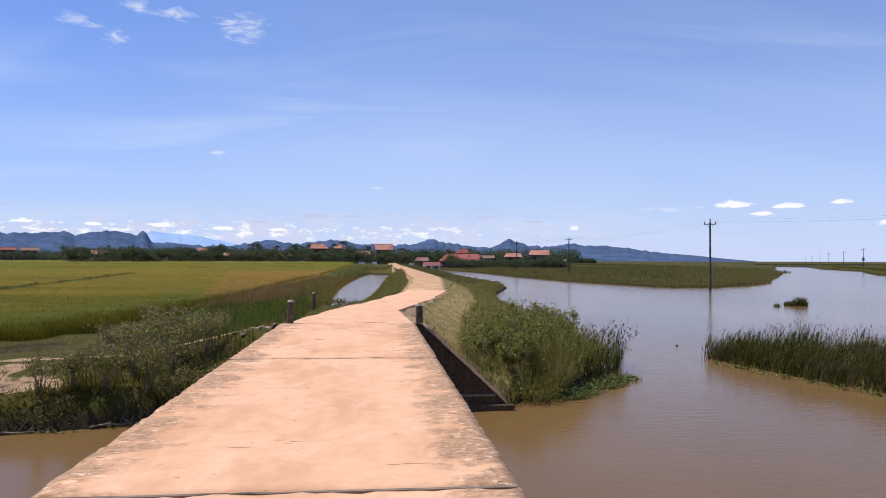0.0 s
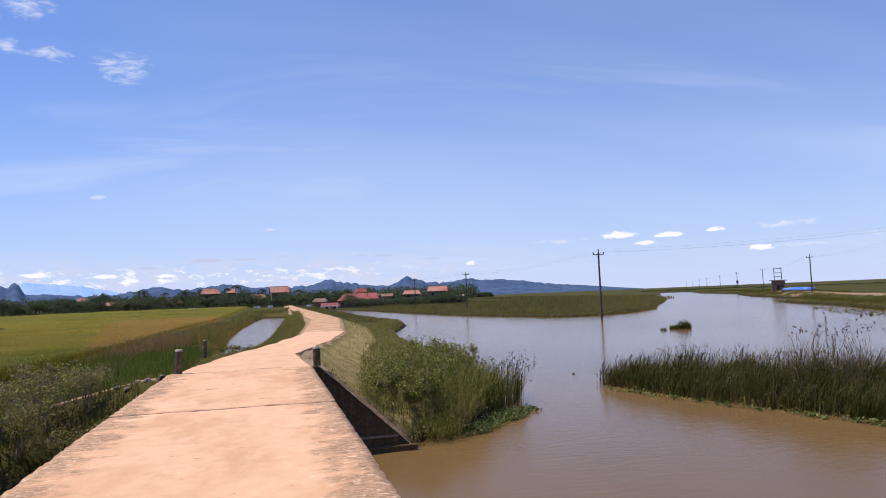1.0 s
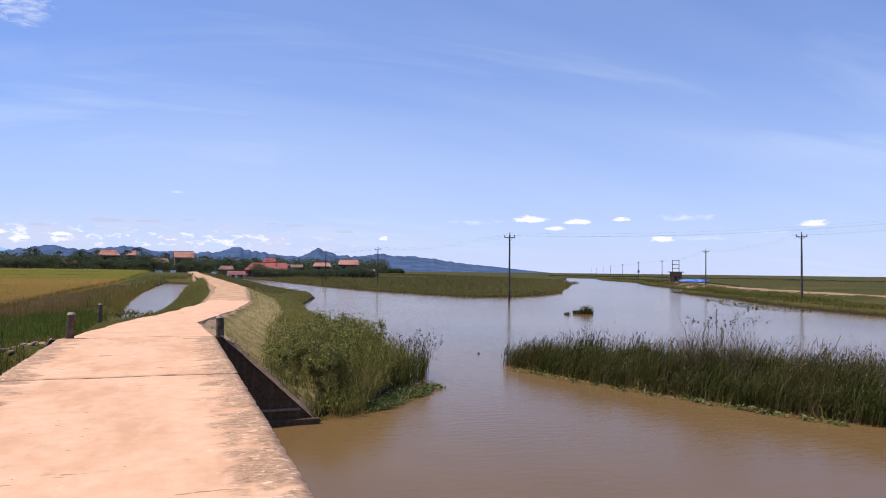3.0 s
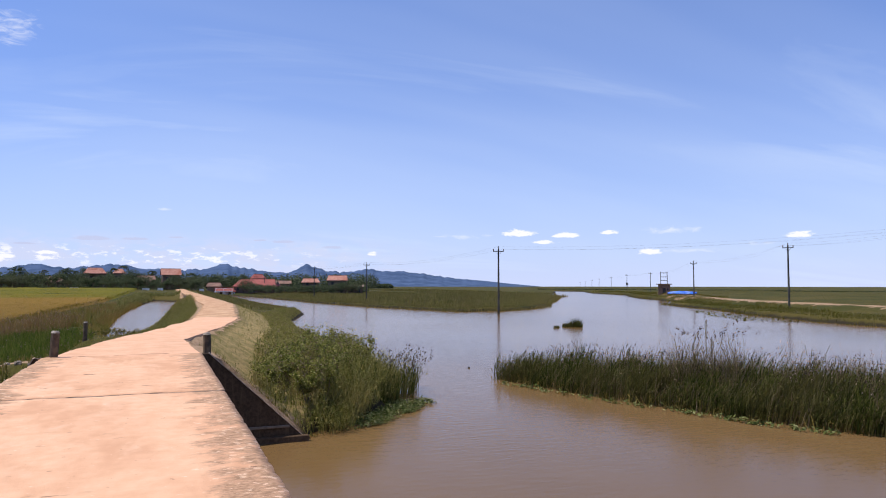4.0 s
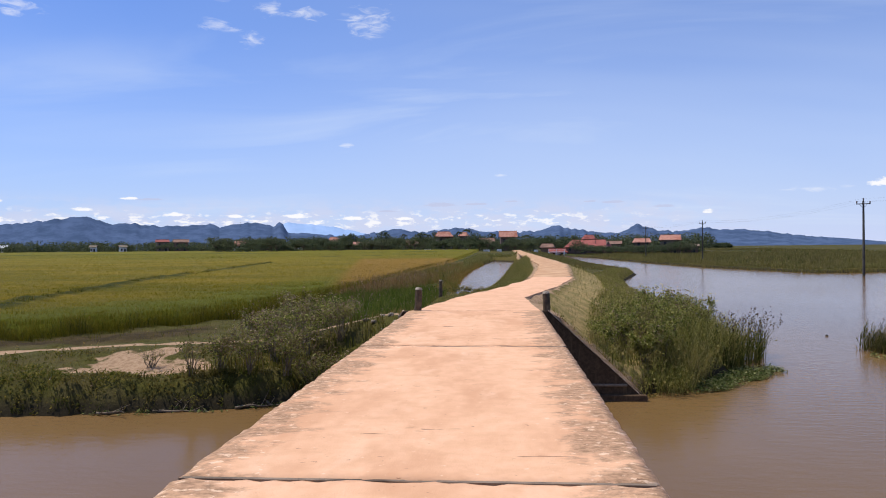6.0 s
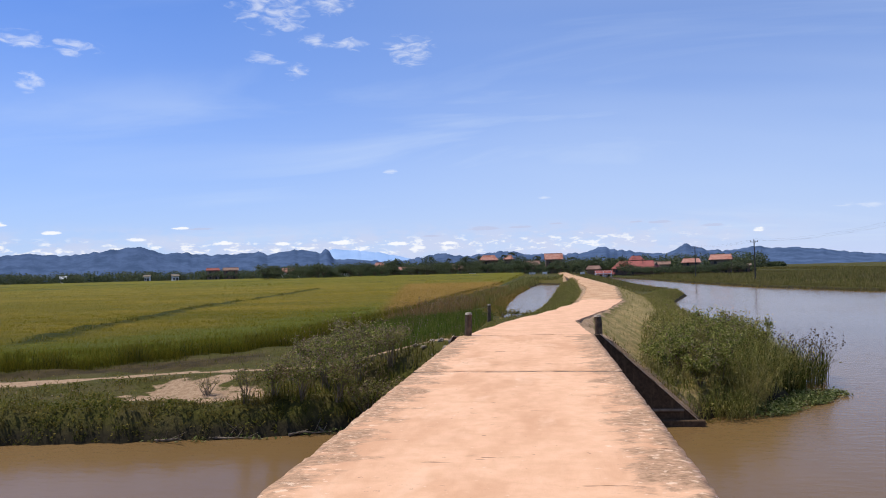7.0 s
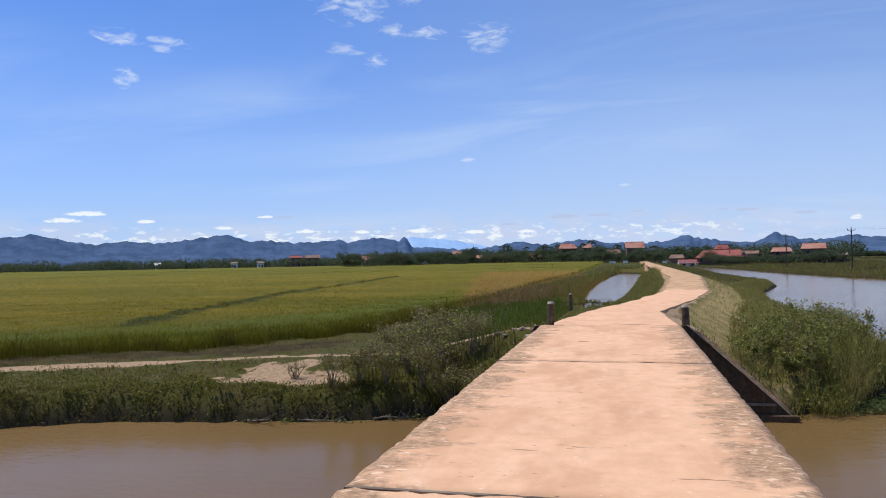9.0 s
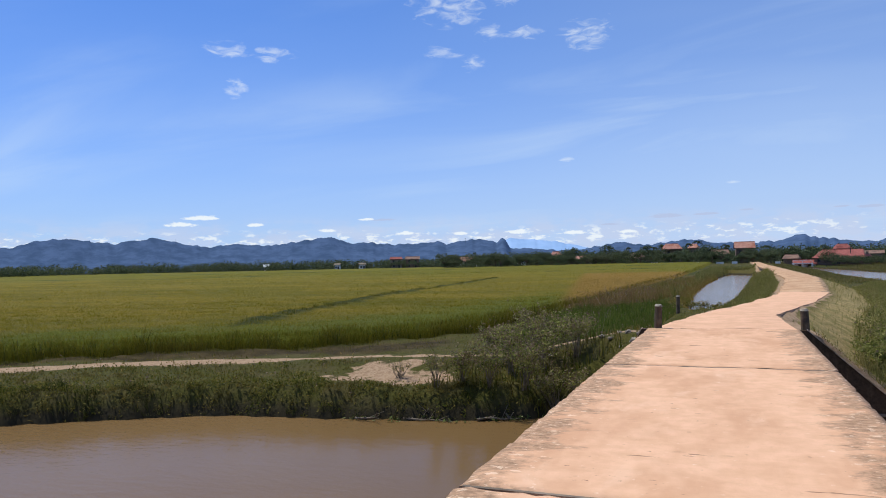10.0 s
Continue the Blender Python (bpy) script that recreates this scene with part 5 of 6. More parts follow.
tall_grass("canal_grass", [(-2.0, 30), (1.0, 33), (2.5, 44), (3.4, 58), (4.1, 80), (4.6, 110), (5.0, 170), (4.6, 178), (3.6, 140), (1.8, 95), (0.0, 62), (-1.4, 49), (-2.4, 44)], 45, (0.35, 0.85), (0.020, 0.045), [M_SEDGE, M_HEAD], "green grass between canal and road", 93, (0.1, 0.8), 0.02, None, lambda x, y: (1 + 0.3 * waves(x, y, 2.5, 103)) * (0.4 + 0.6 * smoothstep(y + 9 * (x - road_right(y) + road_wide(y) + 1.5), 58, 92)), "grass", 1, 2)
tall_grass("canal_grass", strip([(-3.3, 50), (-3.6, 56), (-3.85, 66), (-4.2, 90), (-4.0, 118), (-2.9, 148)], 1.0), 45, (0.35, 0.75), (0.025, 0.05), [M_RUSSET, M_SEDGE], "brownish grass hanging over the canal edge", 89, (0.2, 0.9), 0.1, WATER - 0.02, None, "grass", 1, 1)
tall_grass("canal_grass", [(-4.6, 60), (-4.4, 90), (-4.0, 120), (-2.8, 150), (-0.4, 192), (5, 184), (6.0, 200), (-5.0, 210), (-6.5, 150), (-5.0, 110)], 10, (0.5, 1.0), (0.06, 0.12), [M_SEDGE, M_RUSSET], "green and brown grass along the canal", 94, (0.1, 0.6), 0.05)
tall_grass("verge_grass", [(-1.7, 18.0), (-1.35, 20.0), (-0.95, 22.5), (0.4, 28), (1.6, 34), (2.2, 40), (-1.5, 36), (-2.6, 26), (-3.4, 20.5), (-2.6, 18.3)], 45, (0.06, 0.22), (0.012, 0.026), [M_STRAW, M_TURF], "thin dry grass at the roadside", 95, (0.2, 0.8))

# marsh across the river
MARSH_NEAR = [(27.5, 270), (30.0, 230), (31.2, 200), (32.0, 161), (35.0, 122), (40.8, 95.6), (50.3, 97.4), (58.4, 104.2), (67.4, 115), (78.5, 134), (93.5, 157), (127.5, 212), (118, 222), (98, 182), (72, 142), (56, 122), (46, 113), (42, 130), (38, 165), (34, 207)]
tall_grass("marsh_grass", MARSH_NEAR, 24.0, (0.2, 0.85), (0.020, 0.048), [M_MARSH, M_SEDGE], "olive marsh grass at the edge of the river", 97, (0.1, 1.0), 0.0, WATER, lambda x, y: 0.95 + 0.32 * waves(x, y, 5, 96) + 0.2 * waves(x, y, 1.9, 94) + 0.15 * waves(x, y, 20, 95))
MARSH_IN = [(34, 207), (38, 165), (42, 130), (46, 113), (56, 122), (72, 142), (98, 182), (118, 222), (140, 300), (36, 330)]
tall_grass("marsh_grass", MARSH_IN, 2.2, (0.5, 1.0), (0.08, 0.2), [M_MARSH, M_SEDGE], "brownish olive marsh grass on flat ground", 98, (0.05, 0.5), 0.0, WATER)
tall_grass("marsh_grass", [(126, 216), (134, 217), (146, 262), (154, 330), (200, 560), (150, 560), (130, 330)], 0.7, (0.8, 1.3), (0.2, 0.45), [M_MARSH, M_SEDGE], "distant marsh grass towards the river mouth", 99, (0.05, 0.5), 0.0, WATER)

# far bank
EAST_EDGE = [(60.4, 38), (64.3, 55.9), (71.4, 71.6), (81.8, 89.5), (88.2, 104.5), (97.3, 122.8), (111.5, 131.2), (121.4, 150.6), (145.2, 197), (179.2, 248), (216, 330), (224, 326), (190, 240), (156, 190), (132, 144), (118, 124),
             (104, 114), (96, 100), (91, 86), (80, 68), (72, 52), (67, 36)]
tall_grass("bank_brush", EAST_EDGE, 12.0, (0.35, 1.1), (0.02, 0.048), [M_TURF, M_RUSSET], "brown brush along the far river bank", 100, (0.1, 1.0), 0.0, WATER, lambda x, y: smoothstep(waves(x, y, 5, 96) + 0.5 * waves(x, y, 1.7, 95), -0.3, 0.9) * smoothstep(line_distance(x, y, EAST_TRACK), 1.0, 2.4), "brush", 1)
tall_grass("bank_grass", EAST_EDGE, 9.0, (0.06, 0.26), (0.03, 0.07), [M_TURF, M_MARSH], "grass along the far river bank", 101, (0.1, 0.6), 0.0, WATER, lambda x, y: smoothstep(line_distance(x, y, EAST_TRACK), 1.2, 2.6))
EAST_IN = [(79, 40), (88, 66), (98, 90), (108, 108), (136, 140), (170, 186), (215, 250), (300, 380), (370, 400), (322, 290), (280, 150), (240, 60)]
tall_grass("field_grass", EAST_IN, 1.1, (0.05, 0.15), (0.06, 0.14), [M_MARSH, M_STRAW], "flat olive grassland behind the far bank", 102, (0.1, 0.6))

# clumps out in the water
tall_grass("grass_clump", [(35.2, 57.0), (36.6, 56.4), (37.5, 57.6), (36.6, 58.6), (35.6, 58.2)], 190, (0.65, 1.2), (0.03, 0.06), [M_REED, M_RUSSET], "small hummock of grass in mid-river", 104, (0.2, 0.9), 0.0, WATER - 0.03, lambda x, y: 1.15 - 0.75 * np.clip(np.hypot(x - 36.6, y - 57.5) / 1.1, 0, 1))
tall_grass("grass_clump", [(33.7, 56.4), (34.3, 56.2), (34.4, 56.8), (33.9, 57.0)], 120, (0.2, 0.45), (0.03, 0.06), [M_REED, M_SEDGE], "tiny grass hummock beside the larger one", 105, (0.2, 0.9), 0.0, WATER - 0.03)


# ---- shrubs beside the bridge ----
def shrub(x, y, high, spread, leaves, seed, label, leaf=(0.03, 0.06), bare=0.0, dead=0.0, mat_leaf=M_SHRUB):
    rng = np.random.RandomState(seed)
    z = float(land_height(np.array([x]), np.array([y]))[0])
    thing = tagged(empty("shrub", pose(x, y, max(z, WATER) - 0.03)), label, "shrub", "shrubs on the bank")
    bm = bmesh.new()
    ends = []
    for k in range(12):
        a = rng.uniform(0, 6.283)
        out = rng.uniform(0.15, 1.0) * spread
        top = Vector((math.cos(a) * out, math.sin(a) * out, high * rng.uniform(0.65, 1.0)))
        mid = Vector((top.x * 0.35, top.y * 0.35, top.z * 0.5)) + Vector(rng.normal(size=3) * 0.05)
        bm_tube(bm, (rng.normal() * 0.05, rng.normal() * 0.05, 0), mid, 0.011, 0.007, 5, False)
        bm_tube(bm, mid, top, 0.007, 0.003, 5, False)
        ends += [(mid, top)]
        for j in range(3):
            s = mid.lerp(top, rng.uniform(0.1, 0.8))
            e = s + Vector((rng.normal() * 0.28, rng.normal() * 0.28, rng.uniform(0.1, 0.4))) * spread
            bm_tube(bm, s, e, 0.004, 0.002, 4, False)
            ends.append((s, e))
    part("stem", bm, M_TWIG, thing, "thin pale brown twigs")
    n_dead = int(leaves * dead)
    for name, count, mat in (("foliage", leaves - n_dead, mat_leaf), ("withered_foliage", n_dead, M_WITHER)):
        if not count:
            continue
        pick, u = rng.randint(len(ends), size=count), rng.uniform(0.12 + bare, 1.06, count)
        if name != "foliage":
            u = rng.uniform(0.6, 1.15, count)
        a, b = np.array([tuple(e[0]) for e in ends])[pick], np.array([tuple(e[1]) for e in ends])[pick]
        c = a + (b - a) * u[:, None] + rng.normal(size=(count, 3)) * 0.085 * spread
        c[:, 2] = np.maximum(c[:, 2], 0.04)
        v, f = petals(rng, c, rng.uniform(leaf[0], leaf[1], count), 0.2)
        ob = mesh_np(name, v, f, [mat])
        ob.parent = thing
    return thing


for k, (x, y, h, s) in enumerate([(-3.1, 17.2, 1.15, 0.75), (-3.9, 17.3, 1.35, 0.85), (-4.7, 17.2, 1.25, 0.85), (-5.5, 16.9, 1.2, 0.8), (-4.4, 18.2, 1.4, 0.9), (-5.3, 18.2, 1.3, 0.9),
                                  (-3.6, 18.5, 1.2, 0.8), (-6.3, 17.0, 1.1, 0.7), (-4.9, 19.4, 1.3, 0.9), (-6.1, 19.2, 1.1, 0.8), (-5.6, 21.2, 1.2, 0.9), (-4.4, 21.4, 1.2, 0.9),
                                  (-6.8, 22.6, 1.1, 0.8), (-5.2, 23.6, 1.1, 0.9)]):
    shrub(x, y, h, s * 0.9, 1100, 120 + k, "straggly riverside shrub with dull green and withered leaves", (0.022, 0.050), 0.0, 0.30, M_BUSH)
shrub(-6.9, 16.7, 0.95, 0.55, 420, 140, "pale half-bare shrub at the water's edge", (0.02, 0.045), 0.1)
shrub(-8.5, 17.9, 0.55, 0.38, 260, 141, "small dry brown shrub on the sand patch", (0.015, 0.03), 0.0)
for k, (x, y) in enumerate([(-2.9, 45.5), (-2.2, 46.5), (-1.5, 47.2), (-0.8, 48.5)]):
    shrub(x, y, 0.55, 0.55, 260, 146 + k, "low pale-leaved shrub at the canal end", (0.04, 0.08), 0.1)
for k, (x, y, h, s) in enumerate([(3.5, 19.6, 0.75, 0.5), (3.9, 20.6, 0.95, 0.6), (4.3, 21.4, 1.25, 0.7), (4.4, 23.0, 1.1, 0.8), (5.2, 23.6, 1.45, 0.85), (5.6, 21.6, 1.35, 0.75), (6.3, 24.2, 1.6, 0.8), (5.0, 26.0, 1.0, 0.9),
                                  (6.4, 27.0, 1.2, 0.85), (7.3, 26.2, 1.35, 0.8), (5.9, 25.2, 1.5, 0.8), (3.9, 22.0, 0.8, 0.6), (5.6, 22.8, 1.5, 0.7), (5.0, 19.6, 1.2, 0.6), (6.9, 23.2, 1.5, 0.65), (4.4, 19.0, 0.8, 0.5)]):
    shrub(x, y, h * 1.08, s, 1700, 242 + k, "leafy green shrub among the bank grass", (0.022, 0.056), 0.0, 0.06, M_BUSH)
tall_grass("dry_stalks", [(-7.0, 16.9), (-5.0, 17.0), (-3.4, 17.4), (-2.6, 18.4), (-3.2, 19.6), (-4.4, 22.4), (-6.8, 23.4), (-7.6, 21.0), (-6.4, 19.4)], 7, (0.7, 1.5), (0.007, 0.014), [M_WITHER, M_WITHER], "withered brown stalks standing among the shrubs", 152, (0.1, 0.6), 0.6, None, None, "weeds", 2, 2)
tall_grass("shrub_undergrowth", [(-7.2, 16.3), (-5.0, 16.8), (-3.6, 17.0), (-2.2, 17.3), (-2.4, 18.6), (-3.4, 19.2), (-6.6, 19.0), (-7.2, 17.6)], 70, (0.15, 0.5), (0.018, 0.035), [M_TURF, M_HEAD], "tangled dark undergrowth below the shrubs", 150, (0.1, 0.7), 0.02)


def rock(x, y, r, seed):
    rng = random.Random(seed)
    bm = bmesh.new()
    bmesh.ops.create_icosphere(bm, subdivisions=2, radius=r)
    for v in bm.verts:
        k = 1 + 0.35 * noise.noise(v.co * (1.6 / r) + Vector((seed, 0, 0)))
        v.co = Vector((v.co.x * k * 1.25, v.co.y * k, v.co.z * k * 0.7))
    me = bpy.data.meshes.new("rock")
    bm.to_mesh(me)
    bm.free()
    me.materials.append(M_STONE)
    ob = new("rock", me)
    z = float(land_height(np.array([x]), np.array([y]))[0])
    ob.matrix_basis = pose(x, y, max(z, WATER) + r * 0.2, rng.uniform(-15, 15), rng.uniform(-15, 15), rng.uniform(0, 360))
    return tagged(ob, "pale rough field stone on the bank", "rock", "stones by the bridge end")


for k, (x, y, r) in enumerate([(-2.05, 18.1, 0.10), (-2.4, 18.3, 0.08), (-2.3, 18.9, 0.09), (-2.75, 18.7, 0.07), (-2.0, 18.7, 0.07), (-3.0, 19.0, 0.08), (-2.6, 19.3, 0.07), (-2.15, 18.4, 0.06), (-1.9, 18.35, 0.05)]):
    rock(x, y, r, k + 3)


def driftwood(x, y, turn, long, seed):
    rng = random.Random(seed)
    thing = tagged(empty("driftwood", pose(x, y, WATER + 0.05, 0, 4, turn)), "grey-brown dead branch lying at the water's edge", "branch", "dead branches")
    bm = bmesh.new()
    p, r = Vector((0, 0, 0)), 0.032
    pts = [p]
    for k in range(6):
        p = p + Vector((long / 6, rng.uniform(-0.06, 0.06), rng.uniform(-0.02, 0.06)))
        pts.append(p)
    for k, (a, b) in enumerate(zip(pts, pts[1:])):
        bm_tube(bm, a, b, r * (1 - k / 8), r * (1 - (k + 1) / 8), 6)
    part("stem", bm, M_TWIG, thing)
    for k in (1, 2, 3, 4, 5):
        e = pts[k] + Vector((rng.uniform(0.05, 0.3), rng.uniform(-0.3, 0.3), rng.uniform(0.08, 0.35)))
        part("twig", bm_tube(bm := bmesh.new(), pts[k], e, 0.011, 0.004, 5), M_TWIG, thing)
    return thing


for k, (x, y, turn, long) in enumerate([(-7.4, 15.75, 12, 1.3), (-6.6, 16.05, 165, 1.0), (-5.6, 16.15, 25, 1.2), (-4.9, 16.55, 150, 0.9), (-8.6, 15.5, -8, 0.8)]):
    driftwood(x, y, turn, long, 300 + k)


# ---- power line ----
def spot(bearing, dist, z=0.0):
    a = radians(bearing)
    return Vector((0.5 + dist * math.sin(a), -0.3 + dist * math.cos(a), z))


def utility_pole(at, foot, top, turn, label, transformer=False, arms=1):
    thing = tagged(empty("utility_pole", pose(at.x, at.y, foot, 0, 0, turn)), label, "utility pole", "power line poles")
    h = top - foot
    part("pole", bm_tube(bmesh.new(), (0, 0, -1.2), (0, 0, h), 0.17, 0.10, 10), M_POLE, thing)
    for k in range(arms):
        z = h - 0.35 - 0.8 * k
        part("crossarm", bm_box(bmesh.new(), -0.72, -0.15, z - 0.05, 0.72, -0.06, z + 0.05, 0.008), M_STEEL, thing)
        for x in (-0.66, 0.66):
            bm = bm_tube(bmesh.new(), (x, -0.105, z + 0.052), (x, -0.105, z + 0.32), 0.06, 0.075, 8)
            part("insulator", bm, M_PORCELAIN, thing)
        bm = bm_tube(bmesh.new(), (-0.4, -0.105, z - 0.05), (0, -0.105, z - 0.5), 0.02, 0.02, 5)
        bm_tube(bm, (0.4, -0.105, z - 0.05), (0, -0.105, z - 0.5), 0.02, 0.02, 5)
        part("brace", bm, M_STEEL, thing)
    part("insulator", bm_tube(bmesh.new(), (0, 0, h + 0.002), (0, 0, h + 0.32), 0.055, 0.075, 8), M_PORCELAIN, thing)
    if transformer:
        part("platform", bm_box(bmesh.new(), -0.9, -0.5, h * 0.35, 0.9, 0.5, h * 0.35 + 0.12, 0.01), M_STEEL, thing)
        part("transformer", bm_box(bmesh.new(), -0.5, -0.4, h * 0.35 + 0.122, 0.5, 0.4, h * 0.35 + 1.3, 0.06), M_STEEL, thing)
    return thing


POLES = [  # bearing, distance, foot, top, turn
    (26.0, 96.5, WATER, 6.55, -25), (15.5, 166.0, -1.7, 6.7, -15), (11.4, 205.0, -1.2, 6.7, -12), (7.6, 300.0, 0.1, 5.1, -8),
    (47.2, 113.0, -1.05, 7.4, -40), (40.75, 182.0, -0.75, 7.35, -40), (37.6, 318.0, -0.8, 7.3, -36), (35.86, 368.0, -0.8, 7.3, -36),
    (34.67, 470.0, -0.8, 7.3, -34), (33.75, 563.0, -0.8, 7.3, -33), (33.2, 690.0, -0.8, 7.2, -33), (32.7, 830.0, -0.8, 7.2, -33), (32.3, 1000.0, -0.8, 7.2, -33),
    (58.0, 92.0, -1.05, 8.1, -50),
]
LABELS = {0: "grey concrete power pole standing in the river", 1: "grey concrete power pole on the marsh"}
for k, (a, d, foot, top, turn) in enumerate(POLES):
    utility_pole(spot(a, d), foot, top, turn, LABELS.get(k, "grey concrete power pole on the flat bank" if k < 4 else "grey concrete power pole on the flat far bank"), k == 7, 1)


def wire(a, b, sag, label):
    n = 14
    pts = [a.lerp(b, i / n) - Vector((0, 0, sag * 4 * (i / n) * (1 - i / n))) for i in range(n + 1)]
    bm = bmesh.new()
    for p, q in zip(pts, pts[1:]):
        bm_tube(bm, p, q, 0.004, 0.004, 4, False)
    me = bpy.data.meshes.new("power_cable")
    bm.to_mesh(me)
    bm.free()
    me.materials.append(M_WIRE)
    return tagged(new("power_cable", me), label, "cable", "power line cables")


def pole_heads(k):
    a, d, foot, top, turn = POLES[k]
    p, side = spot(a, d), Vector((math.cos(radians(turn)), math.sin(radians(turn)), 0))
    return [p + side * s * 0.66 + Vector((0, 0, top - 0.05)) for s in (-1, 1)] + [p + Vector((0, 0, top + 0.3))]


for i, j, sag in ((3, 2, 0.6), (2, 1, 0.5), (1, 0, 0.9), (0, 13, 0.9), (13, 4, 0.5), (4, 5, 0.9), (5, 6, 1.2), (6, 7, 0.6), (7, 8, 0.9), (8, 9, 0.9)):
    for a, b in zip(pole_heads(i), pole_heads(j)):
        wire(a, b, sag, "thin sagging power cable between concrete poles")


# ---- pump house and blue cover on the far bank ----
def pump_house():
    c = spot(38.6, 228)
    thing = tagged(empty("pump_house", pose(c.x, c.y, -0.95, 0, 0, -38)), "grey brick pump house with steel frame on its flat roof", "pump house")
    bm = bm_box(bmesh.new(), -1.75, -1.6, -0.6, 1.75, 1.6, 3.05, 0.03)
    part("wall", bm, M_BRICK, thing)
    part("roof", bm_box(bmesh.new(), -2.3, -2.1, 3.052, 2.3, 2.1, 3.30, 0.03), M_SLAB_SIDE, thing, "overhanging concrete slab roof")
    part("door", bm_box(bmesh.new(), -0.45, -1.66, -0.02, 0.45, -1.604, 1.95, 0.01), M_DARK, thing, "dark doorway")
    part("window", bm_box(bmesh.new(), 0.75, -1.65, 1.3, 1.25, -1.604, 1.9, 0.01), M_DARK, thing)
    for x in (-0.95, 0.95):
        for y in (-0.7, 0.7):
            part("upright", bm_box(bmesh.new(), x - 0.09, y - 0.09, 3.302, x + 0.09, y + 0.09, 6.85, 0.01), M_STEEL, thing)
    for z in (4.2, 5.3, 6.5):
        for y in (-0.7, 0.7):
            part("rail", bm_box(bmesh.new(), -0.86, y - 0.06, z, 0.86, y + 0.06, z + 0.14, 0.01), M_STEEL, thing)
    return thing


pump_house()


def covered_boat():
    c = spot(39.9, 214)
    thing = tagged(empty("covered_boat", pose(c.x, c.y, -0.95, 0, 0, -43)), "long boat under a bright blue sheet on the bank", "boat")
    bm = bmesh.new()
    rings = []
    for i in range(15):
        u = i / 14 * 2 - 1
        w = 1.0 * (1 - abs(u) ** 3) + 0.12
        h = 0.86 + 0.32 * math.cos(u * 1.4) + 0.05 * math.sin(i * 2.3)
        ring = [bm.verts.new((u * 3.9, math.cos(a) * w, 0.35 + math.sin(a) * (h - 0.35) + 0.03 * math.sin(i * 1.7 + a * 3))) for a in [math.pi * k / 8 for k in range(9)]]
        rings.append(ring)
    for r, s in zip(rings, rings[1:]):
        for k in range(8):
            bm.faces.new((r[k], r[k + 1], s[k + 1], s[k]))
    bm.faces.new(rings[0])
    bm.faces.new(rings[-1][::-1])
    bmesh.ops.recalc_face_normals(bm, faces=bm.faces)
    part("sheet", bm, M_BLUE, thing, "creased blue sheet")
    bm = bmesh.new()
    rings = []
    for i in range(13):
        u = i / 12 * 2 - 1
        w = 1.05 * (1 - abs(u) ** 2.4) + 0.05
        rings.append([bm.verts.new((u * 4.1, y, z)) for y, z in ((-w, 0.42 + 0.15 * u * u), (-w * 0.55, -0.08), (w * 0.55, -0.08), (w, 0.42 + 0.15 * u * u))])
    for r, s in zip(rings, rings[1:]):
        for k in range(3):
            bm.faces.new((r[k], s[k], s[k + 1], r[k + 1]))
        bm.faces.new((r[3], s[3], s[0], r[0]))
    bm.faces.new(rings[0])
    bm.faces.new(rings[-1])
    bmesh.ops.recalc_face_normals(bm, faces=bm.faces)
    part("hull", bm, M_BARK, thing, "dark wooden hull")
    return thing


covered_boat()


def float_marker():
    bm = bmesh.new()
    bmesh.ops.create_uvsphere(bm, u_segments=10, v_segments=7, radius=0.06)
    for v in bm.verts:
        v.co.z *= 0.8 if v.co.z > 0 else 1.1
    me = bpy.data.meshes.new("net_float")
    bm.to_mesh(me)
    bm.free()
    me.materials.append(M_DARK)
    ob = new("net_float", me)
    ob.matrix_basis = pose(14.0, 30.3, WATER + 0.02)
    return tagged(ob, "small dark net float on the water", "float")


float_marker()


# ---- village ----
def village_ground(p):
    return float(land_height(np.array([p.x]), np.array([p.y]))[0])


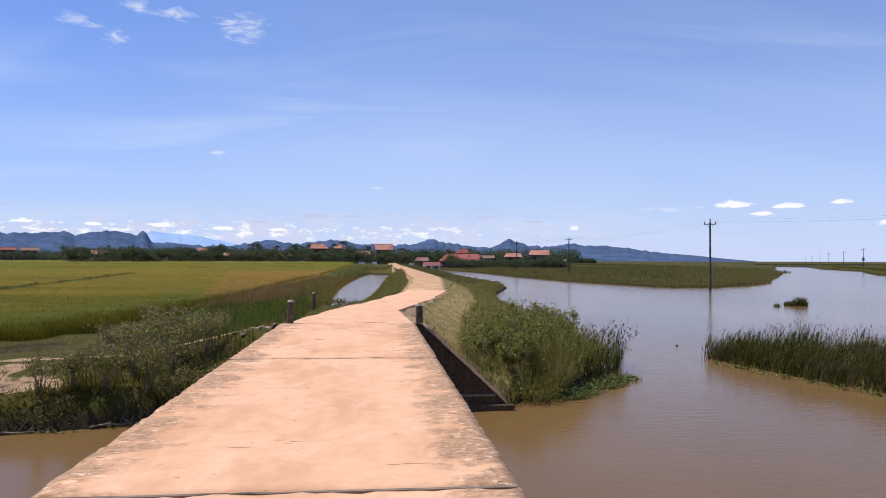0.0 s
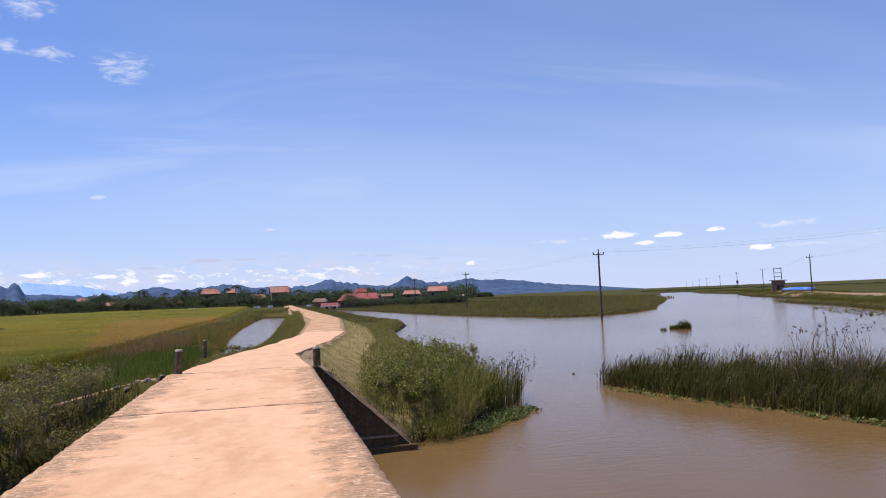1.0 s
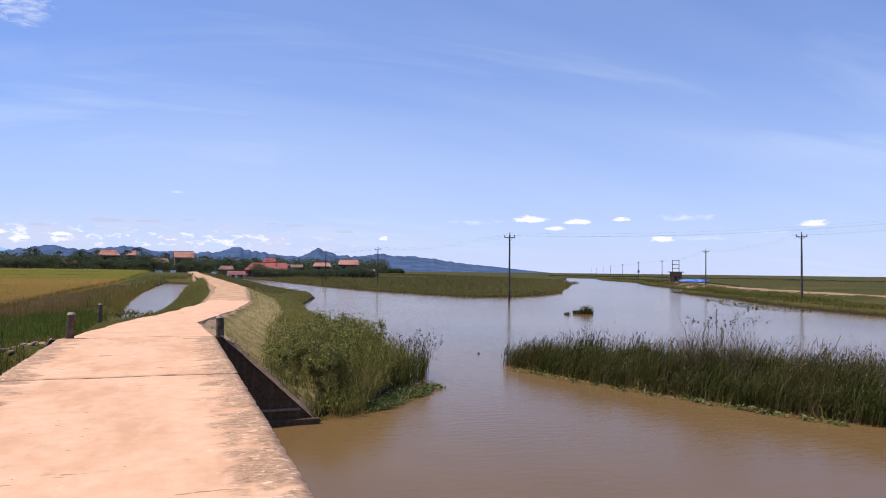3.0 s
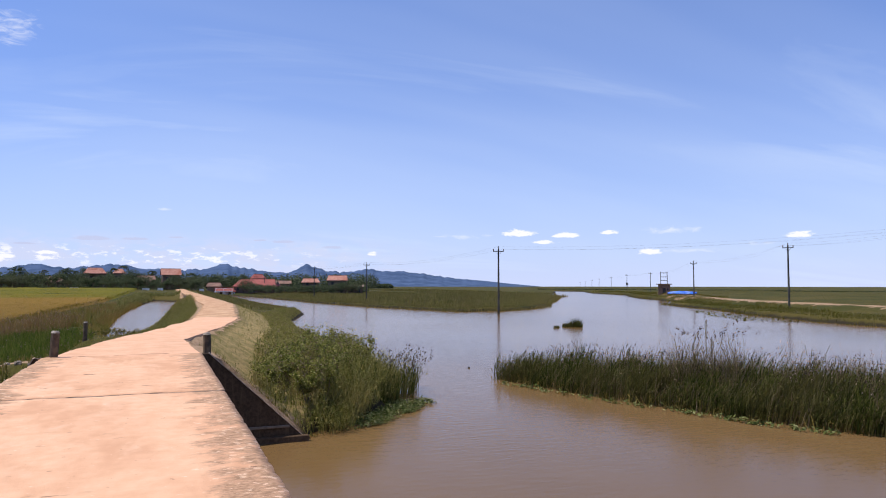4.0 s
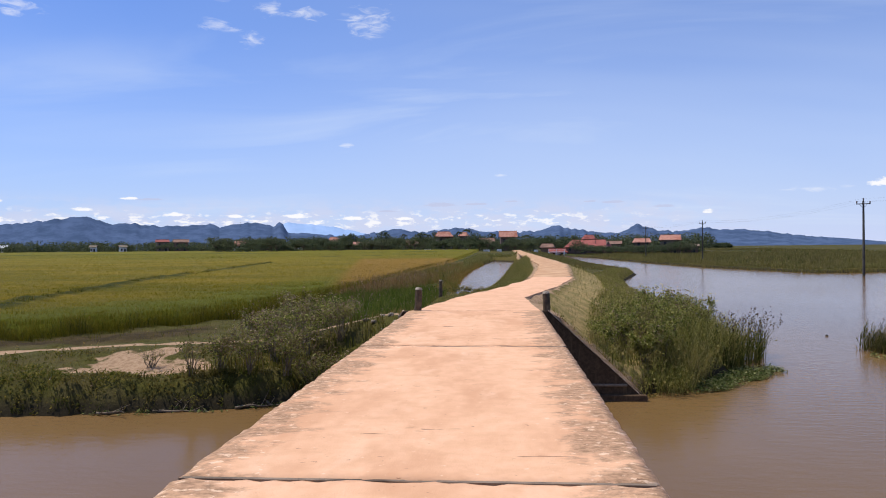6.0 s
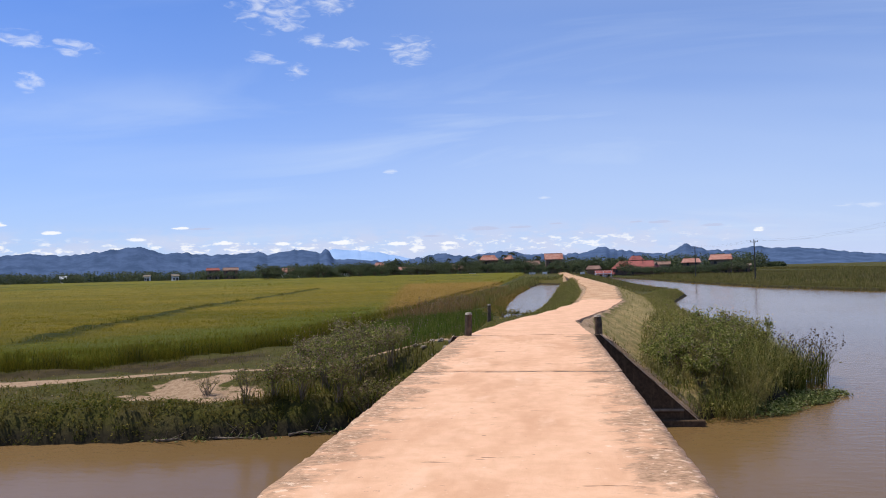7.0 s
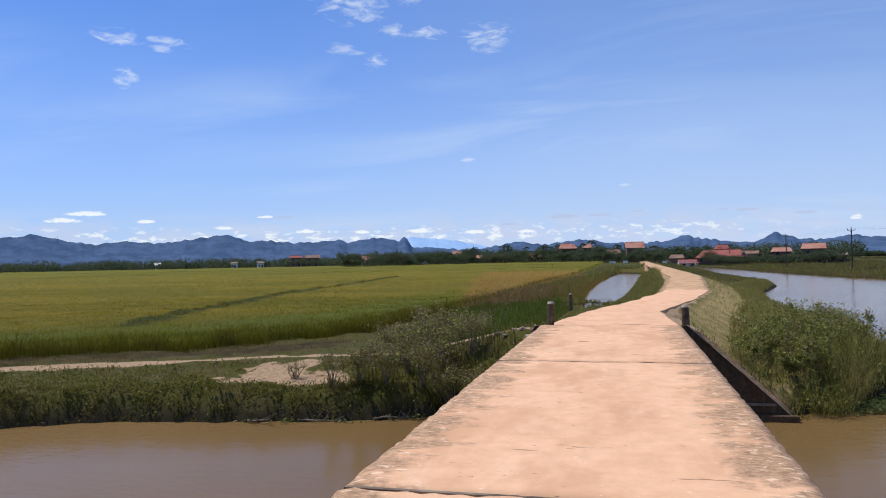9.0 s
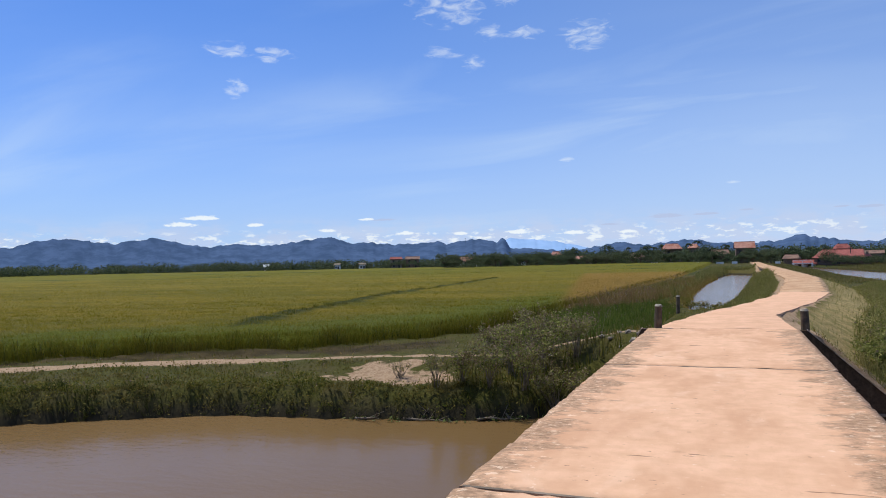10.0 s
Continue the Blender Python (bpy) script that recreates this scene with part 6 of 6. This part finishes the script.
def house(bearing, dist, wide, deep, eave, rise, turn, roof_mat, wall_mat, label, storeys=1, porch=False, hip=0.0):
    c = spot(bearing, dist + 12)
    z = village_ground(c)
    thing = tagged(empty("house", pose(c.x, c.y, z, 0, 0, turn - bearing)), label, "house", "village houses")
    w, d = wide / 2, deep / 2
    bm = bm_box(bmesh.new(), -w + 0.4, -d + 0.4, -0.5, w - 0.4, d - 0.4, eave - 0.02)
    part("wall", bm, wall_mat, thing)
    # gables
    if hip < 0.3:
        bm = bmesh.new()
        a = [bm.verts.new((s * (w - 0.42), y, zz)) for s in (-1, 1) for y, zz in ((-d + 0.42, eave - 0.02), (d - 0.42, eave - 0.02), (0, eave + rise * 0.86))]
        bm.faces.new(a[:3])
        bm.faces.new(a[3:][::-1])
        for i in range(3):
            j = (i + 1) % 3
            bm.faces.new((a[i], a[3 + i], a[3 + j], a[j]))
        bmesh.ops.recalc_face_normals(bm, faces=bm.faces)
        part("gable", bm, wall_mat, thing)
    # roof: two pitched slabs with thickness
    for s in (-1, 1):
        bm = bmesh.new()
        r0 = hip * w
        low = [(-w - 0.2, s * (d + 0.3), eave - 0.12), (w + 0.2, s * (d + 0.3), eave - 0.12), (w + 0.2 - r0, s * 0.0, eave + rise), (-w - 0.2 + r0, s * 0.0, eave + rise)]
        va = [bm.verts.new(p) for p in low]
        vb = [bm.verts.new((x, y, zz + 0.16)) for x, y, zz in low]
        bm.faces.new(va)
        bm.faces.new(vb[::-1])
        for i in range(4):
            j = (i + 1) % 4
            bm.faces.new((va[i], vb[i], vb[j], va[j]))
        bmesh.ops.recalc_face_normals(bm, faces=bm.faces)
        part("roof", bm, roof_mat, thing)
    if hip:
        for s in (-1, 1):
            bm = bmesh.new()
            low = [(s * (w + 0.2), -d - 0.3, eave - 0.12), (s * (w + 0.2), d + 0.3, eave - 0.12), (s * (w + 0.2 - hip * w), 0, eave + rise)]
            va = [bm.verts.new(p) for p in low]
            vb = [bm.verts.new((x, y, zz + 0.165)) for x, y, zz in low]
            bm.faces.new(va)
            bm.faces.new(vb[::-1])
            for i in range(3):
                j = (i + 1) % 3
                bm.faces.new((va[i], vb[i], vb[j], va[j]))
            bmesh.ops.recalc_face_normals(bm, faces=bm.faces)
            part("hip", bm, roof_mat, thing)
    part("ridge", bm_box(bmesh.new(), -w - 0.2 + hip * w, -0.14, eave + rise + 0.10, w + 0.2 - hip * w, 0.14, eave + rise + 0.26, 0.03), roof_mat, thing)
    n = max(2, int(wide / 3.2))
    for st in range(storeys):
        zs = eave / storeys * st
        for k in range(n):
            x = -w + 0.4 + (wide - 0.8) * (k + 0.5) / n
            y = -d + 0.4
            if st == 0 and k == n // 2:
                part("door", bm_box(bmesh.new(), x - 0.5, y - 0.05, 0.0, x + 0.5, y - 0.004, 2.05, 0.01), M_DARK, thing, "dark doorway")
            else:
                win = part("window", bm_box(bmesh.new(), x - 0.5, y - 0.04, zs + 0.95, x + 0.5, y - 0.004, zs + 2.1, 0.01), M_DARK, thing)
                part("window_sill", bm_box(bmesh.new(), x - 0.62, y - 0.16, zs + 0.85, x + 0.62, y - 0.005, zs + 0.945), wall_mat, win)
    if porch:
        for k in range(n + 1):
            x = -w + 0.5 + (wide - 1.0) * k / n
            part("column", bm_box(bmesh.new(), x - 0.14, -d - 1.45, -0.4, x + 0.14, -d - 1.17, eave - 0.3, 0.01), wall_mat, thing)
        part("porch_roof", bm_box(bmesh.new(), -w, -d - 1.7, eave - 0.298, w, -d - 0.31, eave - 0.14, 0.02), roof_mat, thing)
    return thing


HOUSES = [  # bearing, distance, width, depth, eave, rise, turn, roof, wall, storeys, porch, hip
    (-4.3, 318, 7.6, 6.0, 6.3, 2.1, 8, M_TILE_A, M_PLASTER, 2, True, 0.35, "two-storey plastered house with an orange tile roof and porch"),
    (-2.7, 335, 4.5, 4.5, 6.6, 1.8, -10, M_TILE_A, M_PLASTER, 2, False, 0.5, "narrow two-storey house with an orange tile roof"),
    (0.8, 300, 7.4, 6.6, 6.0, 2.4, 4, M_TILE_A, M_BRICK, 2, False, 0.0, "tall brick house under a salmon tile roof"),
    (-0.9, 305, 6.4, 5.0, 3.4, 1.8, 10, M_TILE_C, M_BRICK, 1, False, 0.0, "low house with a brownish tile roof among trees"),
    (3.9, 330, 6.6, 5.6, 4.4, 1.6, -6, M_TILE_C, M_PLASTER, 1, False, 0.3, "house with a faded brown roof among trees"),
    (4.7, 290, 7.6, 5.4, 2.4, 1.3, 4, M_TILE_B, M_WHITE, 1, True, 0.0, "low white-walled house with a red roof"),
    (7.1, 292, 17.0, 12.0, 2.4, 2.8, -14, M_TILE_B, M_BRICK, 1, False, 0.22, "long building under a broad red tile roof"),
    (7.1, 345, 6.0, 5.0, 6.4, 1.9, 14, M_TILE_B, M_PLASTER, 2, False, 0.4, "two-storey house with a red roof behind the long building"),
    (9.0, 325, 7.0, 5.0, 4.0, 1.2, 0, M_TILE_C, M_PLASTER, 1, False, 0.0, "low house with a brown roof behind trees"),
    (11.1, 305, 7.2, 5.6, 4.5, 1.6, 6, M_TILE_A, M_BRICK, 2, False, 0.2, "house with an orange tile roof"),
    (13.2, 290, 8.2, 7.0, 5.6, 1.9, -4, M_TILE_A, M_PLASTER, 2, False, 0.12, "large two-storey plastered house with a bright orange roof"),
    (14.6, 285, 6.6, 6.0, 3.0, 0.7, 0, M_SLAB_SIDE, M_BRICK, 1, False, 0.0, "unfinished dark brick house with a flat roof"),
    (-6.9, 320, 10.0, 6.0, 2.8, 1.9, 5, M_TILE_C, M_PLASTER, 1, True, 0.3, "wide low house with a weathered brown roof"),
    (-10.9, 335, 9.0, 6.0, 2.6, 1.5, -5, M_TILE_A, M_PLASTER, 1, True, 0.2, "low house with an orange roof at the field edge"),
    (-13.0, 380, 5.6, 5.0, 5.2, 2.0, 10, M_TILE_A, M_PLASTER, 2, False, 0.4, "house with a bright red roof above the trees"),
    (-15.7, 365, 5.4, 5.0, 2.9, 2.0, 80, M_TILE_C, M_WHITE, 1, False, 0.0, "small white gabled house"),
    (-18.0, 360, 7.4, 5.0, 2.9, 1.5, 6, M_TILE_B, M_PLASTER, 1, False, 0.2, "low house with a dull red roof"),
    (-19.9, 350, 9.6, 6.0, 3.2, 1.9, -6, M_TILE_A, M_WHITE, 1, True, 0.2, "wide house with an orange roof and white porch"),
    (-24.4, 400, 8.0, 6.0, 5.2, 1.4, 0, M_TILE_C, M_BRICK, 2, False, 0.0, "two-storey brown brick house at the field edge"),
    (-25.7, 420, 7.2, 5.0, 5.6, 1.2, 4, M_TILE_B, M_PLASTER, 2, False, 0.1, "house with a red roof at the field edge"),
    (-28.4, 430, 4.2, 4.0, 3.0, 1.0, 12, M_PLASTER, M_WHITE, 1, False, 0.0, "house with a pale sheet roof among trees"),
    (-30.3, 430, 3.6, 4.0, 3.0, 0.9, -15, M_PLASTER, M_WHITE, 1, False, 0.0, "house with a pale sheet roof among trees"),
    (-35.8, 440, 3.4, 3.4, 3.0, 1.2, 0, M_WHITE, M_WHITE, 1, False, 0.0, "small white house far across the fields"),
]
for row_ in HOUSES:
    house(*row_[:7], row_[7], row_[8], row_[12], row_[9], row_[10], row_[11])


def garden_wall(bearing, dist, long, high):
    c = spot(bearing, dist)
    z = village_ground(c)
    thing = tagged(empty("garden_wall", pose(c.x, c.y, z, 0, 0, -bearing)), "low whitewashed garden wall at the field edge", "wall")
    part("panel", bm_box(bmesh.new(), -long / 2, -0.09, -0.3, long / 2, 0.09, high, 0.01), M_WHITE, thing)
    part("coping", bm_box(bmesh.new(), -long / 2 - 0.05, -0.14, high + 0.002, long / 2 + 0.05, 0.14, high + 0.09, 0.01), M_PLASTER, thing)


for b, d, l, h in ((-5.6, 273, 2.6, 0.7), (-4.3, 274, 3.4, 0.6), (-2.6, 272, 2.0, 0.6), (-0.9, 271, 2.4, 0.7), (0.1, 270, 1.8, 0.9), (3.0, 272, 1.6, 0.9), (-12.6, 275, 1.6, 0.6), (-8.2, 275, 2.2, 0.5)):
    garden_wall(b, d, l, h)


def sluice():
    """White railed sluice where a channel meets the river."""
    c = spot(4.6, 292)
    thing = tagged(empty("sluice_gate", pose(c.x, c.y, -0.6, 0, 0, -4)), "small white concrete sluice with railings at the river end", "sluice")
    part("deck", bm_box(bmesh.new(), -3.4, -0.6, -0.15, 3.4, 0.6, 0.15, 0.02), M_WHITE, thing)
    for x in (-3.1, 0.0, 3.1):
        part("pier", bm_box(bmesh.new(), x - 0.3, -0.7, -2.6, x + 0.3, 0.7, -0.152, 0.02), M_WHITE, thing)
        part("rail_post", bm_box(bmesh.new(), x - 0.1, -0.55, 0.152, x + 0.1, -0.35, 1.05, 0.01), M_WHITE, thing)
    part("rail", bm_box(bmesh.new(), -3.2, -0.5, 1.052, 3.2, -0.4, 1.16, 0.01), M_WHITE, thing)


sluice()


# ---- trees ----
def tree_kind(seed, high, spread, lobes, leaves, palm=False):
    rng = np.random.RandomState(seed)
    thing = tagged(empty("tree"), "broad dark green village tree with an uneven crown", "tree", "village trees")
    bm = bmesh.new()
    fork = high * (0.34 if not palm else 0.85)
    bm_tube(bm, (0, 0, -0.4), (0.15, 0.05, fork), 0.26, 0.17, 7, False)
    cs = []
    for k in range(lobes):
        a = 6.283 * k / lobes + rng.uniform(-0.4, 0.4)
        out = spread * rng.uniform(0.25, 0.75)
        e = Vector((math.cos(a) * out, math.sin(a) * out, high * rng.uniform(0.52, 0.86)))
        bm_tube(bm, (0.15, 0.05, fork * rng.uniform(0.8, 1.0)), e, 0.11, 0.03, 5, False)
        cs.append((np.array(e), spread * rng.uniform(0.30, 0.48)))
    cs.append((np.array((0.1, 0.0, high * 0.84)), spread * 0.42))
    part("trunk", bm, M_BARK, thing)
    pts = []
    for c, r in cs:
        q = rng.normal(size=(leaves // len(cs), 3))
        q /= np.linalg.norm(q, axis=1)[:, None]
        q *= (r * rng.uniform(0.55, 1.08, len(q)))[:, None]
        q[:, 2] *= 0.72
        pts.append(c + q)
    pts = np.vstack(pts)
    v, f = petals(rng, pts, rng.uniform(0.17, 0.36, len(pts)), 0.3)
    crown = mesh_np("crown", v, f, [M_TREE])
    crown.parent = thing
    return thing


def palm_kind(seed, high):
    rng = np.random.RandomState(seed)
    thing = tagged(empty("palm_tree"), "slender palm above the village trees", "palm tree", "village palms")
    bm = bmesh.new()
    bm_tube(bm, (0, 0, -0.4), (0.1, 0, high * 0.5), 0.13, 0.10, 7, False)
    bm_tube(bm, (0.1, 0, high * 0.5), (0.3, 0.1, high), 0.10, 0.08, 7, False)
    part("trunk", bm, M_BARK, thing)
    base, tips = [], []
    for k in range(13):
        a, up_ = rng.uniform(0, 6.283), rng.uniform(-0.2, 0.9)
        for s in np.linspace(0.15, 1, 9):
            c = np.array((0.3 + math.cos(a) * 2.0 * s, 0.1 + math.sin(a) * 2.0 * s, high + up_ * 1.5 * s - 1.1 * s * s))
            base += [c, c]
    base = np.array(base)
    v, f = petals(rng, base + rng.normal(size=base.shape) * 0.08, rng.uniform(0.25, 0.45, len(base)), 0.2)
    crown = mesh_np("crown", v, f, [M_TREE])
    crown.parent = thing
    return thing


KINDS = [tree_kind(201, 7.0, 3.6, 8, 900), tree_kind(202, 8.6, 4.2, 9, 1000), tree_kind(203, 6.0, 3.8, 8, 850), tree_kind(204, 9.6, 3.6, 8, 900), tree_kind(205, 4.6, 3.0, 7, 750)]
PALM = palm_kind(211, 9.0)
rt = random.Random(77)
used = set()


def plant(kind, bearing, dist, size, stretch=1.0):
    p = spot(bearing, dist)
    m = pose(p.x, p.y, village_ground(p) - 0.1, 0, 0, rt.uniform(0, 360)) @ Matrix.Diagonal((size, size, size * stretch, 1))
    if kind.name not in used:
        used.add(kind.name)
        kind.matrix_basis = m
        return kind
    made = copy_thing(kind, Matrix())
    made.matrix_basis = m
    return made


for k in range(210):
    b = -22 + 37.5 * (k + rt.uniform(0, 1)) / 210
    low_spot = 3.0 < b < 5.9 or any(abs(b - h_[0]) < 0.7 for h_ in HOUSES)
    d = rt.uniform(296, 330) if not low_spot else rt.uniform(345, 400)
    big = 0.52 if b > 8.3 else (0.72 if b < -14 or 0.0 < b < 2.0 else (1.12 if -5 < b < -1.5 else 0.95))
    plant(KINDS[rt.choice((0, 1, 2, 2, 0, 3))], b, d, big * rt.uniform(0.75, 1.1), rt.uniform(0.75, 0.95))
for k in range(124):
    if 3.1 < -22 + 37 * (k + 0.5) / 124 < 5.9:
        continue
    plant(KINDS[rt.choice((0, 2, 4, 4))], -22 + 37 * (k + rt.random()) / 124, rt.uniform(276, 296), rt.uniform(0.4, 1.15) * (0.82 if 5.4 < -22 + 37 * k / 124 < 15 else 1.0), 0.85)
for h_ in HOUSES:
    if h_[9] == 2:
        for off in (-0.42, 0.05, 0.5):
            plant(KINDS[rt.choice((2, 4))], h_[0] + off, h_[1] - 1 + rt.uniform(-3, 3), h_[4] * rt.uniform(0.55, 0.8) / 5.2)
for b, d in ((-3.0, 330), (-2.5, 342), (-5.6, 350), (-7.4, 352), (2.2, 350), (-0.4, 340)):
    plant(PALM, b, d, rt.uniform(0.8, 1.1))


def far_wood(name, b0, b1, dist, high, count, seed, label, foot=0.3, leaf=(0.36, 0.78), n=120):
    rng = np.random.RandomState(seed)
    pieces = []
    bs = rng.uniform(b0, b1, count)
    for b in bs:
        d = dist * rng.uniform(0.94, 1.12)
        c = spot(b, d)
        h = high * rng.uniform(0.55, 1.15)
        q = rng.normal(size=(n, 3))
        q /= np.linalg.norm(q, axis=1)[:, None]
        q *= rng.uniform(0.5, 1.0, (n, 1)) * np.array((h * 0.75, h * 0.75, h * 0.55))
        q += np.array((c.x, c.y, foot + h * 0.5))
        v, f = petals(rng, q, rng.uniform(leaf[0], leaf[1], n), 0.3)
        pieces.append((v, f, 0))
    return stuff(name, pieces, [M_TREE], label, "woods")


far_wood("far_woods", -75, -18, 470, 6.4, 680, 221, "dark green belt of trees beyond the rice fields")
far_wood("far_woods", -22, 16, 380, 7.0, 460, 222, "dark green trees behind the village")
far_wood("hedgerow", 6.2, 15.5, 290, 2.2, 60, 228, "low bushes and hedges along the village edge", -0.3, (0.16, 0.36))
far_wood("hedgerow", -22, 3.0, 290, 2.6, 130, 227, "low bushes and hedges along the village edge", -0.3, (0.16, 0.36))
far_wood("far_woods", 13, 17.5, 430, 2.4, 80, 223, "low scrub on the marsh behind the village")
far_wood("far_scrub", 29, 38, 560, 0.5, 380, 224, "low dark scrub far across the flats", -0.95, (0.2, 0.45), 40)
far_wood("far_scrub", 37, 48, 470, 0.42, 420, 225, "low dark scrub far across the flats", -0.95, (0.2, 0.4), 40)
far_wood("far_scrub", 46, 66, 375, 0.36, 600, 226, "low dark scrub far across the flats", -0.95, (0.16, 0.34), 40)


def mast(bearing, dist, high, foot):
    c = spot(bearing, dist)
    thing = tagged(empty("radio_mast", pose(c.x, c.y, foot)), "thin lattice radio mast on a hazy hill ridge", "radio mast")
    for x, y in ((-0.9, -0.5), (0.9, -0.5), (0, 1.0)):
        part("leg", bm_tube(bmesh.new(), (x, y, -0.5), (x * 0.35, y * 0.35, high), 0.16, 0.12, 5), M_STEEL, thing)
    n = int(high / 3)
    bm = bmesh.new()
    for k in range(n):
        s, e = 1 - 0.65 * k / n, 1 - 0.65 * (k + 1) / n
        z0, z1 = high * k / n, high * (k + 1) / n
        pts = ((-0.9, -0.5), (0.9, -0.5), (0, 1.0))
        for i in range(3):
            a, b = pts[i], pts[(i + 1) % 3]
            bm_tube(bm, (a[0] * s, a[1] * s, z0), (b[0] * e, b[1] * e, z1), 0.07, 0.07, 4, False)
    part("bracing", bm, M_STEEL, thing)


mast(-20.1, 3900, 32, 118)
mast(-42.3, 3900, 32, 132)
